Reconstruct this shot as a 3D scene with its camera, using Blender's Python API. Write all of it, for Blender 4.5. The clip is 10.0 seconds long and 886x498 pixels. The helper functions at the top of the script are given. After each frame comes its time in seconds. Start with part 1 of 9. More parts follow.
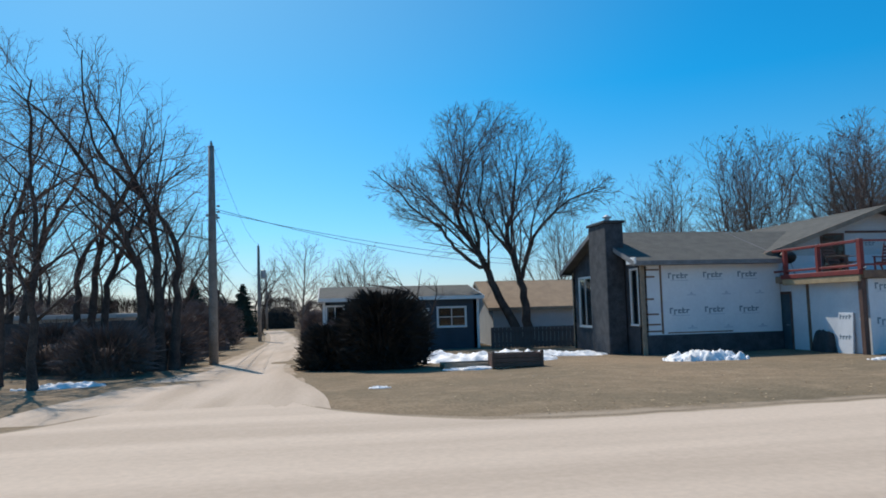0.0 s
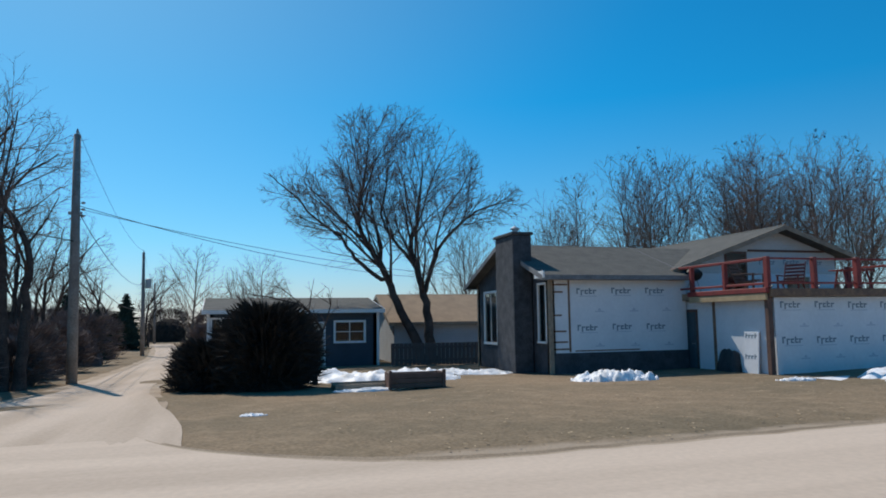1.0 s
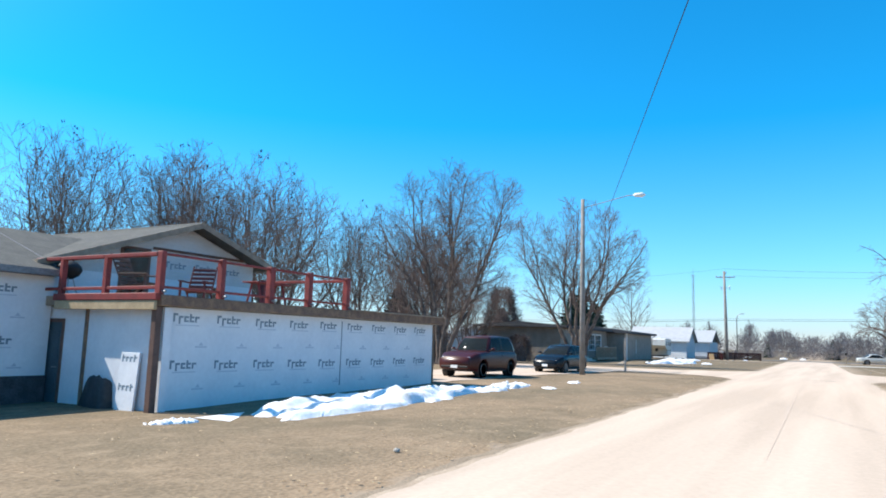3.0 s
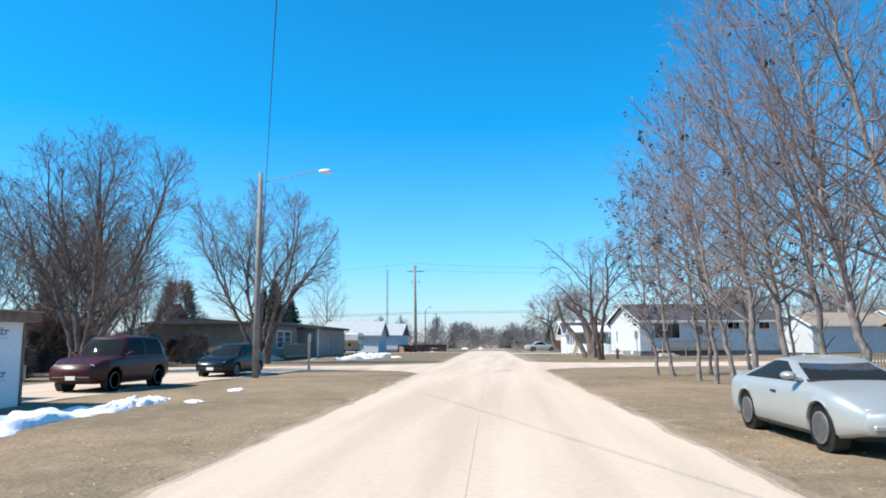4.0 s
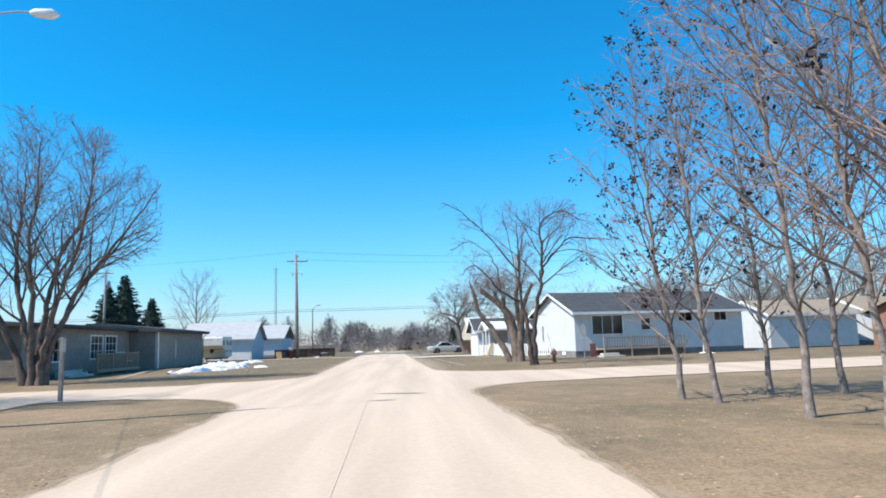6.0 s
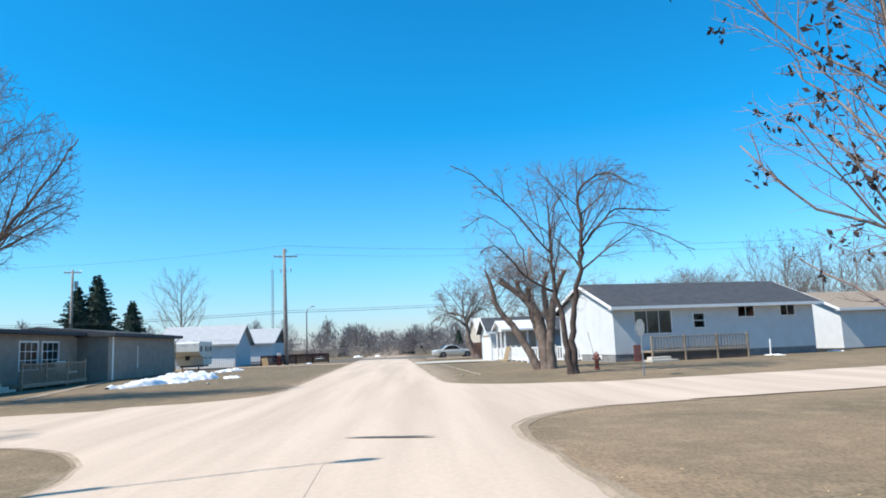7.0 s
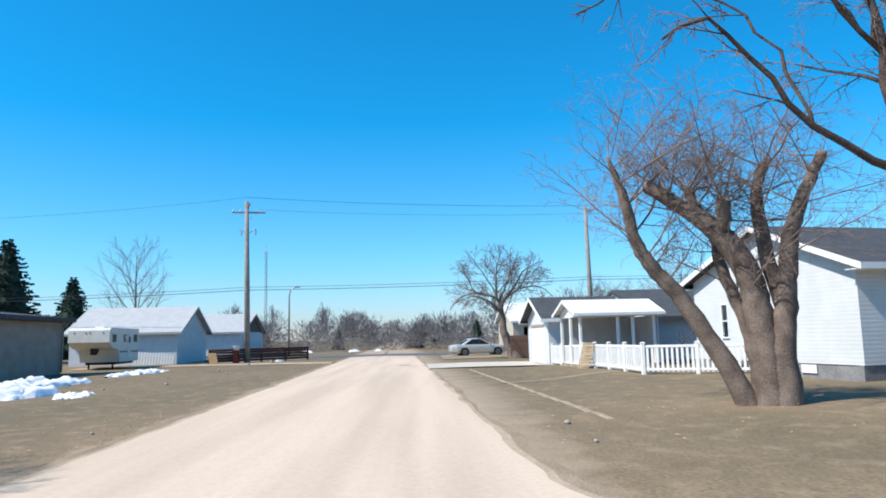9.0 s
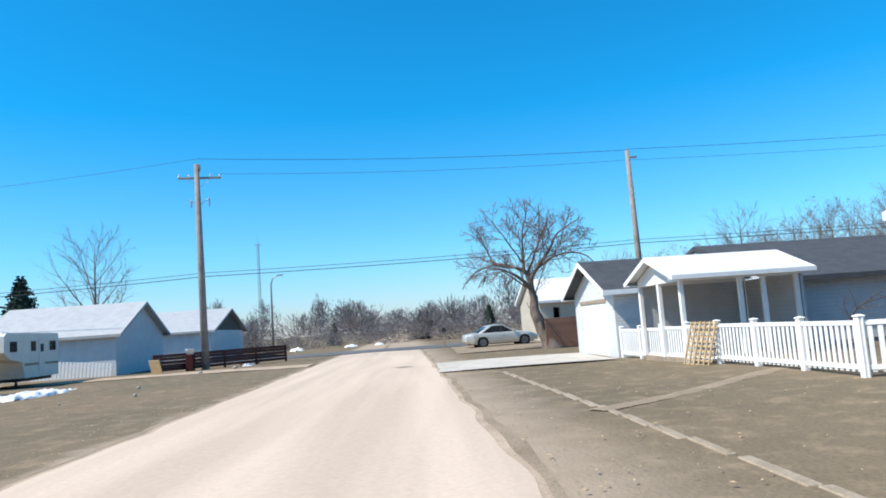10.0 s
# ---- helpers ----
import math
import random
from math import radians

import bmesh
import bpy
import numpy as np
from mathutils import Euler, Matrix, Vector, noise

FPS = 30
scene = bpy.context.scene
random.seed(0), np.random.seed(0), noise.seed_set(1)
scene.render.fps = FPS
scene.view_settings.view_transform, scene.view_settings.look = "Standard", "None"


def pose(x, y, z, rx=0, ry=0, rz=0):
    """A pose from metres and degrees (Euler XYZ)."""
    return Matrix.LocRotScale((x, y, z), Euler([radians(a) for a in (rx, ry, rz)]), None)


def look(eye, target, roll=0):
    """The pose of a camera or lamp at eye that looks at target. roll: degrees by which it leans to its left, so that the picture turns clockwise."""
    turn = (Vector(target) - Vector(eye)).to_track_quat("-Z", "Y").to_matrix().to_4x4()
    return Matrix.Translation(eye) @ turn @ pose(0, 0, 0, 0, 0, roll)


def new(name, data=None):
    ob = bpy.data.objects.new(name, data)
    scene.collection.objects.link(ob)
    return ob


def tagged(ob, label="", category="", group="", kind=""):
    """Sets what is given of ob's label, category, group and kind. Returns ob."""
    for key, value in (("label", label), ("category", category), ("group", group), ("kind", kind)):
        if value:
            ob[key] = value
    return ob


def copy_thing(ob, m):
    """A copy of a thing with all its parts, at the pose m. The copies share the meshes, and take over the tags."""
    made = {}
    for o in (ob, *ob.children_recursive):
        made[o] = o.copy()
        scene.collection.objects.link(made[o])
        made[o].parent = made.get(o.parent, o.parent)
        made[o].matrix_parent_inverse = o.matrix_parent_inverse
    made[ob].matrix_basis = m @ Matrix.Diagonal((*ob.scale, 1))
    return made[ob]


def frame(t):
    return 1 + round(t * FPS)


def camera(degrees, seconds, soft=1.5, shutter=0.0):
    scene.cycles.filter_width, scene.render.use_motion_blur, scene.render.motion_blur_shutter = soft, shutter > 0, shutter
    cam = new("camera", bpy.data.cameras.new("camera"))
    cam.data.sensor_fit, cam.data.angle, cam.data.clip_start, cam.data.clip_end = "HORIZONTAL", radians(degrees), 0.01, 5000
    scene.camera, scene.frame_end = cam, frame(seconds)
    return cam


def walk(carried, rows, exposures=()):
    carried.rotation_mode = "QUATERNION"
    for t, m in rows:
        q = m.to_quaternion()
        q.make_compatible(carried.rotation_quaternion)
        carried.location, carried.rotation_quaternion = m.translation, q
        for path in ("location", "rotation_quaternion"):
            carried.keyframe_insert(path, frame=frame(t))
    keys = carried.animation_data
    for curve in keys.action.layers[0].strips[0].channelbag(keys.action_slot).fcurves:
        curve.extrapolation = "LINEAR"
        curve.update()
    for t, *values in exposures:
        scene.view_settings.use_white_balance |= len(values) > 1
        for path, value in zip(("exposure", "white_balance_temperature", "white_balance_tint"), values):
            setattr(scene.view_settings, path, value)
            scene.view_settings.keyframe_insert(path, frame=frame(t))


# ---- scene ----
cam = camera(64.8, 10.0, soft=1.8)
PATH = [
    (0, (0.031, -0.05, 1.559), (0.35, 1.917, 1.725), -1.5),
    (0.5, (0.227, 0.827, 1.555), (0.634, 2.777, 1.735), -0.6),
    (1, (0.578, 1.698, 1.553), (1.16, 3.601, 1.755), -0.8),
    (1.5, (1.133, 2.671, 1.546), (1.958, 4.48, 1.765), -0.4),
    (2, (2.201, 3.771, 1.543), (3.325, 5.406, 1.792), 0.5),
    (2.5, (3.621, 4.712, 1.542), (5.059, 6.077, 1.803), 0.6),
    (3, (5.516, 5.731, 1.529), (7.24, 6.71, 1.789), 1.7),
    (3.2, (6.42, 5.91, 1.53), (8.23, 6.718, 1.79), 1.5),
    (4.3, (12.52, 6.29, 1.55), (14.503, 6.33, 1.811), -1.0),
    (4.5, (13.833, 6.303, 1.555), (15.816, 6.291, 1.816), -1.2),
    (5, (17.535, 6.39, 1.54), (19.516, 6.314, 1.806), -0.7),
    (6.3, (28.43, 6.2, 1.545), (30.411, 6.089, 1.804), -2.0),
    (6.5, (30.123, 6.163, 1.545), (32.103, 6.054, 1.806), -2.2),
    (7, (34.932, 6.137, 1.544), (36.911, 6.038, 1.813), -2.3),
    (7.5, (40.045, 6.175, 1.533), (42.025, 6.074, 1.796), -3.0),
    (8, (45.253, 6.182, 1.549), (47.234, 6.085, 1.811), -2.6),
    (8.5, (50.606, 6.227, 1.543), (52.587, 6.144, 1.811), -1.7),
    (9, (56.246, 6.335, 1.559), (58.229, 6.261, 1.809), -1.4),
    (9.5, (62.125, 6.308, 1.566), (64.11, 6.231, 1.797), -3.3),
    (10, (68.142, 6.269, 1.531), (70.129, 6.203, 1.75), -4.1),
]
walk(cam, [(t, look(eye, target, roll)) for t, eye, target, roll in PATH],
     [(0, -0.3), (1.0, -0.48), (1.5, -0.42), (2.0, 0.15), (2.5, 0.62), (3.2, 0.54), (4.5, 0.46), (6.5, 0.42), (8.0, 0.32), (10, 0.36)])

# ---- light ----
SUN_AZ, SUN_EL = math.atan2(-0.345, 0.939), radians(49)
world = bpy.data.worlds.new("sky")
scene.world = world
world.use_nodes = True
wn = world.node_tree
sky = wn.nodes.new("ShaderNodeTexSky")
sky.sky_type, sky.sun_disc = "NISHITA", False
sky.sun_elevation, sky.sun_rotation = SUN_EL, SUN_AZ
sky.air_density, sky.dust_density, sky.ozone_density, sky.altitude = 1.0, 0.6, 3.0, 300
clear = wn.nodes.new("ShaderNodeMixRGB")  # a very clear, deep blue spring sky
clear.blend_type, clear.inputs[0].default_value = "MULTIPLY", 1.0
way, up = wn.nodes.new("ShaderNodeTexCoord"), wn.nodes.new("ShaderNodeSeparateXYZ")
tone = wn.nodes.new("ShaderNodeValToRGB")
tone.color_ramp.elements[0].position, tone.color_ramp.elements[1].position = 0.0, 0.30
tone.color_ramp.elements[0].color, tone.color_ramp.elements[1].color = (0.92, 0.97, 1.22, 1), (0.07, 1.07, 1.48, 1)
band = tone.color_ramp.elements.new(0.11)
band.color = (0.52, 1.10, 1.36, 1)
wn.links.new(way.outputs["Generated"], up.inputs[0])
wn.links.new(up.outputs[2], tone.inputs[0])
facing, glow, pale = (wn.nodes.new(k) for k in ("ShaderNodeVectorMath", "ShaderNodeMapRange", "ShaderNodeMixRGB"))  # the sky pales towards the sun
facing.operation = "DOT_PRODUCT"
facing.inputs[1].default_value = (math.sin(SUN_AZ) * math.cos(SUN_EL), math.cos(SUN_AZ) * math.cos(SUN_EL), math.sin(SUN_EL))
glow.interpolation_type = "SMOOTHSTEP"
glow.inputs["From Min"].default_value, glow.inputs["From Max"].default_value, glow.inputs["To Max"].default_value = 0.62, 1.0, 0.85
pale.inputs[2].default_value = (0.72, 1.22, 1.30, 1)
wn.links.new(way.outputs["Generated"], facing.inputs[0])
wn.links.new(facing.outputs["Value"], glow.inputs["Value"])
wn.links.new(glow.outputs[0], pale.inputs[0])
wn.links.new(tone.outputs[0], pale.inputs[1])
wn.links.new(pale.outputs[0], clear.inputs[2])
wn.links.new(sky.outputs[0], clear.inputs[1])
wn.links.new(clear.outputs[0], wn.nodes["Background"].inputs[0])
wn.nodes["Background"].inputs[1].default_value = 0.114
sun = new("sun", bpy.data.lights.new("sun", "SUN"))
sun.data.energy, sun.data.angle, sun.data.color = 5.0, radians(0.6), (1.0, 0.93, 0.84)
to_sun = Vector((math.sin(SUN_AZ) * math.cos(SUN_EL), math.cos(SUN_AZ) * math.cos(SUN_EL), math.sin(SUN_EL)))
sun.matrix_basis = look((0, 0, 60), Vector((0, 0, 60)) - to_sun)


# ---- materials ----
def material(name, c1, c2=None, rough=0.75, metal=0.0, scale=2.0, fine=30.0, bump=0.15, fade=0.25, spec=0.4, random_tint=0.0, edges=(0.35, 0.65), stretch=None):
    """A surface in two tones at a coarse scale, with fine grain in tone and relief."""
    m = bpy.data.materials.new(name)
    m.use_nodes = True
    t = m.node_tree
    b = t.nodes["Principled BSDF"]
    b.inputs["Roughness"].default_value, b.inputs["Metallic"].default_value = rough, metal
    b.inputs["Specular IOR Level"].default_value = spec
    co = t.nodes.new("ShaderNodeTexCoord")
    n1, n2 = t.nodes.new("ShaderNodeTexNoise"), t.nodes.new("ShaderNodeTexNoise")
    n1.inputs["Scale"].default_value, n1.inputs["Detail"].default_value = scale, 6
    n2.inputs["Scale"].default_value, n2.inputs["Detail"].default_value = fine, 4
    ramp = t.nodes.new("ShaderNodeValToRGB")
    c2 = c2 or tuple(v * 0.75 for v in c1)
    ramp.color_ramp.elements[0].position, ramp.color_ramp.elements[1].position = edges
    ramp.color_ramp.elements[0].color, ramp.color_ramp.elements[1].color = (*c2, 1), (*c1, 1)
    grain = t.nodes.new("ShaderNodeMapRange")
    grain.inputs["From Min"].default_value, grain.inputs["From Max"].default_value = 0.25, 0.75
    grain.inputs["To Min"].default_value, grain.inputs["To Max"].default_value = 1 - fade, 1 + fade
    mul = t.nodes.new("ShaderNodeMixRGB")
    mul.blend_type, mul.inputs[0].default_value = "MULTIPLY", 1.0
    place = co.outputs["Object"]
    if stretch:
        mp = t.nodes.new("ShaderNodeMapping")
        mp.inputs["Scale"].default_value = stretch
        t.links.new(place, mp.inputs["Vector"])
        t.links.new(mp.outputs[0], n1.inputs["Vector"])
    else:
        t.links.new(place, n1.inputs["Vector"])
    t.links.new(place, n2.inputs["Vector"])
    t.links.new(n1.outputs["Fac"], ramp.inputs["Fac"])
    t.links.new(n2.outputs["Fac"], grain.inputs["Value"])
    t.links.new(ramp.outputs[0], mul.inputs[1])
    t.links.new(grain.outputs[0], mul.inputs[2])
    last = mul
    if random_tint:
        info, spread = t.nodes.new("ShaderNodeObjectInfo"), t.nodes.new("ShaderNodeMapRange")
        spread.inputs["To Min"].default_value, spread.inputs["To Max"].default_value = 1 - random_tint, 1 + random_tint
        last = t.nodes.new("ShaderNodeMixRGB")
        last.blend_type, last.inputs[0].default_value = "MULTIPLY", 1.0
        t.links.new(info.outputs["Random"], spread.inputs["Value"])
        t.links.new(mul.outputs[0], last.inputs[1])
        t.links.new(spread.outputs[0], last.inputs[2])
    t.links.new(last.outputs[0], b.inputs["Base Color"])
    if bump:
        bn = t.nodes.new("ShaderNodeBump")
        bn.inputs["Strength"].default_value, bn.inputs["Distance"].default_value = bump, 0.02
        t.links.new(n2.outputs["Fac"], bn.inputs["Height"])
        t.links.new(bn.outputs[0], b.inputs["Normal"])
    return m


def lapped(m, pitch, depth=0.6, axis=2, sharp=0.85):
    """Adds the relief of laps or boards, one every pitch metres along an axis of the object."""
    t = m.node_tree
    b = t.nodes["Principled BSDF"]
    co, sep = t.nodes.new("ShaderNodeTexCoord"), t.nodes.new("ShaderNodeSeparateXYZ")
    div, frac = t.nodes.new("ShaderNodeMath"), t.nodes.new("ShaderNodeMath")
    div.operation, div.inputs[1].default_value, frac.operation = "DIVIDE", pitch, "FRACT"
    ramp = t.nodes.new("ShaderNodeValToRGB")
    ramp.color_ramp.elements[0].color, ramp.color_ramp.elements[1].color = (1, 1, 1, 1), (0.55, 0.55, 0.55, 1)
    ramp.color_ramp.elements[0].position = sharp
    e = ramp.color_ramp.elements.new(0.98)
    e.color = (0, 0, 0, 1)
    bn = t.nodes.new("ShaderNodeBump")
    bn.inputs["Strength"].default_value, bn.inputs["Distance"].default_value = depth, 0.015
    t.links.new(co.outputs["Object"], sep.inputs[0])
    t.links.new(sep.outputs[axis], div.inputs[0])
    t.links.new(div.outputs[0], frac.inputs[0])
    t.links.new(frac.outputs[0], ramp.inputs[0])
    t.links.new(ramp.outputs[0], bn.inputs["Height"])
    old = b.inputs["Normal"].links
    if old:
        t.links.new(old[0].from_socket, bn.inputs["Normal"])
    t.links.new(bn.outputs[0], b.inputs["Normal"])
    return m


def glass(name, tint, rough=0.02):
    m = bpy.data.materials.new(name)
    m.use_nodes = True
    b = m.node_tree.nodes["Principled BSDF"]
    b.inputs["Base Color"].default_value = (*tint, 1)
    b.inputs["Roughness"].default_value, b.inputs["IOR"].default_value = rough, 1.45
    b.inputs["Transmission Weight"].default_value = 1.0
    return m


M_GRASS = material("dry_grass", (0.30, 0.215, 0.138), (0.185, 0.145, 0.095), 0.95, scale=0.16, fine=18, bump=0.8, fade=0.35, spec=0.1)
def add_patches(m, colour, scale, edges, strength=1.0):
    """Lays a further tone over a surface in soft patches of a given scale."""
    t = m.node_tree
    b = t.nodes["Principled BSDF"]
    src = b.inputs["Base Color"].links[0].from_socket
    co, n = t.nodes.new("ShaderNodeTexCoord"), t.nodes.new("ShaderNodeTexNoise")
    n.inputs["Scale"].default_value, n.inputs["Detail"].default_value, n.inputs["Roughness"].default_value = scale, 5, 0.62
    lim, mix = t.nodes.new("ShaderNodeMapRange"), t.nodes.new("ShaderNodeMixRGB")
    lim.inputs["From Min"].default_value, lim.inputs["From Max"].default_value = edges
    lim.inputs["To Max"].default_value = strength
    mix.inputs[2].default_value = (*colour, 1)
    t.links.new(co.outputs["Object"], n.inputs["Vector"])
    t.links.new(n.outputs["Fac"], lim.inputs["Value"])
    t.links.new(lim.outputs[0], mix.inputs[0])
    t.links.new(src, mix.inputs[1])
    t.links.new(mix.outputs[0], b.inputs["Base Color"])
    return m


add_patches(M_GRASS, (0.135, 0.108, 0.07), 0.55, (0.48, 0.75), 0.55)
# The lots past the crossing have darker, greyer lawns, blended in along x.
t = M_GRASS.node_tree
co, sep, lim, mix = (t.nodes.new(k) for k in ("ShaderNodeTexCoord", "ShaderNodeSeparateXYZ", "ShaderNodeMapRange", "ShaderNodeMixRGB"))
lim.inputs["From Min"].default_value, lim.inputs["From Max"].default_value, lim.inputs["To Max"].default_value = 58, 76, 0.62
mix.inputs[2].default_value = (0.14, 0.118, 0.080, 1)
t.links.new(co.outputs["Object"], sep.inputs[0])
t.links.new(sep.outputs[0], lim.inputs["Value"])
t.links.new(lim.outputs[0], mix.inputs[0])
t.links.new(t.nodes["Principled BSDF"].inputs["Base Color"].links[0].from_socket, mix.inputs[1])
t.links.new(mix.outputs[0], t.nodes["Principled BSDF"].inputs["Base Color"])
add_patches(M_GRASS, (0.37, 0.275, 0.18), 1.7, (0.50, 0.75), 0.6)
add_patches(M_GRASS, (0.135, 0.10, 0.07), 5.5, (0.56, 0.72), 0.5)
t = M_GRASS.node_tree
co, sep, rough_edge = t.nodes.new("ShaderNodeTexCoord"), t.nodes.new("ShaderNodeSeparateXYZ"), t.nodes.new("ShaderNodeTexNoise")
rough_edge.inputs["Scale"].default_value, rough_edge.inputs["Detail"].default_value = 0.9, 5
t.links.new(co.outputs["Object"], sep.inputs[0])
t.links.new(co.outputs["Object"], rough_edge.inputs["Vector"])


def node_math(op, a, b, c=None):
    n = t.nodes.new("ShaderNodeMath")
    n.operation = op
    for k, v in enumerate((a, b, c)):
        if v is None:
            continue
        if isinstance(v, (int, float)):
            n.inputs[k].default_value = v
        else:
            t.links.new(v, n.inputs[k])
    return n.outputs[0]


for sign, slope, foot, near, far in ((-1, 0.0335, 2.85, 0.35, 1.9), (1, 0.0225, 9.535, 0.35, 0.55)):
    edge_y = node_math("MULTIPLY_ADD", sep.outputs[0], slope, foot)
    away = node_math("MULTIPLY", node_math("SUBTRACT", sep.outputs[1], edge_y), sign)
    away = node_math("ADD", away, node_math("MULTIPLY_ADD", rough_edge.outputs["Fac"], 1.5, -0.75))
    reach_n, fall = t.nodes.new("ShaderNodeMapRange"), t.nodes.new("ShaderNodeMapRange")
    reach_n.inputs["From Min"].default_value, reach_n.inputs["From Max"].default_value = 60, 74
    reach_n.inputs["To Min"].default_value, reach_n.inputs["To Max"].default_value = near, far
    t.links.new(sep.outputs[0], reach_n.inputs["Value"])
    t.links.new(away, fall.inputs["Value"])
    t.links.new(reach_n.outputs[0], fall.inputs["From Max"])
    fall.inputs["To Min"].default_value, fall.inputs["To Max"].default_value = 0.85, 0.0
    own_side = node_math("GREATER_THAN", away, -2.5)
    mix = t.nodes.new("ShaderNodeMixRGB")
    mix.inputs[2].default_value = (0.40, 0.315, 0.235, 1)
    b = t.nodes["Principled BSDF"]
    t.links.new(node_math("MULTIPLY", fall.outputs[0], own_side), mix.inputs[0])
    t.links.new(b.inputs["Base Color"].links[0].from_socket, mix.inputs[1])
    t.links.new(mix.outputs[0], b.inputs["Base Color"])
M_ROAD = material("dusty_gravel_road", (0.60, 0.475, 0.37), (0.50, 0.392, 0.302), 0.9, scale=0.9, fine=14, bump=0.12, fade=0.07, spec=0.2, edges=(0.38, 0.62), stretch=(0.06, 1.0, 1.0))
M_DUST = material("dusty_gravel_edge", (0.47, 0.37, 0.275), (0.36, 0.275, 0.20), 0.95, scale=1.4, fine=22, bump=0.5, fade=0.2, spec=0.1)
M_SHOULDER = material("gravelly_verge", (0.33, 0.258, 0.185), (0.24, 0.185, 0.13), 0.95, scale=0.9, fine=25, bump=0.7, fade=0.3, spec=0.1)
M_ALLEY = material("rutted_alley_gravel", (0.58, 0.46, 0.36), (0.45, 0.35, 0.265), 0.92, scale=1.3, fine=16, bump=0.2, fade=0.1, spec=0.2, edges=(0.36, 0.64), stretch=(1.0, 0.07, 1.0))
M_OLDBOARD = lapped(material("dark_weathered_boards", (0.12, 0.105, 0.10), (0.08, 0.07, 0.068), 0.9, scale=2, fine=20, bump=0.3, fade=0.2), 0.15, 0.5, 0)
M_DARK_ROAD = material("highway_asphalt", (0.13, 0.13, 0.13), (0.10, 0.10, 0.10), 0.85, scale=0.3, fine=20)
M_CONCRETE = material("concrete", (0.55, 0.50, 0.43), (0.44, 0.40, 0.34), 0.85, scale=1.2, fine=35, fade=0.15)
M_SEAM = material("dusty_seam", (0.545, 0.43, 0.335), (0.58, 0.46, 0.36), 0.85, scale=8, fine=40)
M_TAR = material("tar_patch", (0.12, 0.11, 0.10), (0.20, 0.18, 0.16), 0.8, scale=8, fine=40)
M_SNOW = material("old_snow", (0.90, 0.90, 0.91), (0.60, 0.56, 0.50), 0.55, scale=2.6, fine=14, bump=0.6, fade=0.08, edges=(0.22, 0.50))
M_BARK = material("grey_bark", (0.21, 0.165, 0.14), (0.12, 0.092, 0.078), 0.9, scale=3, fine=28, bump=0.8, fade=0.3, spec=0.15)
M_DARKBARK = material("dark_bark", (0.105, 0.08, 0.068), (0.058, 0.045, 0.04), 0.9, scale=3, fine=24, bump=0.9, fade=0.3, spec=0.15)
M_PALEBARK = material("pale_aspen_bark", (0.30, 0.26, 0.24), (0.17, 0.142, 0.13), 0.85, scale=5, fine=22, bump=0.5, fade=0.25, spec=0.15)
M_TWIG = material("bare_twigs", (0.215, 0.16, 0.14), (0.15, 0.112, 0.10), 0.85, scale=2, fine=20, bump=0, fade=0.2, spec=0.15)
M_PALETWIG = material("pale_twigs", (0.30, 0.235, 0.215), (0.20, 0.155, 0.14), 0.85, scale=2, fine=20, bump=0, fade=0.2, spec=0.15)
M_LEAF = material("dead_leaves", (0.055, 0.042, 0.04), (0.03, 0.024, 0.026), 0.8, scale=4, fine=30, bump=0.2, spec=0.15)
M_NEEDLE = material("spruce_needles", (0.042, 0.066, 0.048), (0.024, 0.040, 0.030), 0.8, scale=2, fine=30, bump=0.2, fade=0.3, spec=0.15)
M_THUJA = material("dark_thicket", (0.062, 0.052, 0.044), (0.034, 0.030, 0.027), 0.9, scale=2, fine=24, bump=0.2, fade=0.3, spec=0.1)
# Greyer than the twigs and half translucent, standing in for distance haze.
M_HAZED_WOODS = material("far_woods", (0.25, 0.225, 0.22), (0.20, 0.18, 0.18), 0.95, scale=0.12, fine=1.5, bump=0, fade=0.15, spec=0.0)
woods = M_HAZED_WOODS.node_tree
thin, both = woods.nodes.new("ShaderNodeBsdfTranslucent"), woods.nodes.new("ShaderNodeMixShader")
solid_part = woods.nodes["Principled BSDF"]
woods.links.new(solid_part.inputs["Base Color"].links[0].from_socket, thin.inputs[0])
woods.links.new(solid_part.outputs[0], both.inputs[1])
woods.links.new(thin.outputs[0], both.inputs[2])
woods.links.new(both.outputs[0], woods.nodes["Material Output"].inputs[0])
M_POLE = material("weathered_pole", (0.31, 0.285, 0.26), (0.22, 0.195, 0.175), 0.9, scale=2, fine=22, bump=0.5)
M_IRON = material("galvanised_iron", (0.42, 0.43, 0.44), (0.34, 0.35, 0.36), 0.45, 0.8, scale=6, fine=50, bump=0.05)
M_CABLE = material("black_cable", (0.03, 0.03, 0.03), (0.02, 0.02, 0.02), 0.6, bump=0)
M_WRAP = material("white_house_wrap", (0.78, 0.80, 0.83), (0.70, 0.73, 0.77), 0.55, scale=1.1, fine=9, bump=0.25, fade=0.04)
M_FAINT = material("faint_print", (0.50, 0.55, 0.62), (0.56, 0.60, 0.66), 0.6, bump=0, fade=0.05)
M_PRINT = material("blue_grey_print", (0.17, 0.23, 0.28), (0.24, 0.30, 0.35), 0.6, bump=0, fade=0.1)
M_SHEATH = material("bare_sheathing", (0.26, 0.16, 0.10), (0.16, 0.10, 0.075), 0.85, scale=5, fine=40)
M_STONE = material("dark_slate_stone", (0.075, 0.08, 0.09), (0.045, 0.05, 0.058), 0.85, scale=3.5, fine=22, bump=0.9, fade=0.3)
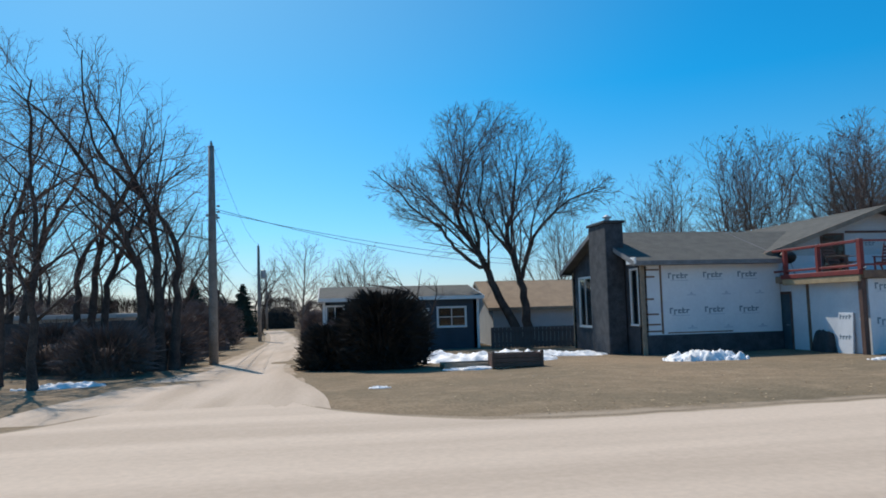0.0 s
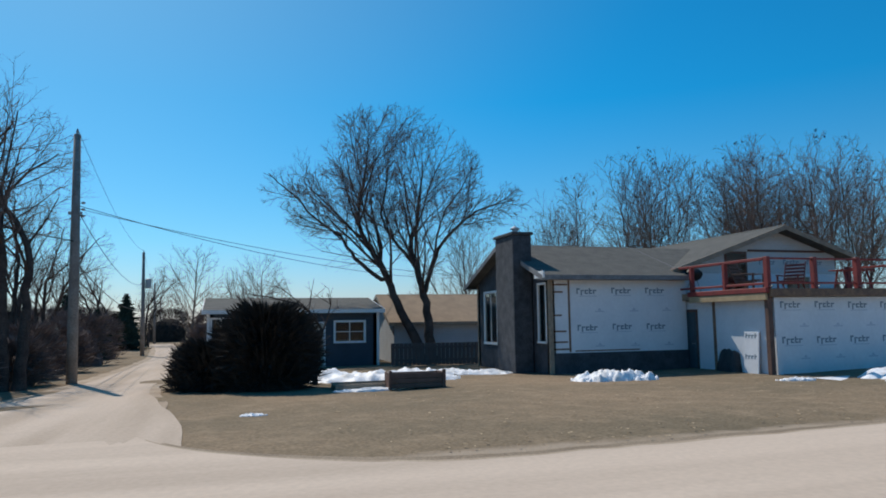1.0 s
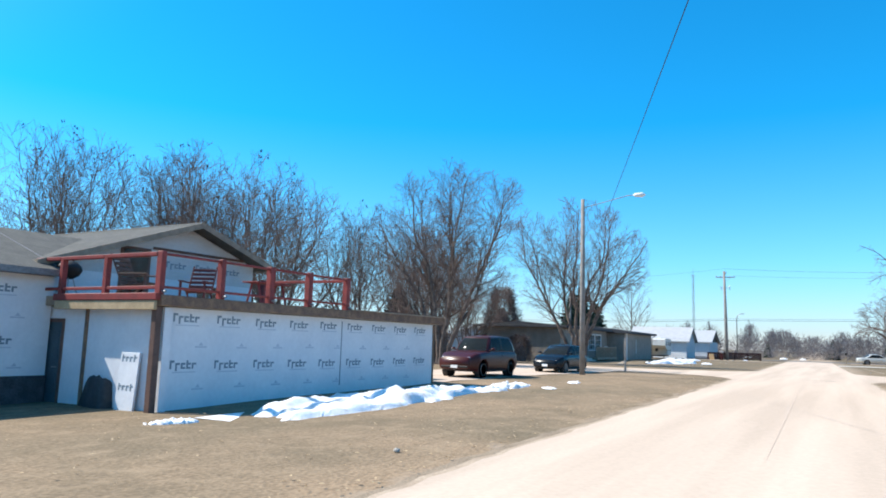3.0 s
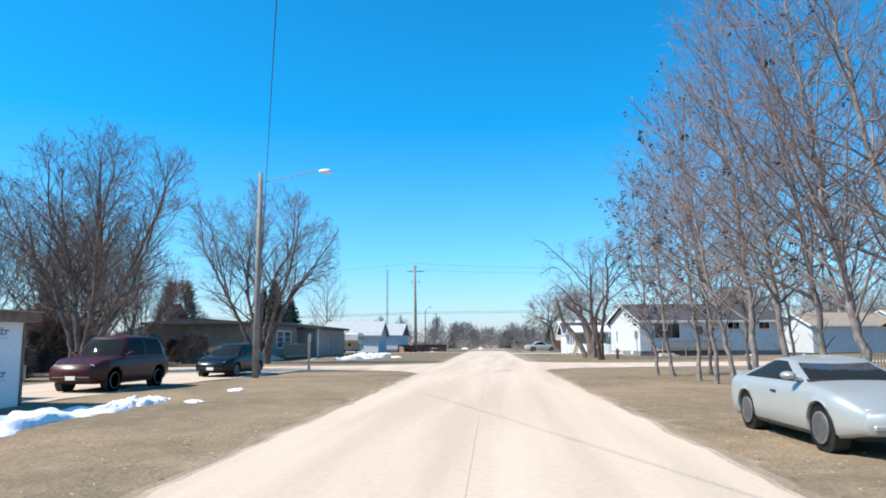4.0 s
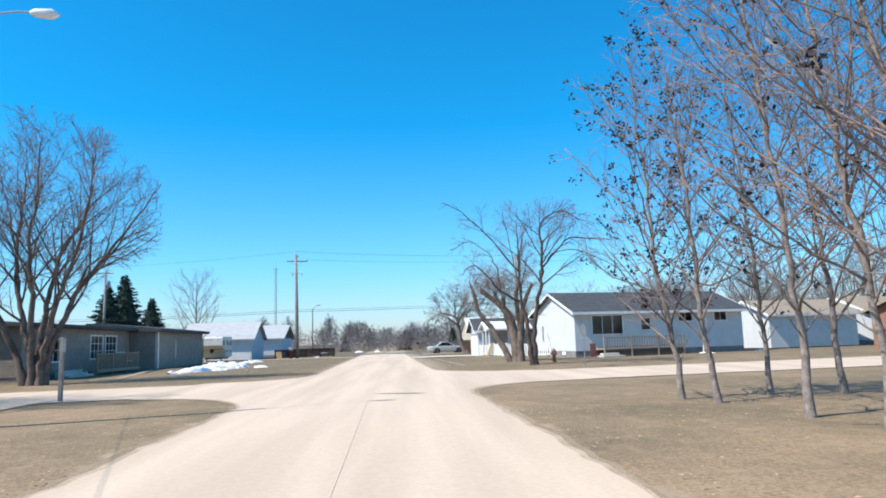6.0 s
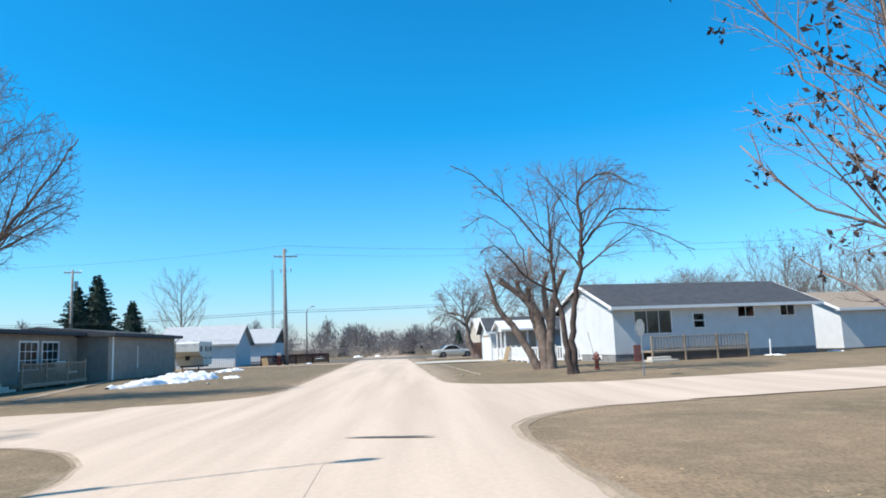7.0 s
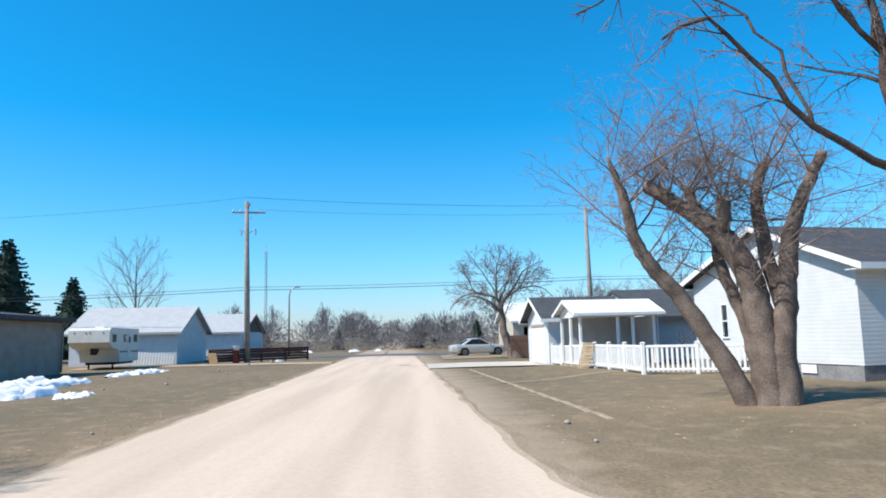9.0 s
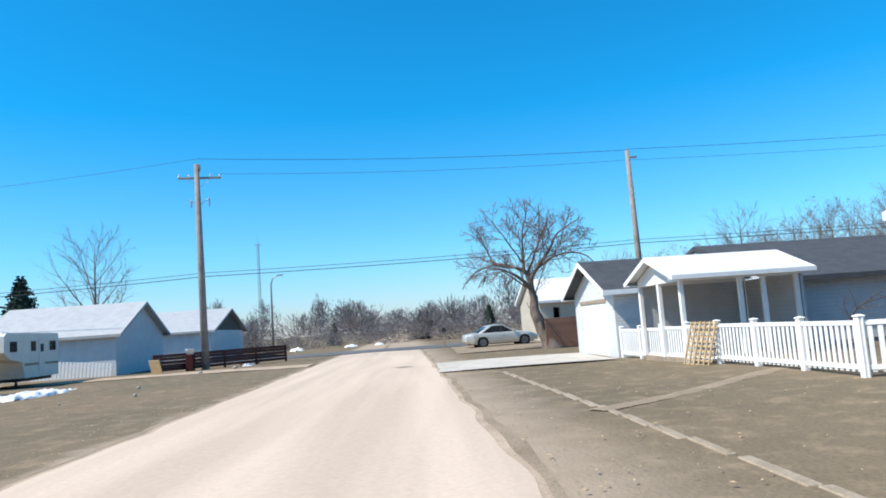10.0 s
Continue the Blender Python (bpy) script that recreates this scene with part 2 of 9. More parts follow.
M_SHINGLE = lapped(material("grey_brown_shingles", (0.118, 0.114, 0.10), (0.09, 0.087, 0.078), 0.95, scale=2.5, fine=26, bump=0.6, fade=0.22), 0.05, 0.5, 2)
M_DARKSHINGLE = lapped(material("charcoal_shingles", (0.068, 0.072, 0.08), (0.05, 0.053, 0.06), 0.95, scale=2.5, fine=26, bump=0.6, fade=0.22), 0.05, 0.5, 2)
M_TANSHINGLE = material("tan_shingles", (0.40, 0.28, 0.18), (0.33, 0.23, 0.15), 0.95, scale=2, fine=26, bump=0.6)
M_METALROOF = lapped(material("white_metal_roof", (0.80, 0.80, 0.80), (0.72, 0.72, 0.72), 0.35, 0.0, scale=2, fine=12, bump=0.05, fade=0.04), 0.3, 0.6, 1)
M_WHITE = material("white_paint", (0.80, 0.80, 0.79), (0.74, 0.74, 0.73), 0.5, scale=3, fine=20, bump=0.08, fade=0.05)
M_VINYL = material("white_vinyl", (0.84, 0.84, 0.83), (0.79, 0.79, 0.78), 0.4, scale=3, fine=20, bump=0.03, fade=0.03)
M_WSIDING = lapped(material("white_lap_siding", (0.60, 0.62, 0.63), (0.55, 0.57, 0.58), 0.55, scale=1.5, fine=14, bump=0.06, fade=0.04), 0.115)
M_GSIDING = lapped(material("grey_lap_siding", (0.50, 0.52, 0.54), (0.44, 0.46, 0.48), 0.6, scale=1.5, fine=14, bump=0.06, fade=0.06), 0.13)
M_NSIDING = lapped(material("navy_lap_siding", (0.045, 0.065, 0.09), (0.035, 0.05, 0.07), 0.6, scale=1.5, fine=14, bump=0.06, fade=0.1), 0.14)
M_TSIDING = lapped(material("tan_siding", (0.50, 0.44, 0.36), (0.43, 0.38, 0.31), 0.7, scale=1.5, fine=14, bump=0.06, fade=0.08), 0.16)
M_BSIDING = lapped(material("dark_brown_boards", (0.11, 0.085, 0.07), (0.08, 0.06, 0.05), 0.8, scale=2, fine=20, bump=0.2, fade=0.2), 0.2, 0.5, 0)
M_BRICK = material("brown_brick", (0.30, 0.155, 0.10), (0.22, 0.115, 0.08), 0.9, scale=6, fine=18, bump=0.5, fade=0.25)
M_REDWOOD = material("red_stained_wood", (0.28, 0.048, 0.042), (0.20, 0.040, 0.036), 0.6, scale=4, fine=30, bump=0.2, fade=0.2)
M_HYDRANT = material("faded_red_paint", (0.31, 0.12, 0.10), (0.23, 0.095, 0.08), 0.6, scale=5, fine=35, bump=0.15, fade=0.3)
M_DARKRED = material("dark_red_stain", (0.16, 0.04, 0.035), (0.11, 0.03, 0.028), 0.65, scale=4, fine=30, bump=0.2, fade=0.2)
M_BROWNWOOD = material("brown_stained_beam", (0.16, 0.09, 0.07), (0.11, 0.065, 0.05), 0.7, scale=4, fine=30, bump=0.2, fade=0.2)
M_RAWWOOD = material("raw_timber", (0.50, 0.37, 0.22), (0.40, 0.29, 0.17), 0.75, scale=4, fine=30, bump=0.2, fade=0.15)
M_GREYWOOD = material("weathered_timber", (0.34, 0.27, 0.20), (0.25, 0.20, 0.15), 0.85, scale=5, fine=30, bump=0.3, fade=0.2)
M_FOUND = material("grey_foundation_block", (0.24, 0.24, 0.24), (0.18, 0.18, 0.185), 0.9, scale=2, fine=20, bump=0.3)
M_DOORBLUE = material("dark_teal_door", (0.06, 0.10, 0.12), (0.05, 0.08, 0.10), 0.5, bump=0.05)
M_SILVER = material("silver_car_paint", (0.42, 0.44, 0.43), (0.39, 0.41, 0.40), 0.36, 0.35, scale=1, fine=200, bump=0, fade=0.03, spec=0.6)
M_GOLD = material("beige_car_paint", (0.58, 0.55, 0.49), (0.55, 0.52, 0.46), 0.28, 0.4, scale=1, fine=200, bump=0, fade=0.03, spec=0.6)
M_NAVY = material("dark_blue_car_paint", (0.010, 0.013, 0.018), (0.009, 0.011, 0.016), 0.25, 0.0, scale=1, fine=200, bump=0, fade=0.03, spec=0.25)
M_MAROON = material("dark_red_car_paint", (0.06, 0.012, 0.011), (0.048, 0.010, 0.010), 0.32, 0.0, scale=1, fine=200, bump=0, fade=0.05, spec=0.35)
M_BLACK = material("black_plastic", (0.025, 0.025, 0.027), (0.02, 0.02, 0.02), 0.6, bump=0)
M_TYRE = material("tyre_rubber", (0.035, 0.035, 0.036), (0.05, 0.047, 0.043), 0.85, scale=8, fine=60, bump=0.1)
M_RIM = material("alloy_rim", (0.24, 0.24, 0.24), (0.20, 0.20, 0.20), 0.5, 0.3, scale=12, bump=0, fade=0.03)
M_LAMP = material("headlamp_lens", (0.72, 0.74, 0.76), (0.62, 0.64, 0.66), 0.12, 0.2, scale=20, bump=0)
M_REDLAMP = material("tail_lamp_lens", (0.35, 0.02, 0.02), (0.28, 0.015, 0.015), 0.2, bump=0)
M_GREYROOF = lapped(material("grey_ribbed_roof", (0.46, 0.46, 0.46), (0.40, 0.40, 0.40), 0.5, 0.0, scale=2, fine=12, bump=0.05, fade=0.06), 0.3, 0.5, 1)
M_PGSIDING = lapped(material("pale_grey_siding", (0.56, 0.58, 0.60), (0.50, 0.52, 0.55), 0.6, scale=1.5, fine=14, bump=0.06, fade=0.05), 0.13)
M_GREYTRIM = material("grey_painted_trim", (0.42, 0.42, 0.41), (0.36, 0.36, 0.35), 0.6, scale=3, fine=20, bump=0.08, fade=0.08)
M_WORN = material("worn_half_buried_concrete", (0.38, 0.305, 0.225), (0.27, 0.215, 0.15), 0.9, scale=2.2, fine=25, bump=0.4, fade=0.2)
M_DSIDING = lapped(material("dim_taupe_siding", (0.30, 0.262, 0.225), (0.24, 0.21, 0.18), 0.8, scale=1.5, fine=14, bump=0.1, fade=0.12), 0.16)
M_CUT = material("pale_sawn_wood", (0.48, 0.36, 0.23), (0.36, 0.26, 0.16), 0.8, scale=9, fine=40, bump=0.2)
M_PATH = material("trodden_bare_earth", (0.315, 0.25, 0.18), (0.245, 0.195, 0.135), 0.95, scale=1.5, fine=25, bump=0.6, fade=0.25, spec=0.1)
M_CAMPER = material("cream_camper_skin", (0.66, 0.64, 0.58), (0.60, 0.58, 0.53), 0.45, scale=2, fine=20, bump=0.05, fade=0.05)
M_TARP = material("dark_tarp", (0.035, 0.04, 0.045), (0.025, 0.03, 0.033), 0.6, scale=3, fine=12, bump=0.6)
M_ROCK = material("pale_field_stone", (0.42, 0.39, 0.35), (0.32, 0.30, 0.27), 0.9, scale=6, fine=30, bump=0.5)
G_WINDOW = glass("window_glass", (0.55, 0.60, 0.62))
G_CAR = glass("tinted_car_glass", (0.04, 0.05, 0.055), 0.06)
G_CAR.node_tree.nodes["Principled BSDF"].inputs["Transmission Weight"].default_value = 0.55
G_CAR.node_tree.nodes["Principled BSDF"].inputs["IOR"].default_value = 1.1


# ---- building blocks ----
class Geo:
    """Vertices and faces of one mesh."""

    def __init__(self):
        self.v, self.f = [], []

    def add(self, verts, faces):
        n = len(self.v)
        self.v += [tuple(p) for p in verts]
        self.f += [tuple(i + n for i in face) for face in faces]
        return self

    def box(self, x0, y0, z0, x1, y1, z1):
        x0, x1, y0, y1, z0, z1 = min(x0, x1), max(x0, x1), min(y0, y1), max(y0, y1), min(z0, z1), max(z0, z1)
        return self.add([(x, y, z) for z in (z0, z1) for y in (y0, y1) for x in (x0, x1)],
                        [(0, 2, 3, 1), (4, 5, 7, 6), (0, 1, 5, 4), (2, 6, 7, 3), (0, 4, 6, 2), (1, 3, 7, 5)])

    def cbox(self, x0, y0, z0, x1, y1, z1, c=0.01):
        """A box with chamfered edges."""
        lo, hi = Vector((min(x0, x1), min(y0, y1), min(z0, z1))), Vector((max(x0, x1), max(y0, y1), max(z0, z1)))
        mid, half = (lo + hi) / 2, (hi - lo) / 2
        c = min(c, 0.45 * min(half) * 2)
        verts, at = [], {}
        for sx in (-1, 1):
            for sy in (-1, 1):
                for sz in (-1, 1):
                    for a in range(3):
                        s = (sx, sy, sz)
                        p = Vector([s[i] * (half[i] - (0 if i == a else c)) for i in range(3)])
                        at[s, a] = len(verts)
                        verts.append(p)
        faces = []
        signs = [(i, j) for i in (-1, 1) for j in (-1, 1)]
        for a in range(3):
            b, d = (a + 1) % 3, (a + 2) % 3
            for s in (-1, 1):
                ring = []
                for i, j in ((-1, -1), (1, -1), (1, 1), (-1, 1)):
                    k = [0, 0, 0]
                    k[a], k[b], k[d] = s, i, j
                    ring.append(at[tuple(k), a])
                faces.append(ring)
            for i, j in signs:
                k1, k2 = [0, 0, 0], [0, 0, 0]
                k1[a], k1[b], k1[d] = -1, i, j
                k2[a], k2[b], k2[d] = 1, i, j
                faces.append([at[tuple(k1), b], at[tuple(k2), b], at[tuple(k2), d], at[tuple(k1), d]])
        for sx in (-1, 1):
            for sy in (-1, 1):
                for sz in (-1, 1):
                    faces.append([at[(sx, sy, sz), a] for a in range(3)])
        out = []
        for ring in faces:
            p = [verts[i] for i in ring]
            n = (p[1] - p[0]).cross(p[2] - p[0])
            out.append(ring if n.dot(sum(p, Vector())) > 0 else ring[::-1])
        return self.add([p + mid for p in verts], out)

    def prism(self, ring, axis, a, b):
        """A polygon in the two other axes (in the order x, y, z), drawn out along an axis from a to b."""
        def put(p, w):
            q = list(p)
            q.insert(axis, w)
            return q
        n = len(ring)
        return self.add([put(p, a) for p in ring] + [put(p, b) for p in ring],
                        [tuple(range(n))[::-1], tuple(range(n, 2 * n))] + [(i, (i + 1) % n, n + (i + 1) % n, n + i) for i in range(n)])

    def tube(self, pts, radii, sides=6, caps=True):
        pts = [Vector(p) for p in pts]
        if isinstance(radii, (int, float)):
            radii = [radii] * len(pts)
        n0, u = len(self.v), None
        for i, p in enumerate(pts):
            d = (pts[min(i + 1, len(pts) - 1)] - pts[max(i - 1, 0)]).normalized()
            if u is None:
                u = d.cross(Vector((0.13, 0.31, 0.94)) if abs(d.z) < 0.9 else Vector((1, 0.1, 0)))
            u = (u - d * u.dot(d)).normalized()
            w = d.cross(u)
            for k in range(sides):
                a = 2 * math.pi * k / sides
                self.v.append(tuple(p + (u * math.cos(a) + w * math.sin(a)) * radii[i]))
        for i in range(len(pts) - 1):
            for k in range(sides):
                a, b = n0 + i * sides + k, n0 + i * sides + (k + 1) % sides
                self.f.append((a, b, b + sides, a + sides))
        if caps:
            self.f.append(tuple(range(n0, n0 + sides))[::-1])
            self.f.append(tuple(range(len(self.v) - sides, len(self.v))))
        return self

    def disc(self, centre, axis, rings, sides=24):
        """A turned shape: rings of (along the axis, radius)."""
        c, a = Vector(centre), Vector(axis).normalized()
        return self.tube([c + a * h for h, _ in rings], [r for _, r in rings], sides)

    def move(self, m):
        self.v = [tuple(m @ Vector(p)) for p in self.v]
        return self


def mesh_of(name, g, m, smooth=False):
    me = bpy.data.meshes.new(name)
    me.from_pydata(g.v, [], g.f)
    me.materials.append(m)
    if smooth:
        me.shade_smooth()
    return me


def thing(name, m, label, category, group="", kind=""):
    ob = new(name)
    ob.empty_display_size = 0.2
    ob.matrix_basis = m
    return tagged(ob, label, category, group, kind)


def solid(name, g, m, label, category, group="", kind="", smooth=False, pose_m=None):
    """A thing that is one mesh."""
    ob = new(name, mesh_of(name, g, m, smooth))
    if pose_m is not None:
        ob.matrix_basis = pose_m
    return tagged(ob, label, category, group, kind)


def part(name, g, m, parent, label="", smooth=False):
    ob = new(name, mesh_of(name, g, m, smooth))
    ob.parent = parent
    return tagged(ob, label)


def smoothstep(t):
    t = min(max(t, 0.0), 1.0)
    return t * t * (3 - 2 * t)


def ground_z(x, y):
    """The lie of the land: level along the street, falling away gently behind the first house."""
    z = -0.022 * min(max(y - 12, 0), 48) * (1 - smoothstep((x - 14) / 14))
    z += 0.14 * smoothstep((2.5 - y) / 4) * smoothstep((x - 62) / 6) * (1 - smoothstep((x - 84) / 10))
    return z


# ---- ground and roads ----
def left_edge(x):
    return 8.87 + 0.07 * min(x, 14) + 0.0225 * max(x - 14, 0)


def right_edge(x):
    return 2.85 + 0.0335 * x


def centre_y(x):
    return (left_edge(x) + right_edge(x)) / 2


def wobble(x, k, size=0.12):
    return size * (noise.noise((x * 0.55, k, 0.0)) + 0.6 * noise.noise((x * 2.3, k, 5.0)))


def spaced(stops):
    out = []
    for a, b, step in stops:
        n = max(1, round((b - a) / step))
        out += [a + (b - a) * i / n for i in range(n)]
    return out + [stops[-1][1]]


xs = spaced([(-1500, -60, 360), (-60, -12, 6), (-12, 130, 1.0), (130, 200, 10), (200, 1800, 320)])
ys = spaced([(-1500, -60, 360), (-60, -14, 4), (-14, 40, 0.9), (40, 70, 5), (70, 150, 20), (150, 1600, 290)])
g = Geo()
for y in ys:
    for x in xs:
        near = 1.0 if -12 < x < 130 and -14 < y < 40 else 0.0
        off = min(abs(y - centre_y(x)), abs(x - 54) if abs(y) < 40 else 99)
        lump = 0.05 * noise.noise((x * 0.35, y * 0.35, 2.0)) * near * smoothstep((off - 4.5) / 3)
        g.v.append((x, y, ground_z(x, y) + lump - 0.012))
w = len(xs)
for j in range(len(ys) - 1):
    for i in range(w - 1):
        g.f.append((j * w + i, j * w + i + 1, (j + 1) * w + i + 1, (j + 1) * w + i))
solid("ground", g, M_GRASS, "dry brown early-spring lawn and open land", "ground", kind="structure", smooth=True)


def ribbon(name, stations, m, label, category, lift, crown=0.03, kind="structure", sink=False):
    """A road surface from stations of (left point, right point), with ragged edges."""
    g = Geo()
    cols = 8
    for row_no, ((ax, ay), (bx, by)) in enumerate(stations):
        for k in range(cols + 1):
            f = k / cols
            x, y = ax + (bx - ax) * f, ay + (by - ay) * f
            g.v.append((x, y, ground_z(x, y) + lift + crown * math.sin(math.pi * f) - (0.06 * (1 - smoothstep(row_no / 3)) if sink else 0)))
    for j in range(len(stations) - 1):
        for k in range(cols):
            a = j * (cols + 1) + k
            g.f.append((a, a + 1, a + cols + 2, a + cols + 1))
    return solid(name, g, m, label, category, kind=kind, smooth=True)


def flare(x, x0, x1, size):
    """How far a road's edge draws back round the corners of a mouth from x0 to x1."""
    if x0 <= x <= x1:
        return 1.0
    d = (x0 - x if x < x0 else x - x1) / size
    return 0.0 if d >= 1 else 1 - math.sqrt(1 - (1 - d) ** 2)


def street_left(x):
    return left_edge(x) + wobble(x, 1.0) + 5.0 * flare(x, 48.5, 57.0, 5.0) * (0.85 if x > 45 else 1) + 5.2 * flare(x, -3.1, -0.9, 5.2)


def street_right(x):
    return right_edge(x) + wobble(x, 2.0) - 5.0 * flare(x, 51.5, 60.0, 4.5) - 12.0 * flare(x, -4.5, 4.0, 4.0)


road_x = spaced([(-60, -10, 5), (-10, 6, 0.2), (6, 118, 0.5)])
for name, lift, grow, m, label in (("verge", -0.004, 0.38, M_SHOULDER, "worn gravelly verge along the street"), ("verge_dust", 0.001, 0.16, M_DUST, "dusty gravel thrown out from the street"), ("road", 0.008, 0.0, M_ROAD, "pale dusty chip-sealed street surface")):
    rows = []
    for x in road_x:
        jag = grow * (0.7 + 0.5 * noise.noise((x * 0.35, 3.0, grow)))
        rows.append(((x, street_left(x) + jag), (x, street_right(x) - grow * (0.7 + 0.5 * noise.noise((x * 0.35, 9.0, grow))))))
    ribbon(name, rows, m, label, "road", lift)
# The side street crosses aslant; the alley runs on northwards and narrows.
rows = []
for i in range(61):
    s = 14 + i
    x = 52.9 - 0.18 * (s - 12)
    rows.append(((x - 3.6 + wobble(s, 4.0), s), (x + 3.6 + wobble(s, 5.0), s)))
ribbon("road_side_north", rows, M_ROAD, "pale gravel side street", "road", 0.010, 0.0)
rows = []
for i in range(90):
    s = 1.0 - i
    x = 55.6 - 0.18 * s
    rows.append(((x - 4.0 + wobble(s, 6.0), s), (x + 4.0 + wobble(s, 7.0), s)))
ribbon("road_side_south", rows, M_ROAD, "pale gravel side street beside the white house", "road", 0.010, 0.0)
rows = []
for i in range(100):
    s = 9.8 + i * 0.9
    x = -2.45 - 0.012 * (s - 9) - 0.0009 * max(s - 30, 0) ** 2
    half = 1.15 + 1.5 * (1 - smoothstep((s - 11) / 13))
    rows.append(((x - half + wobble(s, 8.0, 0.07), s), (x + half * 0.95 + wobble(s, 9.0, 0.07), s)))
edge = [((a[0] - 0.5 * smoothstep((a[1] - 14) / 5) + wobble(a[1], 21.0, 0.2), a[1]), (b[0] + 0.5 * smoothstep((b[1] - 14) / 5) + wobble(b[1], 22.0, 0.2) - 0.25, b[1])) for a, b in rows if a[1] > 14.5]
ribbon("verge_alley", edge, M_DUST, "dusty worn edges of the alley", "verge", 0.002, 0.0)
ribbon("road_alley", rows, M_ALLEY, "narrow rutted gravel alley lined with poles", "road", 0.011, 0.0, sink=True)
rows = []
for i in range(60):
    s = 7.5 - i
    rows.append(((-4.2 + wobble(s, 11.0), s), (3.6 + wobble(s, 12.0), s)))
ribbon("road_cross_south", rows, M_ROAD, "pale gravel street behind the junction", "road", 0.009, 0.0)
# The parking strip by the first house opens from the side street.
rows = [((x, 24.2 + wobble(x, 13.0, 0.2)), (x, 18.6 + wobble(x, 14.0, 0.2) - 1.0 * smoothstep((x - 36) / 8))) for x in spaced([(28, 50, 0.7)])]
ribbon("driveway_gravel", rows, M_ROAD, "gravel parking strip off the side street", "driveway", 0.014)
rows = [((x, 5.9 + wobble(x, 15.0, 0.1)), (x, -0.1)) for x in spaced([(91.6, 97.6, 0.5)])]
ribbon("driveway_concrete", rows, M_CONCRETE, "pale concrete driveway before the white garage", "driveway", 0.02)
walkway = thing("pavement", Matrix(), "narrow half-buried concrete edging in the lawn", "pavement", kind="structure")
x = 69.2
for k in range(17):
    n = 1.2 + 0.5 * noise.noise((k * 1.7, 2, 2))
    y = 3.0 + 0.055 * (x - 72) + 0.02 * noise.noise((k * 2.3, 7, 1))
    part("slab", Geo().cbox(x, y - 0.07, -0.05, x + n, y + 0.07 + 0.04 * noise.noise((k * 1.3, 3.1, 3)), 0.004 + 0.008 * noise.noise((k * 1.1, 1.2, 5)), 0.012), M_WORN, walkway)
    x += n + 0.02 + 0.12 * (k % 5 == 4)
rows = []
for i in range(40):
    px, py = 79.6 + 3.9 * i / 39, 3.6 - 5.6 * i / 39
    half = (0.16 + 0.06 * min(i, 39 - i) / 6 if min(i, 39 - i) < 6 else 0.22) + 0.12 * noise.noise((i * 0.3, 4, 4)) + 0.06 * noise.noise((i * 0.9, 8, 4))
    rows.append(((px - half * 0.8, py - half * 0.6), (px + half * 0.8, py + half * 0.6)))
ribbon("footpath", rows, M_PATH, "worn bare path across the lawn to the fence", "path", 0.003, 0.008)
rows = [((x, 4.6 + wobble(x, 18.0, 0.2)), (x, -3.2)) for x in spaced([(105.5, 118, 0.8)])]
ribbon("driveway_earth", rows, M_SHOULDER, "bare earth parking place beside the street", "driveway", 0.016)
rows = [((63.0 + 0.62 * i, 21.75 + 0.145 * i), (63.0 + 0.62 * i, 21.25 + 0.145 * i + 0.05 * math.sin(i))) for i in range(31)]
ribbon("footpath_bungalow", rows, M_WORN, "pale worn footpath across the bungalow's lawn", "path", 0.012, 0.01)
rows = []
for i in range(34):
    s = i / 33
    px, py = 104.5 + 1.6 * math.sin(s * 3.0), 12.2 + 17.0 * s
    rows.append(((px - 1.5 + wobble(py, 31.0, 0.3), py), (px + 1.7 + wobble(py, 32.0, 0.3), py)))
ribbon("driveway_lane", rows, M_DUST, "pale dusty lane from the street to the camper", "driveway", 0.010)
ribbon("road_highway", [((119, y), (127, y)) for y in range(-400, 441, 40)], M_DARK_ROAD, "grey highway across the end of the street", "road", 0.02)

# Tar seams and stains on the street.
def patch(name, cx, cy, length, width, turn, m, label, category, lift=0.05, seed=0):
    g, n = Geo(), 22
    rng = random.Random(seed)
    ring = []
    for k in range(n):
        a = 2 * math.pi * k / n
        r = 1 + 0.35 * noise.noise((math.cos(a) * 1.5, math.sin(a) * 1.5, seed * 3.7))
        ring.append((length / 2 * r * math.cos(a), width / 2 * r * math.sin(a), 0))
    g.add(ring, [tuple(range(n))])
    return solid(name, g, m, label, category, kind="structure", pose_m=pose(cx, cy, ground_z(cx, cy) + lift, 0, 0, turn))


patch("road_patch", 46.9, 6.5, 1.5, 0.18, 78, M_TAR, "short black tar patch on the street", "patch", 0.05, 3)
patch("road_crack", 30.0, 7.0, 30, 0.02, 1.4, M_SEAM, "long thin faded seam down the street's middle", "crack", 0.0425, 5)
patch("road_patch", 96.0, 7.2, 0.9, 0.3, 80, M_TAR, "dark pothole stain near the end of the street", "patch", 0.055, 6)


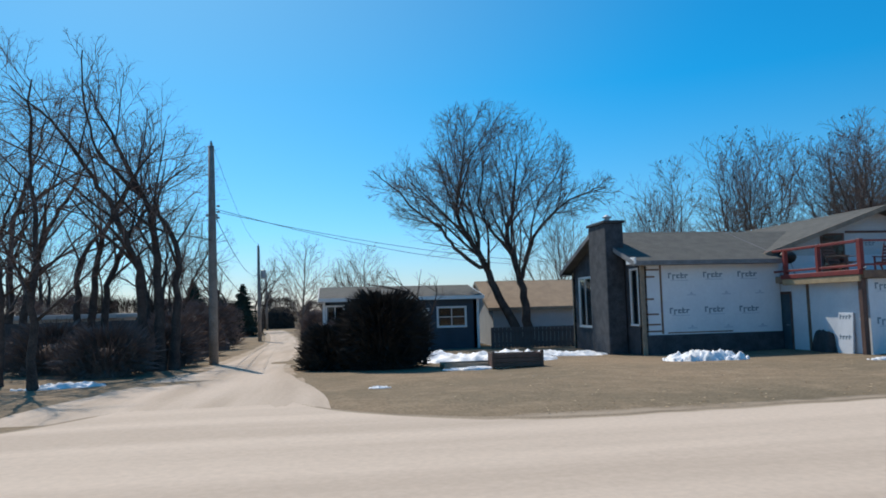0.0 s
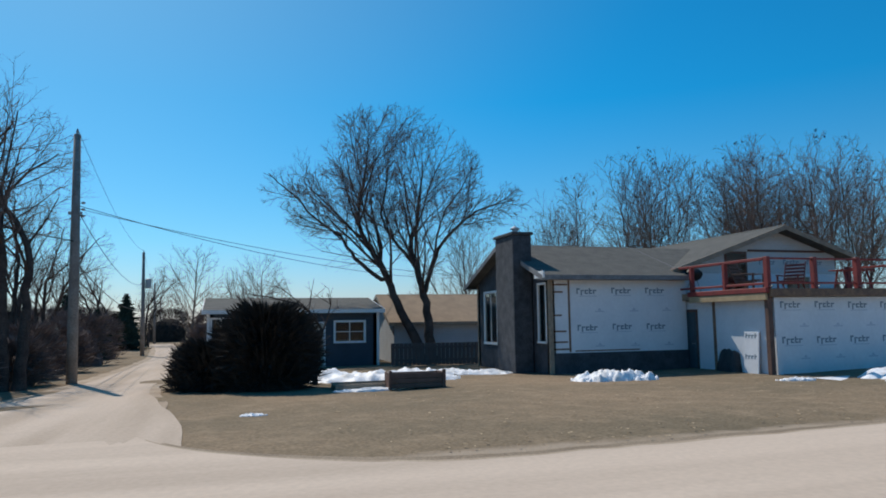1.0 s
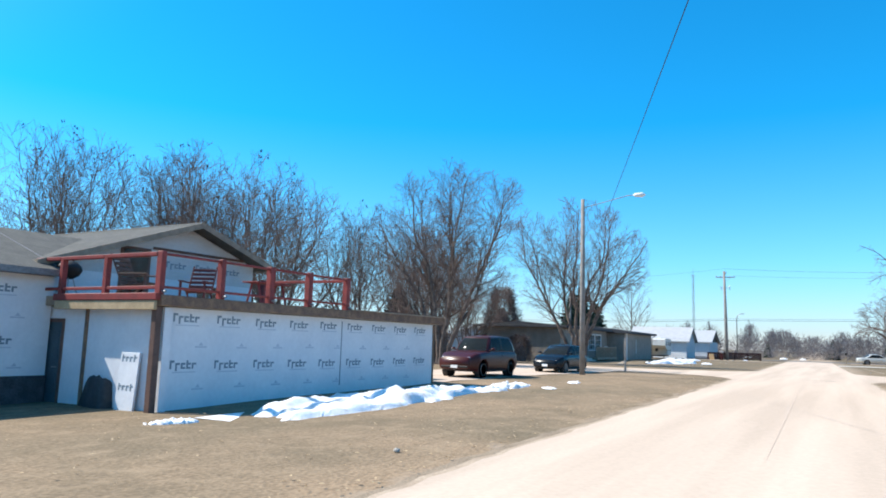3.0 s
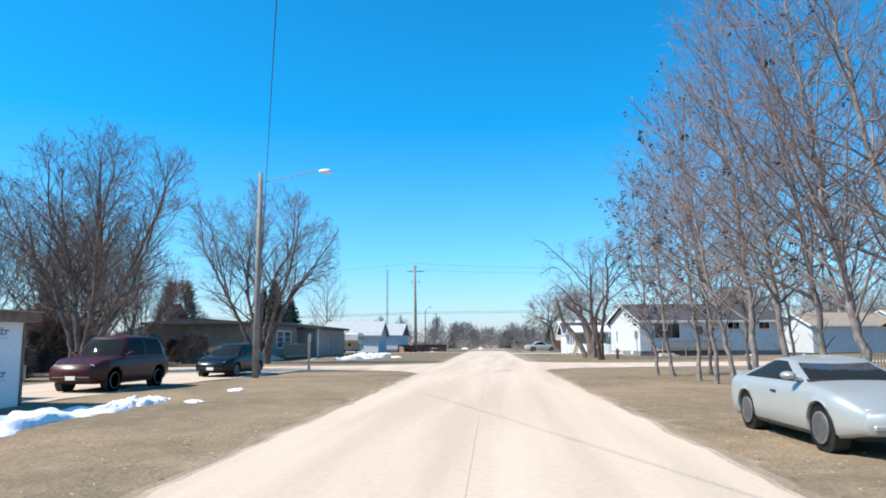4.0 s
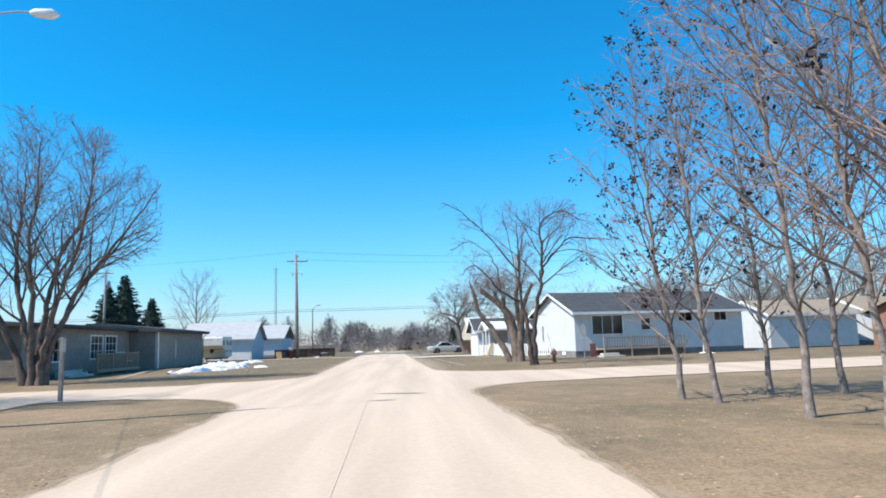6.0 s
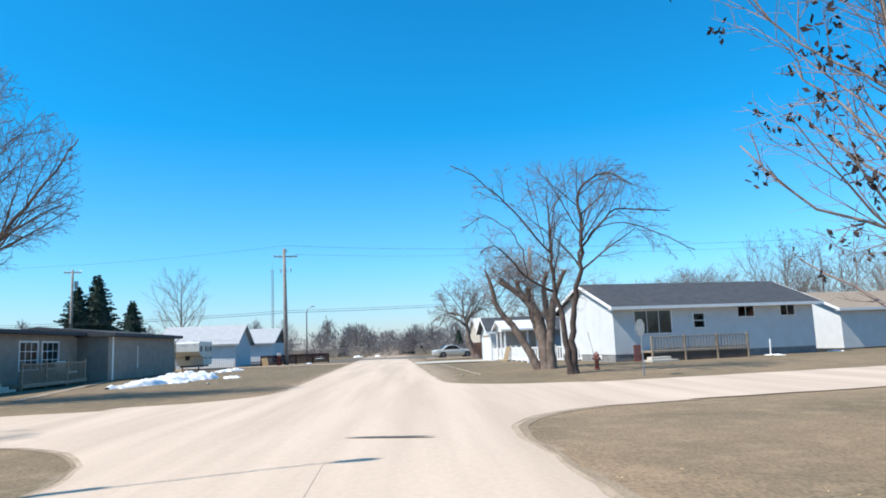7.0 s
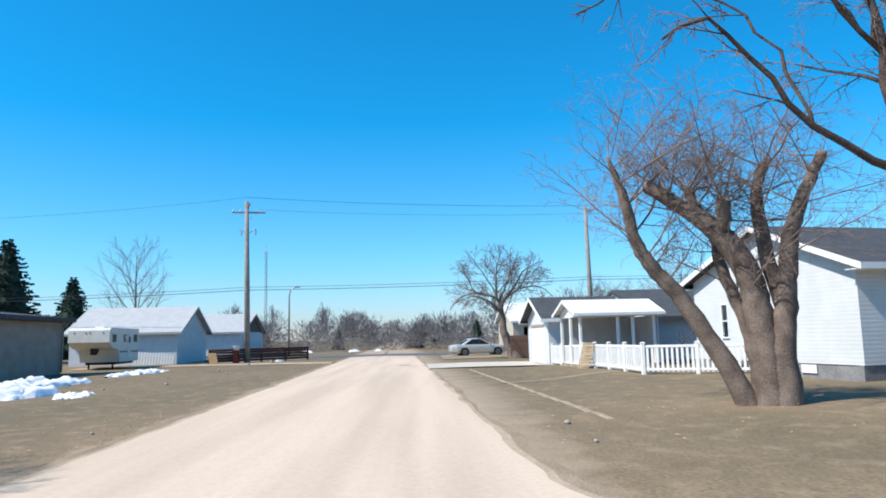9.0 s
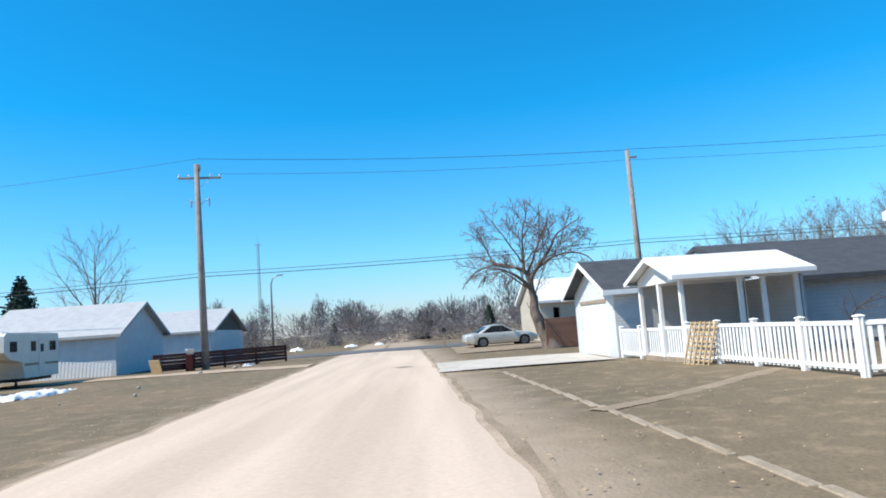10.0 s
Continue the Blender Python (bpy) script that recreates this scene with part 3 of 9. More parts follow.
def snow(cx, cy, length, width, height, turn, seed, label):
    g, nx, ny = Geo(), 64, 26
    for j in range(ny + 1):
        for i in range(nx + 1):
            u, v = 2 * i / nx - 1, 2 * j / ny - 1
            q = u * u + v * v * (1 + 0.5 * noise.noise((u * 2, seed, 0)))
            edge = 0.85 - q + 0.6 * noise.noise((u * 3.2, v * 2.2, seed * 1.7)) + 0.45 * noise.noise((u * 9.0, v * 4.5, seed * 2.9))
            z = height * max(edge, 0) ** 0.6 * (0.65 + 0.5 * noise.noise((u * 4, v * 3, seed + 9.0)) + 0.35 * noise.noise((u * 11, v * 7, seed)) + 0.1 * noise.noise((u * 24, v * 13, seed)))
            g.v.append((u * length / 2, v * width / 2, z if edge > 0 else -0.06))
    for j in range(ny):
        for i in range(nx):
            a = j * (nx + 1) + i
            g.f.append((a, a + 1, a + nx + 2, a + nx + 1))
    return solid("snow_bank", g, M_SNOW, label, "snow", "melting snow piles", smooth=True, pose_m=pose(cx, cy, ground_z(cx, cy) - 0.015, 0, 0, turn))


snow(21.7, 16.0, 12.6, 2.3, 0.36, 3, 1, "long melting snow bank along the wrapped garage wall")
snow(14.6, 16.5, 1.1, 0.5, 0.09, -20, 2, "small remnant of snow by the garage post")
snow(10.9, 19.2, 2.5, 1.2, 0.36, -8, 3, "melting heap of snow before the wrapped wall")
snow(5.0, 23.0, 5.2, 3.0, 0.42, -6, 4, "broad melting snow bank behind the planter")
snow(8.0, 24.6, 4.2, 1.8, 0.22, -18, 5, "thin melting snow bank in the yard")
snow(4.2, 19.3, 2.6, 0.5, 0.08, 5, 6, "thin strip of melting snow on the lawn")
snow(28.4, 15.9, 2.8, 1.0, 0.2, -4, 7, "ragged end of the melting snow bank")
snow(33.3, 15.2, 0.9, 0.5, 0.08, 10, 8, "last scrap of snow on brown grass")
snow(28.9, 14.6, 0.9, 0.5, 0.07, 30, 9, "last scrap of snow on brown grass")
snow(76.5, 20.0, 12.5, 2.6, 0.5, -8, 10, "long dirty snow bank on the lawn by the bungalow")
snow(84.5, 21.6, 9.5, 2.2, 0.42, -4, 11, "melting snow bank on the lawn near the camper")
snow(79.0, 17.2, 2.4, 1.0, 0.16, 12, 12, "ragged lumps of old snow on the lawn")
snow(95.0, 21.4, 7.0, 1.4, 0.26, -3, 13, "melting snow bank near the camper")
snow(-6.4, 18.3, 2.2, 0.7, 0.16, 10, 14, "strip of old snow under the alley trees")
snow(-8.6, 18.0, 1.4, 0.6, 0.14, 0, 15, "strip of old snow under the alley trees")
snow(-8.4, 25.0, 2.4, 0.6, 0.12, 0, 16, "strip of old snow under the alley trees")
snow(1.0, 14.6, 0.5, 0.25, 0.05, 0, 17, "last scrap of snow on brown grass")
snow(111.6, 17.2, 2.2, 0.7, 0.14, 8, 18, "grey old snow and rubble near the pole")
snow(75.2, -15.0, 1.5, 0.6, 0.09, 20, 20, "scrap of snow before the white bungalow")
snow(77.8, -20.3, 1.4, 0.6, 0.09, 10, 21, "scrap of snow beside the white garage")
snow(146.0, 20.5, 7.0, 1.6, 0.35, 10, 22, "old snow beyond the highway")
snow(146.5, 14.6, 5.0, 1.4, 0.3, 0, 23, "old snow beyond the highway")
snow(146.5, 11.5, 2.0, 1.0, 0.3, 0, 24, "old snow beyond the highway")
snow(88.0, -9.0, 1.6, 0.8, 0.1, 20, 19, "last scrap of snow by the white house")


# ---- parts of buildings ----
def wall_run(g, length, z0, z1, thick, openings=()):
    """A wall along x from 0, its face at y = 0 and its body at y > 0, with openings (x0, x1, za, zb) cut through: one closed mesh."""
    cx = sorted({0.0, length, *(v for o in openings for v in o[:2])})
    cz = sorted({z0, z1, *(v for o in openings for v in o[2:])})
    nx, nz = len(cx) - 1, len(cz) - 1

    def full(i, j):
        if not (0 <= i < nx and 0 <= j < nz):
            return False
        mx, mz = (cx[i] + cx[i + 1]) / 2, (cz[j] + cz[j + 1]) / 2
        return not any(o[0] < mx < o[1] and o[2] < mz < o[3] for o in openings)

    at = {}

    def vert(i, j, k):
        if (i, j, k) not in at:
            at[i, j, k] = len(g.v)
            g.v.append((cx[i], thick * k, cz[j]))
        return at[i, j, k]

    for i in range(nx):
        for j in range(nz):
            if not full(i, j):
                continue
            g.f.append(tuple(vert(*q) for q in ((i, j, 0), (i + 1, j, 0), (i + 1, j + 1, 0), (i, j + 1, 0))))
            g.f.append(tuple(vert(*q) for q in ((i, j, 1), (i, j + 1, 1), (i + 1, j + 1, 1), (i + 1, j, 1))))
            for di, dj, p, q in ((-1, 0, (i, j), (i, j + 1)), (1, 0, (i + 1, j + 1), (i + 1, j)), (0, -1, (i + 1, j), (i, j)), (0, 1, (i, j + 1), (i + 1, j + 1))):
                if not full(i + di, j + dj):
                    g.f.append((vert(*p, 0), vert(*q, 0), vert(*q, 1), vert(*p, 1)))
    return g


def frame_at(x, y, turn):
    """Local axes of a wall: x along it, y into the house, z up."""
    return pose(x, y, 0, 0, 0, turn)


def window(parent, m, x0, x1, z0, z1, cols=1, rows=1, frame_m=None, border=0.07, label="", name="window"):
    """A window set in an opening: frame, bars and sill in one mesh, and a pane in each light."""
    frame_m = frame_m or M_WHITE
    g = Geo()
    b, y0, y1 = border, -0.03, 0.06
    g.cbox(x0 - b, y0, z0 - b, x0, y1, z1 + b, 0.006).cbox(x1, y0, z0 - b, x1 + b, y1, z1 + b, 0.006)
    g.cbox(x0, y0, z1, x1, y1, z1 + b, 0.006).cbox(x0 - b, y0 - 0.03, z0 - b, x1 + b, y1, z0, 0.006)
    bar = 0.035
    for i in range(1, cols):
        x = x0 + (x1 - x0) * i / cols
        g.box(x - bar / 2, 0.0, z0, x + bar / 2, 0.05, z1)
    for j in range(1, rows):
        z = z0 + (z1 - z0) * j / rows
        g.box(x0, 0.002, z - bar / 2, x1, 0.048, z + bar / 2)
    win = part(name, g.move(m), frame_m, parent, label)
    for i in range(cols):
        for j in range(rows):
            xa, xb = x0 + (x1 - x0) * i / cols, x0 + (x1 - x0) * (i + 1) / cols
            za, zb = z0 + (z1 - z0) * j / rows, z0 + (z1 - z0) * (j + 1) / rows
            pane = Geo().box(xa + 0.01, 0.02, za + 0.01, xb - 0.01, 0.028, zb - 0.01)
            part("pane", pane.move(m), G_WINDOW, win)
    return win


def door(parent, m, x0, x1, z0, z1, mat, label="", panels=2, frame_m=None):
    g = Geo().cbox(x0, 0.01, z0, x1, 0.06, z1, 0.004)
    d = part("door", g.move(m), mat, parent, label)
    w, h = x1 - x0, z1 - z0
    for j in range(panels):
        za, zb = z0 + h * (0.08 + 0.9 * j / panels), z0 + h * (0.9 * (j + 1) / panels)
        part("door_panel", Geo().cbox(x0 + 0.14 * w, -0.006, za, x1 - 0.14 * w, 0.02, zb, 0.008).move(m), mat, d)
    part("door_handle", Geo().tube([(x1 - 0.09, -0.01, z0 + 0.48 * h), (x1 - 0.09, -0.06, z0 + 0.48 * h), (x1 - 0.2, -0.06, z0 + 0.48 * h)], 0.012, 6).move(m), M_IRON, d, "metal handle")
    f = frame_m or M_WHITE
    g = Geo()
    g.box(x0 - 0.09, -0.02, z0, x0, 0.08, z1 + 0.09).box(x1, -0.02, z0, x1 + 0.09, 0.08, z1 + 0.09).box(x0, -0.02, z1, x1, 0.08, z1 + 0.09)
    part("door_frame", g.move(m), f, parent)
    return d


def gable_roof(parent, along, a0, a1, b0, b1, eave, ridge, mat, fascia_m, over=0.4, side=0.35, thick=0.11, m=None, label=""):
    """A two-sided roof. along: the ridge's axis, 0 or 1; a0, a1: its ends; b0, b1: the walls on either side; eave, ridge: wall-top heights."""
    m = m or Matrix()
    mid = (b0 + b1) / 2
    slope = (ridge - eave) / (mid - b0)
    lo, z_lo = b0 - over, eave - over * slope
    hi = b1 + over
    def put(b, z):
        return (b, z)
    left = [put(lo, z_lo), put(mid, ridge), put(mid, ridge + thick), put(lo, z_lo + thick)]
    right = [put(mid, ridge), put(hi, z_lo), put(hi, z_lo + thick), put(mid, ridge + thick)]
    for ring in (left, right):
        part("roof_slope", Geo().prism(ring, along, a0 - side, a1 + side).move(m), mat, parent, label)
    for end, w in ((a0 - side, -0.03), (a1 + side, 0.03)):
        for ring in (left, right):
            low = [(p[0], p[1] - 0.06) for p in ring[:2]] + [(p[0], p[1] + 0.012) for p in ring[2:]]
            part("rake_board", Geo().prism(low, along, end, end + w).move(m), fascia_m, parent, "painted rake board")
    for b, s in ((lo, -1), (hi, 1)):
        g = Geo().prism([(b, z_lo - 0.05), (b + s * 0.025, z_lo - 0.05), (b + s * 0.025, z_lo + thick + 0.01), (b, z_lo + thick + 0.01)], along, a0 - side - 0.03, a1 + side + 0.03)
        part("fascia", g.move(m), fascia_m, parent, "painted eaves board")
    # Soffits close the eaves from below.
    for b, inner in ((lo, b0), (hi, b1)):
        g = Geo().prism([(min(b, inner), z_lo - 0.045), (max(b, inner), z_lo - 0.045), (max(b, inner), z_lo - 0.02), (min(b, inner), z_lo - 0.02)], along, a0 - side, a1 + side)
        part("soffit", g.move(m), fascia_m, parent)
    ridge_cap = Geo().prism([(mid - 0.14, ridge + thick - 0.14 * slope), (mid, ridge + thick + 0.02), (mid + 0.14, ridge + thick - 0.14 * slope), (mid, ridge + thick - 0.03)], along, a0 - side, a1 + side)
    part("ridge_cap", ridge_cap.move(m), mat, parent)


def gable_end(g, along, a, thick, b0, b1, eave, ridge):
    mid = (b0 + b1) / 2
    return g.prism([(b0, eave), (b1, eave), (mid, ridge - 0.02)], along, a, a + thick)


def prints(parent, m, x0, x1, rows, seed, step=0.98, big=0.76):
    """The wrap's printing: rows of word-sized bars with small lines beneath, and fainter rows of small marks."""
    rng = random.Random(seed)
    word, mark = Geo(), Geo()
    for k, (z, kind) in enumerate(rows):
        x = x0 + 0.25 + (0.45 if k % 2 else 0.0)
        while x + big < x1:
            y, zz = -0.004, z + rng.uniform(-0.012, 0.012)
            if kind == "big":
                n = 5
                for i in range(n):
                    w = big / n
                    top = 0.17 if i in (0, 3) else 0.12
                    low = -0.045 if i == 1 else 0.0
                    word.box(x + i * w, y, zz + low, x + i * w + 0.05, y + 0.004, zz + top * 1.12)
                    word.box(x + i * w + 0.05, y, zz + (0.09 if i != 0 else 0.14), x + i * w + w * 0.82, y + 0.004, zz + (0.135 if i != 0 else 0.19))
                    if i in (2, 3):
                        word.box(x + i * w + 0.05, y, zz, x + i * w + w * 0.82, y + 0.004, zz + 0.042)
                mark.box(x + 0.08, y, zz - 0.085, x + big - 0.02, y + 0.004, zz - 0.06)
            else:
                c = x + big / 2 + rng.uniform(-0.02, 0.02)
                mark.box(c - 0.17, y, zz, c + 0.17, y + 0.004, zz + 0.035)
                mark.prism([(c - 0.07, zz + 0.05), (c + 0.07, zz + 0.05), (c, zz + 0.13)], 1, y, y + 0.004)
            x += step
    tagged(part("word_print", word.move(m), M_PRINT, parent, "faded blue-grey word print on the wrap"), kind="stuff")
    tagged(part("mark_print", mark.move(m), M_FAINT, parent, "very faint print on the wrap"), kind="stuff")


# ---- the house under renovation ----
HX, HY = 10.5, 22.45
HZ = -0.35
house = thing("renovation_house", Matrix(), "single-storey house under renovation, wrapped in white sheeting, dark stone gable", "house")


# West gable wall: dark stone, two tall windows, chimney between them.
wm = pose(HX, 29.2, 0, 0, 0, -90)
west_open = [(0.75, 2.75, 0.6, 2.62), (5.9, 6.55, 0.75, 2.72)]
g = wall_run(Geo(), 6.75, HZ, 3.0, 0.2, west_open)
part("wall", g.move(wm), M_STONE, house, "dark stone gable wall")
part("gable", gable_end(Geo(), 0, HX, 0.2, 22.45, 29.2, 3.0, 4.2), M_STONE, house, "dark stone gable")
window(house, wm, 0.8, 2.7, 0.65, 2.57, 3, 1, M_WHITE, 0.09)
window(house, wm, 5.95, 6.5, 0.8, 2.67, 1, 1, M_WHITE)
part("corner_board", Geo().cbox(HX - 0.035, 29.16, HZ, HX + 0.08, 29.26, 2.9, 0.006), M_GREYWOOD, house)
# Front wall: wrap over sheathing, stone-dark base.
fm = frame_at(HX + 0.0, HY, 0)
g = wall_run(Geo(), 5.2, HZ, 3.0, 0.2)
part("wall", g.move(fm), M_WRAP, house, "wall covered in white house wrap")
part("base_band", Geo().box(HX - 0.01, HY - 0.045, HZ, HX + 5.2, HY - 0.002, 0.42), M_STONE, house, "dark stone base")
prints(house, fm, 0.75, 5.15, [(2.35, "big"), (1.75, "mark"), (1.15, "big"), (0.6, "mark")], 1, 1.3)
g = Geo()
for z, w in ((2.62, 0.52), (2.38, 0.36), (1.62, 0.3), (1.1, 0.45), (0.75, 0.5), (0.52, 0.62)):
    part("bare_strip", Geo().cbox(HX + 0.14, HY - 0.012, z, HX + 0.14 + w, HY - 0.001, z + 0.055, 0.003), M_SHEATH, house, "uncovered strip of brown sheathing")
part("bare_strip", Geo().cbox(HX + 0.68, HY - 0.014, 0.45, HX + 0.75, HY - 0.001, 2.85, 0.003), M_SHEATH, house, "uncovered strip of brown sheathing")
part("bare_strip", Geo().box(HX + 0.9, HY - 0.012, 0.46, HX + 3.3, HY - 0.001, 0.50), M_SHEATH, house, "uncovered strip of brown sheathing")
part("corner_post", Geo().cbox(HX - 0.05, HY - 0.07, HZ, HX + 0.11, HY - 0.002, 2.95, 0.008), M_GREYWOOD, house, "grey corner board")
part("wall", wall_run(Geo(), 5.2, HZ, 3.0, 0.2).move(pose(HX + 5.2, 29.2, 0, 0, 0, 180)), M_WRAP, house)
gable_roof(house, 0, HX, 15.25, HY, 29.2, 3.0, 4.2, M_SHINGLE, M_FOUND, over=0.45, side=0.42, thick=0.09, label="weathered grey-brown shingles")
valley = [(15.64, 22.02, 2.85), (15.64, 25.825, 4.2), (19.0, 25.825, 4.2)]
part("roof_slope", Geo().add(valley + [(x, y, z + 0.088) for x, y, z in valley], [(0, 1, 2), (5, 4, 3), (0, 3, 4, 1), (1, 4, 5, 2), (2, 5, 3, 0)]), M_SHINGLE, house, "weathered grey-brown shingles")
# Chimney with a shining cowl.
cx0, cx1, cy0, cy1 = 9.78, 10.47, 23.65, 25.3
ch = part("chimney", Geo().cbox(cx0, cy0, HZ - 0.1, cx1, cy1, 4.42, 0.03), M_STONE, house, "broad dark stone chimney")
part("chimney_cap", Geo().cbox(cx0 - 0.06, cy0 - 0.06, 4.42, cx1 + 0.06, cy1 + 0.06, 4.52, 0.02), M_STONE, ch)
part("cowl", Geo().disc((10.15, 24.3, 4.52), (0, 0, 1), [(0, 0.1), (0.16, 0.1), (0.16, 0.17), (0.2, 0.17), (0.28, 0.03)], 14), M_IRON, ch, "shining metal flue cowl", smooth=False)
# Upper gable over the deck.
UY = 23.1
um = frame_at(15.7, UY, 0)
g = wall_run(Geo(), 7.3, 2.25, 3.1, 0.18, [(4.9, 6.1, 2.45, 3.02)])
part("wall", g.move(um), M_WRAP, house, "wrapped wall behind the deck")
part("gable", Geo().prism([(15.7, 3.1), (23.0, 3.1), (23.0, 3.8), (20.2, 4.72), (15.7, 3.2)], 1, UY, UY + 0.18), M_WSIDING, house, "white clad gable above the deck")
part("gable_band", Geo().box(18.95, UY - 0.03, 3.92, 22.5, UY - 0.002, 4.0), M_BROWNWOOD, house, "dark trim band")
part("balcony_door", Geo().cbox(17.9, UY - 0.02, 2.34, 18.9, UY + 0.05, 3.92, 0.01), M_BROWNWOOD, house, "dark glazed balcony door")
part("balcony_glass", Geo().box(18.0, UY - 0.028, 2.5, 18.8, UY - 0.022, 3.84), G_WINDOW, house)
window(house, um, 4.95, 6.05, 2.5, 2.98, 2, 1, M_WHITE)
prints(house, um, 3.5, 7.2, [(3.45, "big"), (3.2, "mark")], 3, 1.1)
part("gutter_end", Geo().cbox(10.06, 21.9, 2.84, 10.12, 22.6, 3.06, 0.01), M_WHITE, house, "white gutter end")
for lower, z_low in ((15.3, 3.08), (23.35, 3.72)):
    ring = [(lower, z_low), (20.2, 4.76), (20.2, 4.86), (lower, z_low + 0.1)]
    part("roof_slope", Geo().prism(ring, 1, UY - 0.6, 31.4), M_SHINGLE, house, "weathered grey-brown shingles")
    part("rake_board", Geo().prism([(lower, z_low - 0.06), (20.2, 4.70), (20.2, 4.875), (lower, z_low + 0.115)], 1, UY - 0.63, UY - 0.6), M_GREYWOOD, house, "painted rake board")
    side = -1 if lower < 20 else 1
    part("fascia", Geo().box(lower, UY - 0.6, z_low - 0.05, lower + side * 0.025, 31.4, z_low + 0.11), M_GREYWOOD, house, "painted eaves board")
part("wall", Geo().box(22.8, UY + 0.19, 2.25, 23.0, 31.0, 3.75), M_WRAP, house, "wrapped side wall above the deck")
part("ridge_cap", Geo().prism([(20.06, 4.82), (20.2, 4.89), (20.34, 4.82), (20.2, 4.84)], 1, UY - 0.6, 31.4), M_SHINGLE, house)
# The flat-roofed garage carries the deck.
GX0, GX1, GY = 15.75, 27.55, 18.55
g = wall_run(Geo(), GX1 - GX0, HZ, 2.08, 0.2)
part("garage_wall", g.move(frame_at(GX0, GY, 0)), M_WRAP, house, "garage wall in white house wrap")
prints(house, frame_at(GX0, GY, 0), 0.1, 11.7, [(1.76, "big"), (1.2, "mark"), (0.72, "big"), (0.25, "mark")], 2, 1.27)
part("wrap_seam", Geo().box(22.15, GY - 0.008, 0.15, 22.19, GY - 0.001, 2.0), M_PRINT, house, "dark seam in the wrap")
part("garage_wall", wall_run(Geo(), 4.7, HZ, 2.06, 0.2, [(0.35, 1.15, HZ, 1.75)]).move(pose(GX0, 23.1, 0, 0, 0, -90)), M_WRAP, house, "side wall in white house wrap")
door(house, pose(GX0, 23.1, 0, 0, 0, -90), 0.4, 1.1, HZ, 1.7, M_DOORBLUE, "dark teal side door", 2, M_BROWNWOOD)
part("corner_board", Geo().cbox(GX0 - 0.03, 21.0, HZ, GX0 - 0.002, 21.12, 2.06, 0.004), M_SHEATH, house)
part("garage_wall", wall_run(Geo(), 4.6, HZ, 2.06, 0.2).move(pose(GX1, 18.56, 0, 0, 0, 90)), M_WRAP, house)
part("corner_board", Geo().cbox(GX1 - 0.05, GY - 0.03, HZ, GX1 + 0.04, GY - 0.001, 2.06, 0.005), M_SHEATH, house)
part("garage_roof", Geo().cbox(15.55, 18.3, 2.09, GX1 + 0.2, 24.0, 2.32, 0.01), M_GREYWOOD, house, "flat roof with timber decking")
part("roof_fascia", Geo().cbox(15.52, 18.24, 2.10, 22.2, 18.3, 2.33, 0.01), M_SHEATH, house, "brown fascia beam")
part("roof_fascia", Geo().cbox(22.22, 18.26, 2.1, GX1 + 0.25, 18.3, 2.33, 0.01), M_SHEATH, house, "thin brown roof edge")
part("roof_edge", Geo().cbox(22.22, 18.22, 2.33, GX1 + 0.28, 18.42, 2.37, 0.006), M_GREYWOOD, house)
part("deck_beam", Geo().cbox(15.42, 18.35, 2.0, 15.5, 21.9, 2.2, 0.01), M_RAWWOOD, house, "raw pale timber beam")
part("deck_edge", Geo().cbox(15.4, 18.3, 2.21, 15.54, 21.95, 2.36, 0.01), M_REDWOOD, house, "red deck edge board")
part("deck_post", Geo().cbox(15.5, 18.36, HZ, 15.66, 18.52, 2.08, 0.01), M_BROWNWOOD, house, "dark red corner post")

railing = thing("deck_railing", pose(0, 0, 2.35), "red-stained timber railing round the roof deck", "railing")
front = [15.55, 17.25, 18.9, 20.4, 22.1]
for x in front:
    wide = 0.065 if x < 18 else 0.085
    part("post", Geo().cbox(x - wide, 18.3, -0.02, x + wide, 18.47, 0.92, 0.012), M_REDWOOD, railing)
    part("light", Geo().disc((x, 18.22, 0.05), (0, -1, 0), [(-0.1, 0.02), (0, 0.035), (0.03, 0.03)], 8), M_IRON, railing, "small shiny post light")
for y in (20.2, 21.85, 23.0):
    part("post", Geo().cbox(15.48, y - 0.065, -0.02, 15.61, y + 0.065, 0.9, 0.012), M_REDWOOD, railing)
for a, b in zip(front, front[1:]):
    for z in (0.12, 0.84):
        part("rail", Geo().cbox(a + 0.06, 18.35, z, b - 0.06, 18.42, z + 0.055, 0.008), M_REDWOOD, railing)
for a, b in zip((18.4, 20.2, 21.85), (20.2, 21.85, 23.0)):
    part("rail", Geo().cbox(15.5, a + 0.08, 0.1, 15.59, b - 0.08, 0.17, 0.008), M_REDWOOD, railing)
    part("top_rail", Geo().cbox(15.47, a + 0.06, 0.82, 15.62, b - 0.06, 0.9, 0.008), M_REDWOOD, railing, "worn top rail")
for a, b in ((18.4, 20.2), (20.2, 21.6)):
    part("back_rail", Geo().cbox(22.04, a, 0.8, 22.14, b, 0.88, 0.008), M_REDWOOD, railing)
part("post", Geo().cbox(22.0, 21.6, -0.02, 22.17, 21.77, 0.92, 0.012), M_REDWOOD, railing)


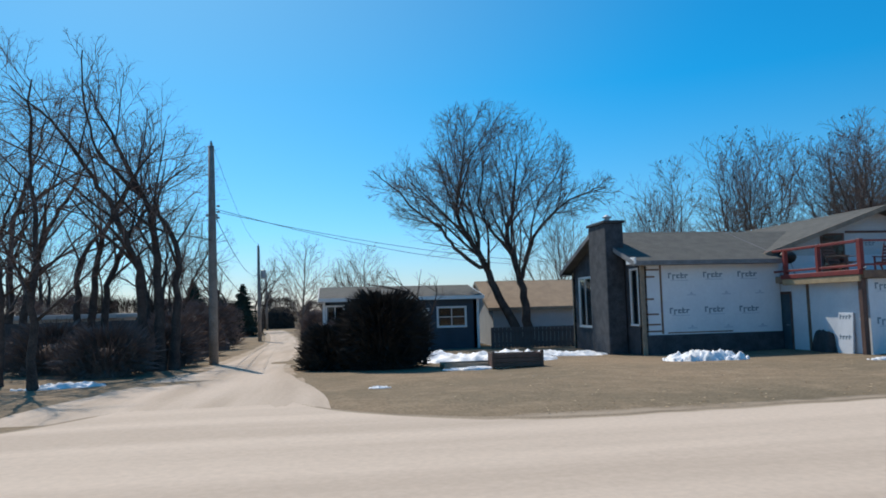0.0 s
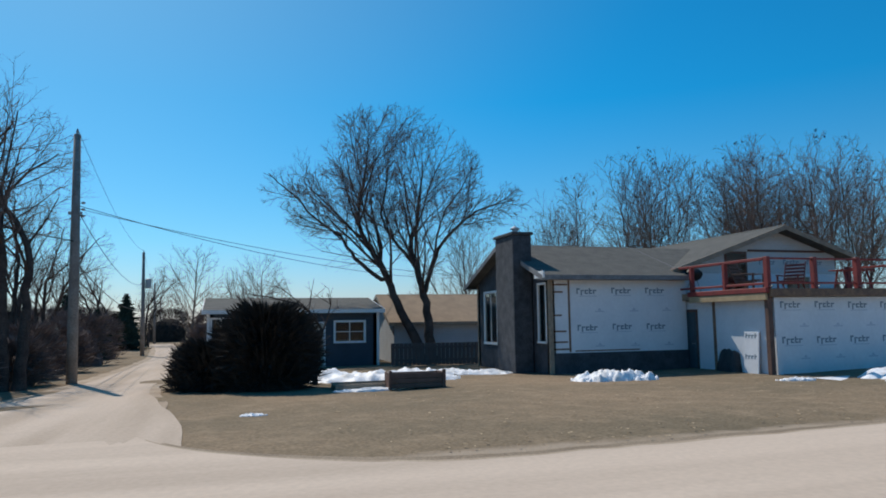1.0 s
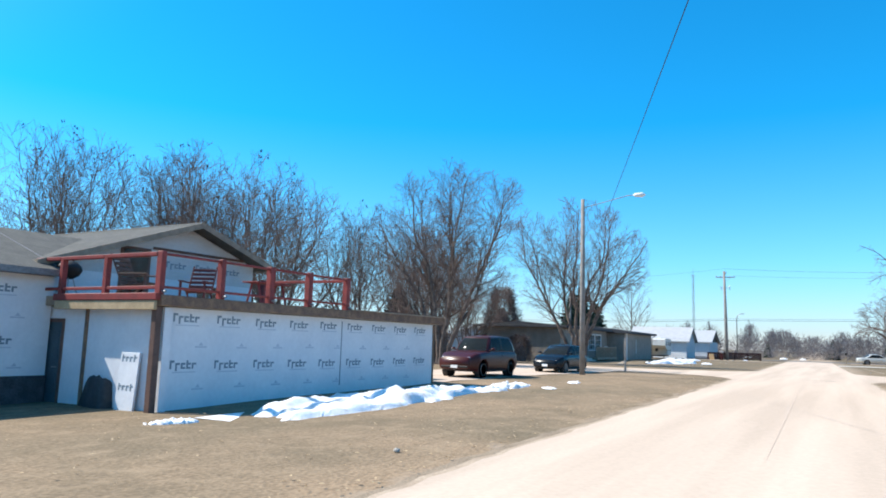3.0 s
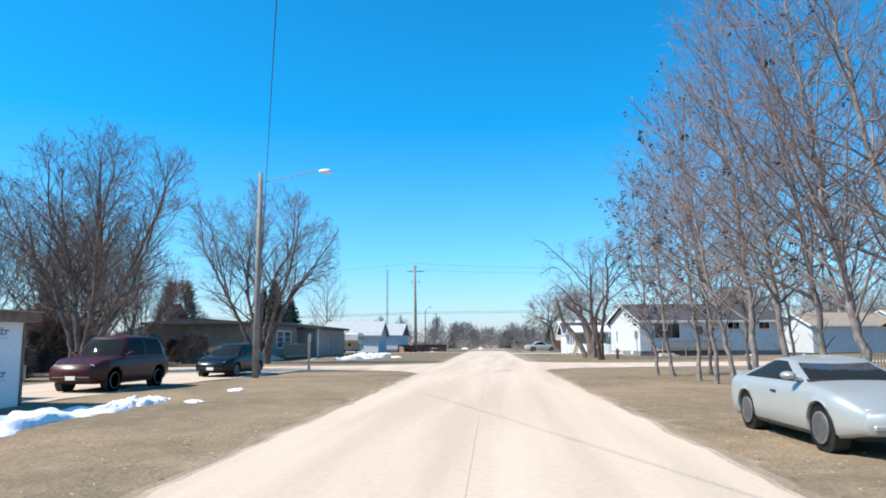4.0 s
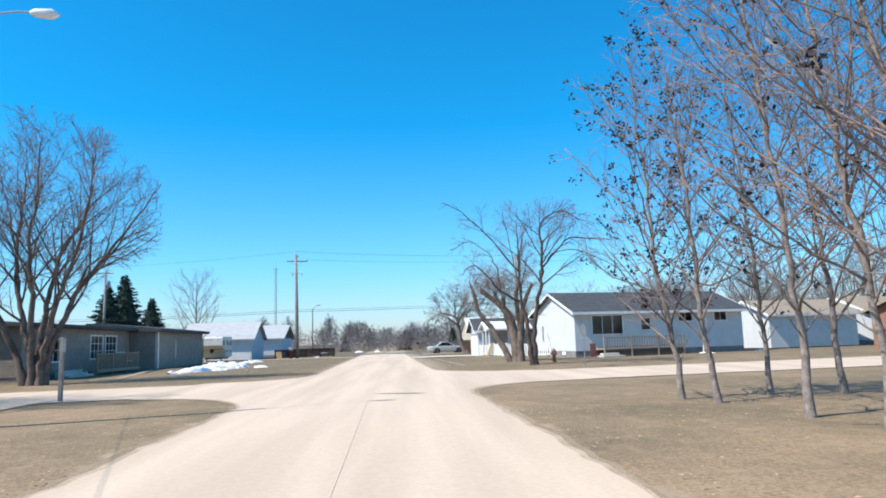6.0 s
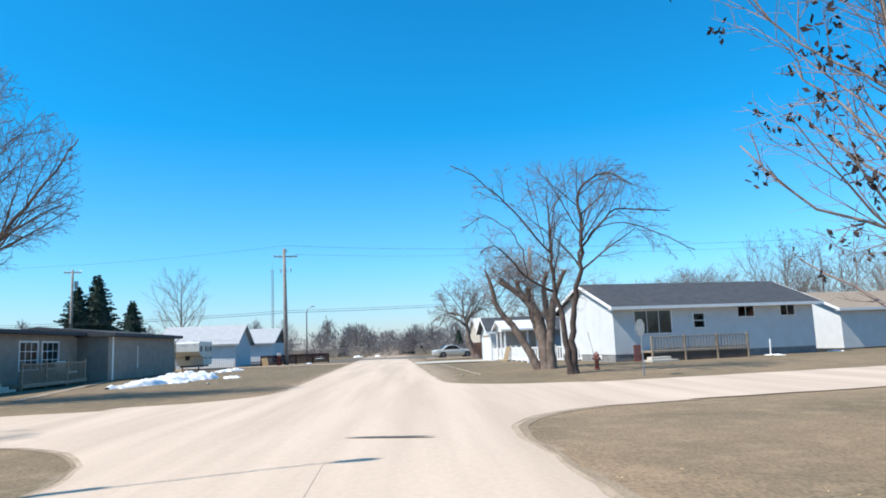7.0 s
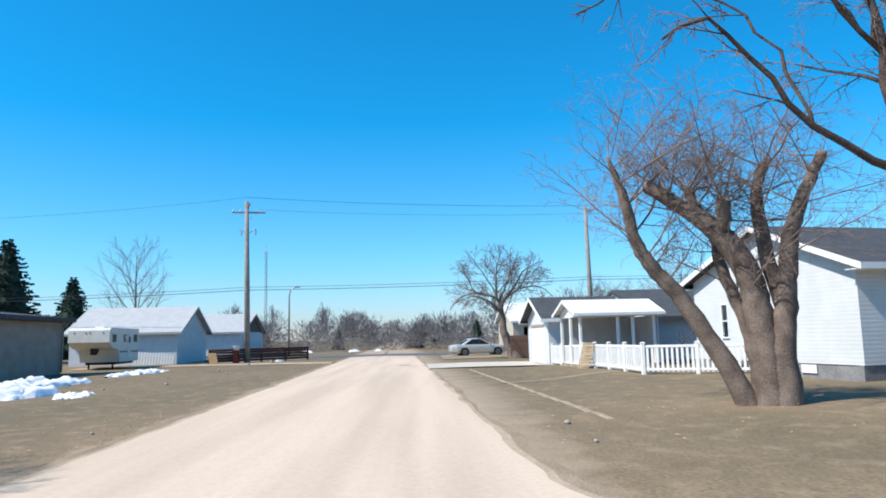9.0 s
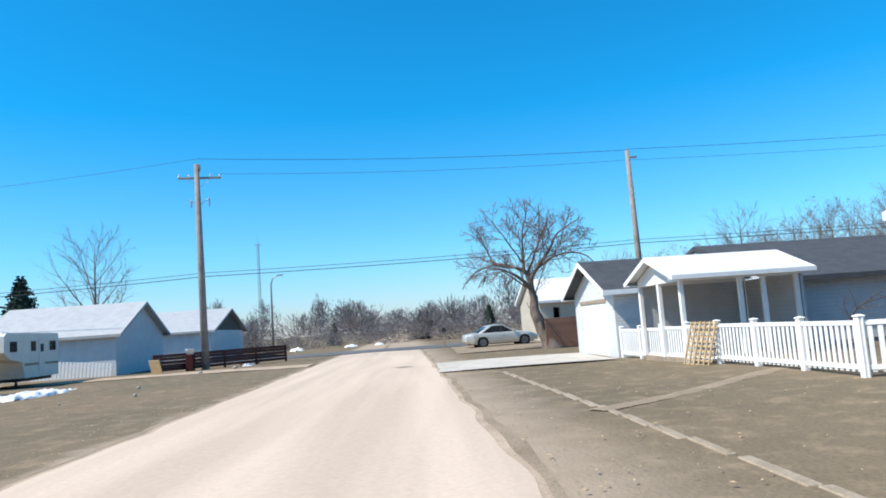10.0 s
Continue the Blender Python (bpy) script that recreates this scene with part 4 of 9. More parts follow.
def deck_chair(x, y, turn, mat, label):
    """A slatted lounge chair with a high leaning back."""
    c = thing("deck_chair", pose(x, y, 2.32, 0, 0, turn), label, "chair", "deck chairs")
    for i in range(6):
        z = 0.28 + i * 0.115
        yb = 0.28 + (z - 0.28) * 0.42
        part("back_slat", Geo().cbox(-0.3, yb, z, 0.3, yb + 0.025, z + 0.075, 0.005), mat, c)
    for i in range(5):
        part("seat_slat", Geo().cbox(-0.3, -0.32 + i * 0.115, 0.33 - 0.02 * i, 0.3, -0.23 + i * 0.115, 0.355 - 0.02 * i, 0.005), mat, c)
    for s in (-1, 1):
        part("side_rail", Geo().tube([(s * 0.31, 0.24, 0.2), (s * 0.31, 0.62, 1.0)], 0.022, 5), mat, c)
        part("arm", Geo().cbox(s * 0.31 - 0.05, -0.36, 0.52, s * 0.31 + 0.05, 0.36, 0.55, 0.006), mat, c)
        part("leg", Geo().cbox(s * 0.31 - 0.025, -0.33, 0.0, s * 0.31 + 0.025, -0.27, 0.52, 0.005), mat, c)
        part("leg", Geo().tube([(s * 0.31, 0.05, 0.36), (s * 0.31, 0.5, 0.0)], 0.024, 5), mat, c)
    return c


deck_chair(16.3, 20.0, 20, M_BROWNWOOD, "dark brown slatted lounge chair on the roof deck")
deck_chair(18.2, 20.3, -60, M_DARKRED, "dark red slatted lounge chair on the roof deck")
grill = thing("kettle_grill", pose(15.95, 22.3, 2.32), "black covered barbecue on the roof deck", "grill")
part("bowl", Geo().disc((0, 0, 0.45), (0, 0, 1), [(0, 0.1), (0.08, 0.24), (0.2, 0.3), (0.22, 0.31)], 14), M_BLACK, grill, smooth=True)
part("lid", Geo().disc((0, 0, 0.67), (0, 0, 1), [(0, 0.31), (0.1, 0.28), (0.2, 0.17), (0.24, 0.04)], 14), M_BLACK, grill, smooth=True)
for k in range(3):
    a = k * 2.1
    part("leg", Geo().tube([(0.12 * math.cos(a), 0.12 * math.sin(a), 0.5), (0.3 * math.cos(a), 0.3 * math.sin(a), 0)], 0.014, 5), M_IRON, grill)
table = thing("deck_table", pose(20.9, 20.4, 2.32), "red picnic table on the roof deck", "table")
for i in range(4):
    part("board", Geo().cbox(-0.7, -0.3 + i * 0.155, 0.7, 0.7, -0.16 + i * 0.155, 0.74, 0.005), M_REDWOOD, table)
for sx in (-0.5, 0.5):
    for sy in (-1, 1):
        part("leg", Geo().tube([(sx, sy * 0.12, 0.7), (sx, sy * 0.32, 0)], 0.04, 4), M_REDWOOD, table)

# Leaning sheet, planter box and bench by the walls.
solid("leaning_sheet", Geo().cbox(0, -0.02, 0, 0.62, 0.03, 1.32, 0.006), M_WRAP, "offcut of white wrapped board leaning on the wall", "board", pose_m=pose(15.6, 19.62, HZ + 0.1, -4, 0, -90))
for z in (0.5, 1.12):
    bar_g = Geo()
    for i in range(4):
        bar_g.box(0.06 + i * 0.13, -0.026, z, 0.10 + i * 0.13, -0.021, z + (0.15 if i % 3 == 0 else 0.11)).box(0.10 + i * 0.13, -0.026, z + 0.075, 0.155 + i * 0.13, -0.021, z + 0.11)
    part("word_print", bar_g, M_PRINT, bpy.data.objects["leaning_sheet"], "blue-grey print")
tarp = Geo()
for j in range(9):
    for i in range(13):
        u, v = i / 12, j / 8
        tarp.v.append((1.0 * (u - 0.5), 0.8 * (v - 0.5), 0.80 * (1 - abs(2 * v - 1) ** 9) * (1 - abs(2 * u - 1) ** 9) * (0.9 + 0.2 * noise.noise((u * 5, v * 4, 1)))))
for j in range(8):
    for i in range(12):
        a = j * 13 + i
        tarp.f.append((a, a + 1, a + 14, a + 13))
solid("covered_barrow", tarp, M_TARP, "dark lumpy tarpaulin over tools beside the door", "tarpaulin", smooth=True, pose_m=pose(15.9, 20.35, HZ + 0.12, 0, 0, 80))
planter = thing("planter_box", pose(5.15, 19.3, ground_z(5.15, 19.3)), "long weathered wooden planter box on the lawn", "planter")
for i in range(3):
    part("plank", Geo().cbox(-0.72, -0.3, 0.02 + i * 0.125, 0.72, -0.26, 0.135 + i * 0.125, 0.006), M_BROWNWOOD, planter)
    part("plank", Geo().cbox(-0.72, 0.26, 0.02 + i * 0.125, 0.72, 0.3, 0.135 + i * 0.125, 0.006), M_BROWNWOOD, planter)
for s in (-1, 1):
    part("end_board", Geo().cbox(s * 0.72, -0.3, 0.02, s * 0.68, 0.3, 0.4, 0.006), M_BROWNWOOD, planter)
    part("corner_post", Geo().cbox(s * 0.7 - 0.04, -0.33, 0, s * 0.7 + 0.04, -0.25, 0.46, 0.006), M_BROWNWOOD, planter)
part("soil", Geo().box(-0.68, -0.26, 0.04, 0.68, 0.26, 0.3), M_SHOULDER, planter, "dry soil")
low = thing("low_bed", pose(3.9, 19.9, ground_z(3.9, 19.9)), "low grey timber-edged garden bed", "garden bed")
part("edge_board", Geo().cbox(-0.75, -0.4, -0.02, 0.75, -0.35, 0.14, 0.006), M_GREYWOOD, low)
part("edge_board", Geo().cbox(-0.75, 0.35, -0.02, 0.75, 0.4, 0.14, 0.006), M_GREYWOOD, low)
part("soil", Geo().box(-0.72, -0.35, -0.02, 0.72, 0.35, 0.09), M_SHOULDER, low)

# ---- the dark cottage behind ----
CZ = -0.55
cottage = thing("dark_cottage", Matrix(), "low navy-sided cottage with white trim and grey roof", "house")
cm = frame_at(-0.3, 34.0, 0)
c_open = [(5.45, 6.95, 0.55, 1.6), (0.1, 0.95, -0.3, 1.75), (3.8, 5.05, CZ, 1.5)]
part("wall", wall_run(Geo(), 7.5, CZ, 2.05, 0.2, c_open).move(cm), M_NSIDING, cottage, "navy lap siding")
window(cottage, cm, 5.55, 6.85, 0.65, 1.5, 2, 2, M_WHITE, 0.1, "white four-light window")
window(cottage, cm, 0.15, 0.9, 0.2, 1.7, 2, 1, M_WHITE, 0.08)
door(cottage, cm, 3.85, 5.0, CZ, 1.45, M_TSIDING, "pale grey door", 3)
part("corner_board", Geo().cbox(7.16, 33.96, CZ, 7.28, 34.06, 2.05, 0.006), M_WHITE, cottage)
part("corner_board", Geo().cbox(-0.36, 33.96, CZ, -0.24, 34.06, 2.05, 0.006), M_WHITE, cottage)
for x in (-0.3, 7.2):
    part("wall", wall_run(Geo(), 7.0, CZ, 2.05, 0.2).move(pose(x + (0.0 if x < 0 else -0.2), 41.0, 0, 0, 0, -90)), M_NSIDING, cottage)
    part("gable", gable_end(Geo(), 0, x - (0 if x < 0 else 0.2), 0.2, 34.0, 41.0, 2.05, 2.62), M_NSIDING, cottage)
part("wall", wall_run(Geo(), 7.5, CZ, 2.05, 0.2).move(pose(7.2, 41.0, 0, 0, 0, 180)), M_NSIDING, cottage)
gable_roof(cottage, 0, -0.3, 7.2, 34.0, 41.0, 2.05, 2.62, M_SHINGLE, M_WHITE, over=0.4, side=0.25, label="weathered grey shingles")
annex = thing("tan_roofed_outbuilding", Matrix(), "pale outbuilding with a sunlit tan shingle roof", "outbuilding")
am = frame_at(8.5, 36.2, 0)
part("wall", wall_run(Geo(), 8.6, CZ, 1.5, 0.2).move(am), M_GSIDING, annex, "pale grey siding")
part("wall", wall_run(Geo(), 8.6, CZ, 1.5, 0.2).move(pose(17.1, 42.2, 0, 0, 0, 180)), M_GSIDING, annex)
for x in (8.5, 16.9):
    part("wall", Geo().box(x, 36.4, CZ, x + 0.2, 42.0, 1.5), M_GSIDING, annex)
    part("gable", gable_end(Geo(), 0, x, 0.2, 36.2, 42.2, 1.5, 2.85), M_GSIDING, annex)
gable_roof(annex, 0, 8.5, 17.1, 36.2, 42.2, 1.5, 2.85, M_TANSHINGLE, M_GREYWOOD, over=0.35, side=0.3, label="tan shingles")


yard_fence = thing("low_board_fence", pose(7.3, 31.6, ground_z(10, 31), 0, 0, -7), "low dark weathered board fence behind the yard's snow", "fence")
plank = mesh_of("plank", Geo().cbox(0, -0.012, 0.02, 0.17, 0.012, 0.98, 0.005), M_OLDBOARD)
for i in range(34):
    ob = new("plank", plank)
    ob.parent = yard_fence
    ob.matrix_basis = pose(i * 0.185, 0, 0.02 * noise.noise((i * 0.7, 1, 1)))
for z in (0.2, 0.75):
    part("rail", Geo().cbox(0, 0.013, z, 6.3, 0.06, z + 0.09, 0.005), M_OLDBOARD, yard_fence)


# ---- houses south of the street ----
def clad_box(house_ob, w, d, z0, z1, m_wall, fnd=0.0, openings=None, m_found=None):
    """Four walls of a house in its own axes: front along x at y = 0, body towards +y."""
    openings = openings or {}
    sides = {"front": pose(0, 0, 0), "right": pose(w, 0, 0, 0, 0, 90), "back": pose(w, d, 0, 0, 0, 180), "left": pose(0, d, 0, 0, 0, -90)}
    for key, m in sides.items():
        length = w if key in ("front", "back") else d
        cut = openings.get(key, ())
        trim = 0.2 if key in ("right", "left") else 0.0
        gg = wall_run(Geo(), length - 2 * trim, z0 + fnd, z1, 0.2, [(o[0] - trim, o[1] - trim, o[2], o[3]) for o in cut])
        gg.move(m @ pose(trim, 0, 0))
        part("wall", gg, m_wall, house_ob)
        if fnd:
            gf = Geo().box(trim, 0.03, z0 - 0.3, length - trim, 0.23, z0 + fnd).move(m)
            part("foundation", gf, m_found or M_FOUND, house_ob, "grey block foundation")
    return sides


# White bungalow on the corner: front along its x axis faces the side street, the west-lit gable faces the street.
bung = thing("white_bungalow", pose(74.5, -5.4, 0.12, 0, 0, -78.5), "white bungalow with charcoal roof and grey foundation", "house")
W_LEN, W_DEP = 13.6, 7.5
w_open = {"front": [(1.3, 3.75, 1.5, 2.9), (5.15, 5.95, 1.75, 2.65), (8.2, 9.4, 2.3, 3.05), (11.2, 12.3, 2.3, 3.05)], "left": [(7.5 - 5.95, 7.5 - 5.55, 1.15, 2.35)]}
sides = clad_box(bung, W_LEN, W_DEP, 0.0, 3.2, M_WSIDING, 0.42, w_open)
window(bung, sides["front"], 1.36, 3.69, 1.56, 2.84, 3, 1, M_WHITE, 0.07, "triple window with pale mullions")
window(bung, sides["front"], 5.2, 5.9, 1.8, 2.6, 1, 2, M_WHITE, 0.06)
window(bung, sides["front"], 8.25, 9.35, 2.35, 3.0, 2, 1, M_WHITE, 0.06)
window(bung, sides["front"], 11.25, 12.25, 2.35, 3.0, 2, 1, M_WHITE, 0.06)
window(bung, sides["left"], 1.6, 1.9, 1.2, 2.3, 1, 2, M_WHITE, 0.05)
for x in (0.0, W_LEN - 0.2):
    part("gable", gable_end(Geo(), 0, x, 0.2, 0, W_DEP, 3.2, 4.62), M_WSIDING, bung)
gable_roof(bung, 0, 0, W_LEN, 0, W_DEP, 3.2, 4.62, M_DARKSHINGLE, M_WHITE, over=0.55, side=0.35, label="charcoal shingles")
part("basement_window", Geo().cbox(-0.02, 1.7, 0.14, 0.01, 2.3, 0.38, 0.006), M_WHITE, bung, "small white basement window")
part("vent_pipe", Geo().tube([(6.5, 4.5, 4.3), (6.5, 4.5, 4.95)], 0.05, 8), M_IRON, bung)
steps = thing("porch_deck", pose(74.5, -5.4, 0.30, 0, 0, -78.5), "weathered wooden porch deck with picket railing", "deck")
part("floor", Geo().cbox(1.3, -1.7, 0.3, 7.5, -0.02, 0.4, 0.01), M_GREYWOOD, steps)
for i in range(33):
    x = 1.35 + i * 0.19
    part("baluster", Geo().cbox(x, -1.68, 0.4, x + 0.045, -1.64, 1.12, 0.004), M_GREYWOOD, steps)
for z in (0.48, 1.1):
    part("rail", Geo().cbox(1.3, -1.7, z, 7.5, -1.62, z + 0.06, 0.006), M_GREYWOOD, steps)
part("skirt", Geo().cbox(1.32, -1.66, -0.2, 7.48, -1.62, 0.29, 0.006), M_BSIDING, steps, "dark skirting boards")
for x in (1.3, 3.35, 5.4, 7.4):
    part("post", Geo().cbox(x, -1.72, -0.32, x + 0.1, -1.62, 1.22, 0.006), M_GREYWOOD, steps)
solid("white_stake", Geo().cbox(-0.03, -0.03, -0.1, 0.03, 0.03, 0.95, 0.006), M_VINYL, "thin white stake in the lawn", "stake", pose_m=pose(75.3, -14.8, 0.12, 4, 3, 0))
stoop = thing("concrete_step", pose(74.5, -5.4, 0.12, 0, 0, -78.5), "low pale concrete step before the porch deck", "step")
part("slab", Geo().cbox(0.7, -2.7, -0.05, 2.3, -1.8, 0.12, 0.015), M_CONCRETE, stoop)
part("tread", Geo().cbox(0.9, -2.3, 0.12, 2.1, -1.8, 0.27, 0.015), M_CONCRETE, stoop)

# Outbuilding with a sunlit gable beyond the bungalow, and the grey ranch house next to it.
shed = thing("white_garage", pose(80.6, -22.6, 0.2, 0, 0, 11.5), "white detached garage with a pale roof", "garage")
# its gable faces the street
clad_box(shed, 5.4, 8.5, 0, 2.7, M_WSIDING)
shed.matrix_basis = pose(80.6, -22.6, 0.2, 0, 0, 11.5 + 180) @ pose(-5.4, 0, 0)
for y in (0.0, 8.3):
    part("gable", gable_end(Geo(), 1, y, 0.2, 0, 5.4, 2.7, 3.8), M_WSIDING, shed)
gable_roof(shed, 1, 0, 8.5, 0, 5.4, 2.7, 3.8, M_GREYWOOD, M_WHITE, over=0.4, side=0.4, label="pale weathered roof")
ranch = thing("grey_ranch_house", pose(84.0, -33.6, 0.2, 0, 0, -78.5), "long grey ranch house with a pale roof", "house")
r_open = {"front": [(2.0, 3.6, 1.1, 2.3), (6.0, 7.0, 0.2, 2.2), (9.0, 10.4, 1.1, 2.3)]}
rs = clad_box(ranch, 14, 8, 0, 2.6, M_GSIDING, 0.3, r_open)
window(ranch, rs["front"], 2.05, 3.55, 1.15, 2.25, 2, 1, M_WHITE)
window(ranch, rs["front"], 9.05, 10.35, 1.15, 2.25, 2, 1, M_WHITE)
door(ranch, rs["front"], 6.05, 6.95, 0.3, 2.15, M_DOORBLUE, "dark front door")
for x in (0.0, 13.8):
    part("gable", gable_end(Geo(), 0, x, 0.2, 0, 8, 2.6, 4.2), M_GSIDING, ranch)
gable_roof(ranch, 0, 0, 14, 0, 8, 2.6, 4.2, M_GREYWOOD, M_WHITE, over=0.5, side=0.4, label="pale weathered shingles")
brick = thing("brick_house", pose(63.6, -26.4, 0.0, 0, 0, -78.5), "low brown brick house with a dark roof", "house")
bs = clad_box(brick, 12, 8, 0, 2.7, M_BRICK, 0, {"front": [(3.5, 5.5, 0.9, 2.2)]})
window(brick, bs["front"], 3.55, 5.45, 0.95, 2.15, 2, 1, M_WHITE)
for x in (0.0, 11.8):
    part("gable", gable_end(Geo(), 0, x, 0.2, 0, 8, 2.7, 4.1), M_BRICK, brick)
gable_roof(brick, 0, 0, 12, 0, 8, 2.7, 4.1, M_DARKSHINGLE, M_GREYWOOD, over=0.5, side=0.4, label="dark shingles")

# Garage, porch and house by the vinyl fence.
gar = thing("white_street_garage", pose(97.75, -0.15, -0.05, 0, 0, 180 + 3), "white single garage with a charcoal roof facing the street", "garage")
go = {"front": [(0.95, 4.15, 0.0, 2.0)]}
gs = clad_box(gar, 5.1, 7.5, 0, 2.45, M_WSIDING, 0, go)
gd = part("garage_door", Geo().cbox(0.95, 0.02, 0, 4.15, 0.07, 2.0, 0.004).move(gs["front"]), M_WHITE, gar, "white panelled garage door")
for j in range(4):
    for i in range(4):
        part("door_panel", Geo().cbox(1.02 + i * 0.79, 0.005, 0.06 + j * 0.49, 1.72 + i * 0.79, 0.03, 0.46 + j * 0.49, 0.01).move(gs["front"]), M_WHITE, gd)
part("door_header", Geo().cbox(0.85, -0.03, 2.02, 4.25, 0.0, 2.16, 0.006).move(gs["front"]), M_GREYWOOD, gar, "weathered header board")
for y in (0.0, 7.3):
    part("gable", gable_end(Geo(), 1, y, 0.2, 0, 5.1, 2.45, 3.55), M_WSIDING, gar)
gable_roof(gar, 1, 0, 7.5, 0, 5.1, 2.45, 3.55, M_DARKSHINGLE, M_WHITE, over=0.35, side=0.45, label="charcoal shingles")
ghouse = thing("grey_street_house", pose(101.2, -4.45, 0.0, 0, 0, 183), "grey-sided house with a broad charcoal roof", "house")
hs = clad_box(ghouse, 11.0, 16.0, 0, 2.3, M_GSIDING, 0.2, {"right": [(5.0, 6.0, 0.2, 2.2), (8.0, 9.2, 1.0, 2.1)]})
window(ghouse, hs["right"], 8.05, 9.15, 1.05, 2.05, 2, 1, M_WHITE)
door(ghouse, hs["right"], 5.05, 5.95, 0.2, 2.15, M_WHITE, "white side door")
for y in (0.0, 15.8):
    part("gable", gable_end(Geo(), 1, y, 0.2, 0, 11.0, 2.3, 3.85), M_GSIDING, ghouse)
gable_roof(ghouse, 1, 0, 16, 0, 11.0, 2.3, 3.85, M_DARKSHINGLE, M_DARKSHINGLE, over=0.4, side=0.05, label="charcoal shingles")
porch = thing("white_porch", pose(90.2, -0.55, 0.0, 0, 0, 180 + 5), "white open porch with a bright metal roof", "porch")
PW, PD = 2.95, 3.6
for x in (0.06, PW / 2, PW - 0.06):
    part("post", Geo().cbox(x - 0.06, 0.0, 0, x + 0.06, 0.12, 2.3, 0.01), M_VINYL, porch)
for y in (1.8, 2.5, 3.5):
    part("post", Geo().cbox(PW - 0.12, y - 0.06, 0, PW, y + 0.06, 2.3, 0.01), M_VINYL, porch)
part("beam", Geo().cbox(0, 0.0, 2.3, PW, 0.12, 2.48, 0.01), M_VINYL, porch)
part("beam", Geo().cbox(PW - 0.12, 0.12, 2.3, PW, PD, 2.48, 0.01), M_VINYL, porch)
part("beam", Geo().cbox(0, 0.12, 2.3, 0.12, PD, 2.48, 0.01), M_VINYL, porch)
part("gable", gable_end(Geo(), 1, 0.0, 0.1, 0, PW, 2.48, 3.02), M_VINYL, porch)
part("floor", Geo().cbox(0, 0, 0, PW, PD, 0.18, 0.01), M_GREYWOOD, porch)
part("back_wall", Geo().box(-0.02, 0.15, 0.18, 0.04, PD, 2.3), M_GSIDING, porch, "grey inner wall")
part("end_wall", Geo().box(0.05, PD, 0.18, PW, PD + 0.08, 2.3), M_GSIDING, porch, "grey end wall")
part("ceiling", Geo().box(0.12, 0.12, 2.42, PW - 0.12, PD, 2.46), M_VINYL, porch)
gable_roof(porch, 1, 0, PD, 0, PW, 2.5, 3.05, M_METALROOF, M_VINYL, over=0.28, side=0.3, thick=0.06, label="white ribbed metal roof")

fence = thing("vinyl_fence", Matrix(), "white vinyl picket fence round the front yard", "fence")


def fence_run(parent, x0, y0, x1, y1, bays, height=1.0, skip_last=False):
    length = math.hypot(x1 - x0, y1 - y0)
    turn = math.degrees(math.atan2(y1 - y0, x1 - x0))
    zb = [ground_z(x0 + (x1 - x0) * i / bays, y0 + (y1 - y0) * i / bays) for i in range(bays + 1)]
    base = pose(x0, y0, 0, 0, 0, turn)
    picket = mesh_of("picket", Geo().cbox(0, -0.011, 0.06, 0.085, 0.011, height - 0.1, 0.004), M_VINYL)
    for i in range(bays + 1):
        if i == bays and skip_last:
            continue
        x = length * i / bays
        p = part("post", Geo().cbox(x - 0.065, -0.065, zb[i] - 0.1, x + 0.065, 0.065, zb[i] + height + 0.03, 0.012).move(base), M_VINYL, parent)
        cap = Geo().cbox(x - 0.08, -0.08, zb[i] + height + 0.03, x + 0.08, 0.08, zb[i] + height + 0.06, 0.01)
        cap.add([(x - 0.07, -0.07, zb[i] + height + 0.06), (x + 0.07, -0.07, zb[i] + height + 0.06), (x + 0.07, 0.07, zb[i] + height + 0.06), (x - 0.07, 0.07, zb[i] + height + 0.06), (x, 0, zb[i] + height + 0.085)],
                [(0, 1, 4), (1, 2, 4), (2, 3, 4), (3, 0, 4)])
        part("post_cap", cap.move(base), M_VINYL, p)
    for i in range(bays):
        xa, xb, z = length * i / bays + 0.065, length * (i + 1) / bays - 0.065, (zb[i] + zb[i + 1]) / 2
        for zr in (0.1, height - 0.12):
            part("rail", Geo().cbox(xa, -0.025, z + zr, xb, 0.025, z + zr + 0.09, 0.006).move(base), M_VINYL, parent)
        n = max(3, int((xb - xa) / 0.155))
        for k in range(n):
            x = xa + (xb - xa) * (k + 0.5) / n - 0.0425
            ob = new("picket", picket)
            ob.parent = parent
            ob.matrix_basis = base @ pose(x, 0.0, z)


fence_run(fence, 92.5, -0.55, 80.35, -1.38, 7, 1.0)
fence_run(fence, 80.35, -1.38, 78.9, -4.6, 2, 1.0, False)
trellis = thing("leaning_trellis", pose(86.85, -0.55, 0.02, -16, 0, 184), "weathered lattice trellis leaning on the white fence", "trellis")
for i in range(6):
    part("upright", Geo().cbox(0.27 * i, -0.02, 0, 0.27 * i + 0.06, 0.015, 1.2, 0.004), M_RAWWOOD, trellis)
for j in range(10):
    part("slat", Geo().cbox(-0.05, 0.016, 0.04 + 0.122 * j, 1.48, 0.034, 0.09 + 0.122 * j, 0.003), M_RAWWOOD, trellis)

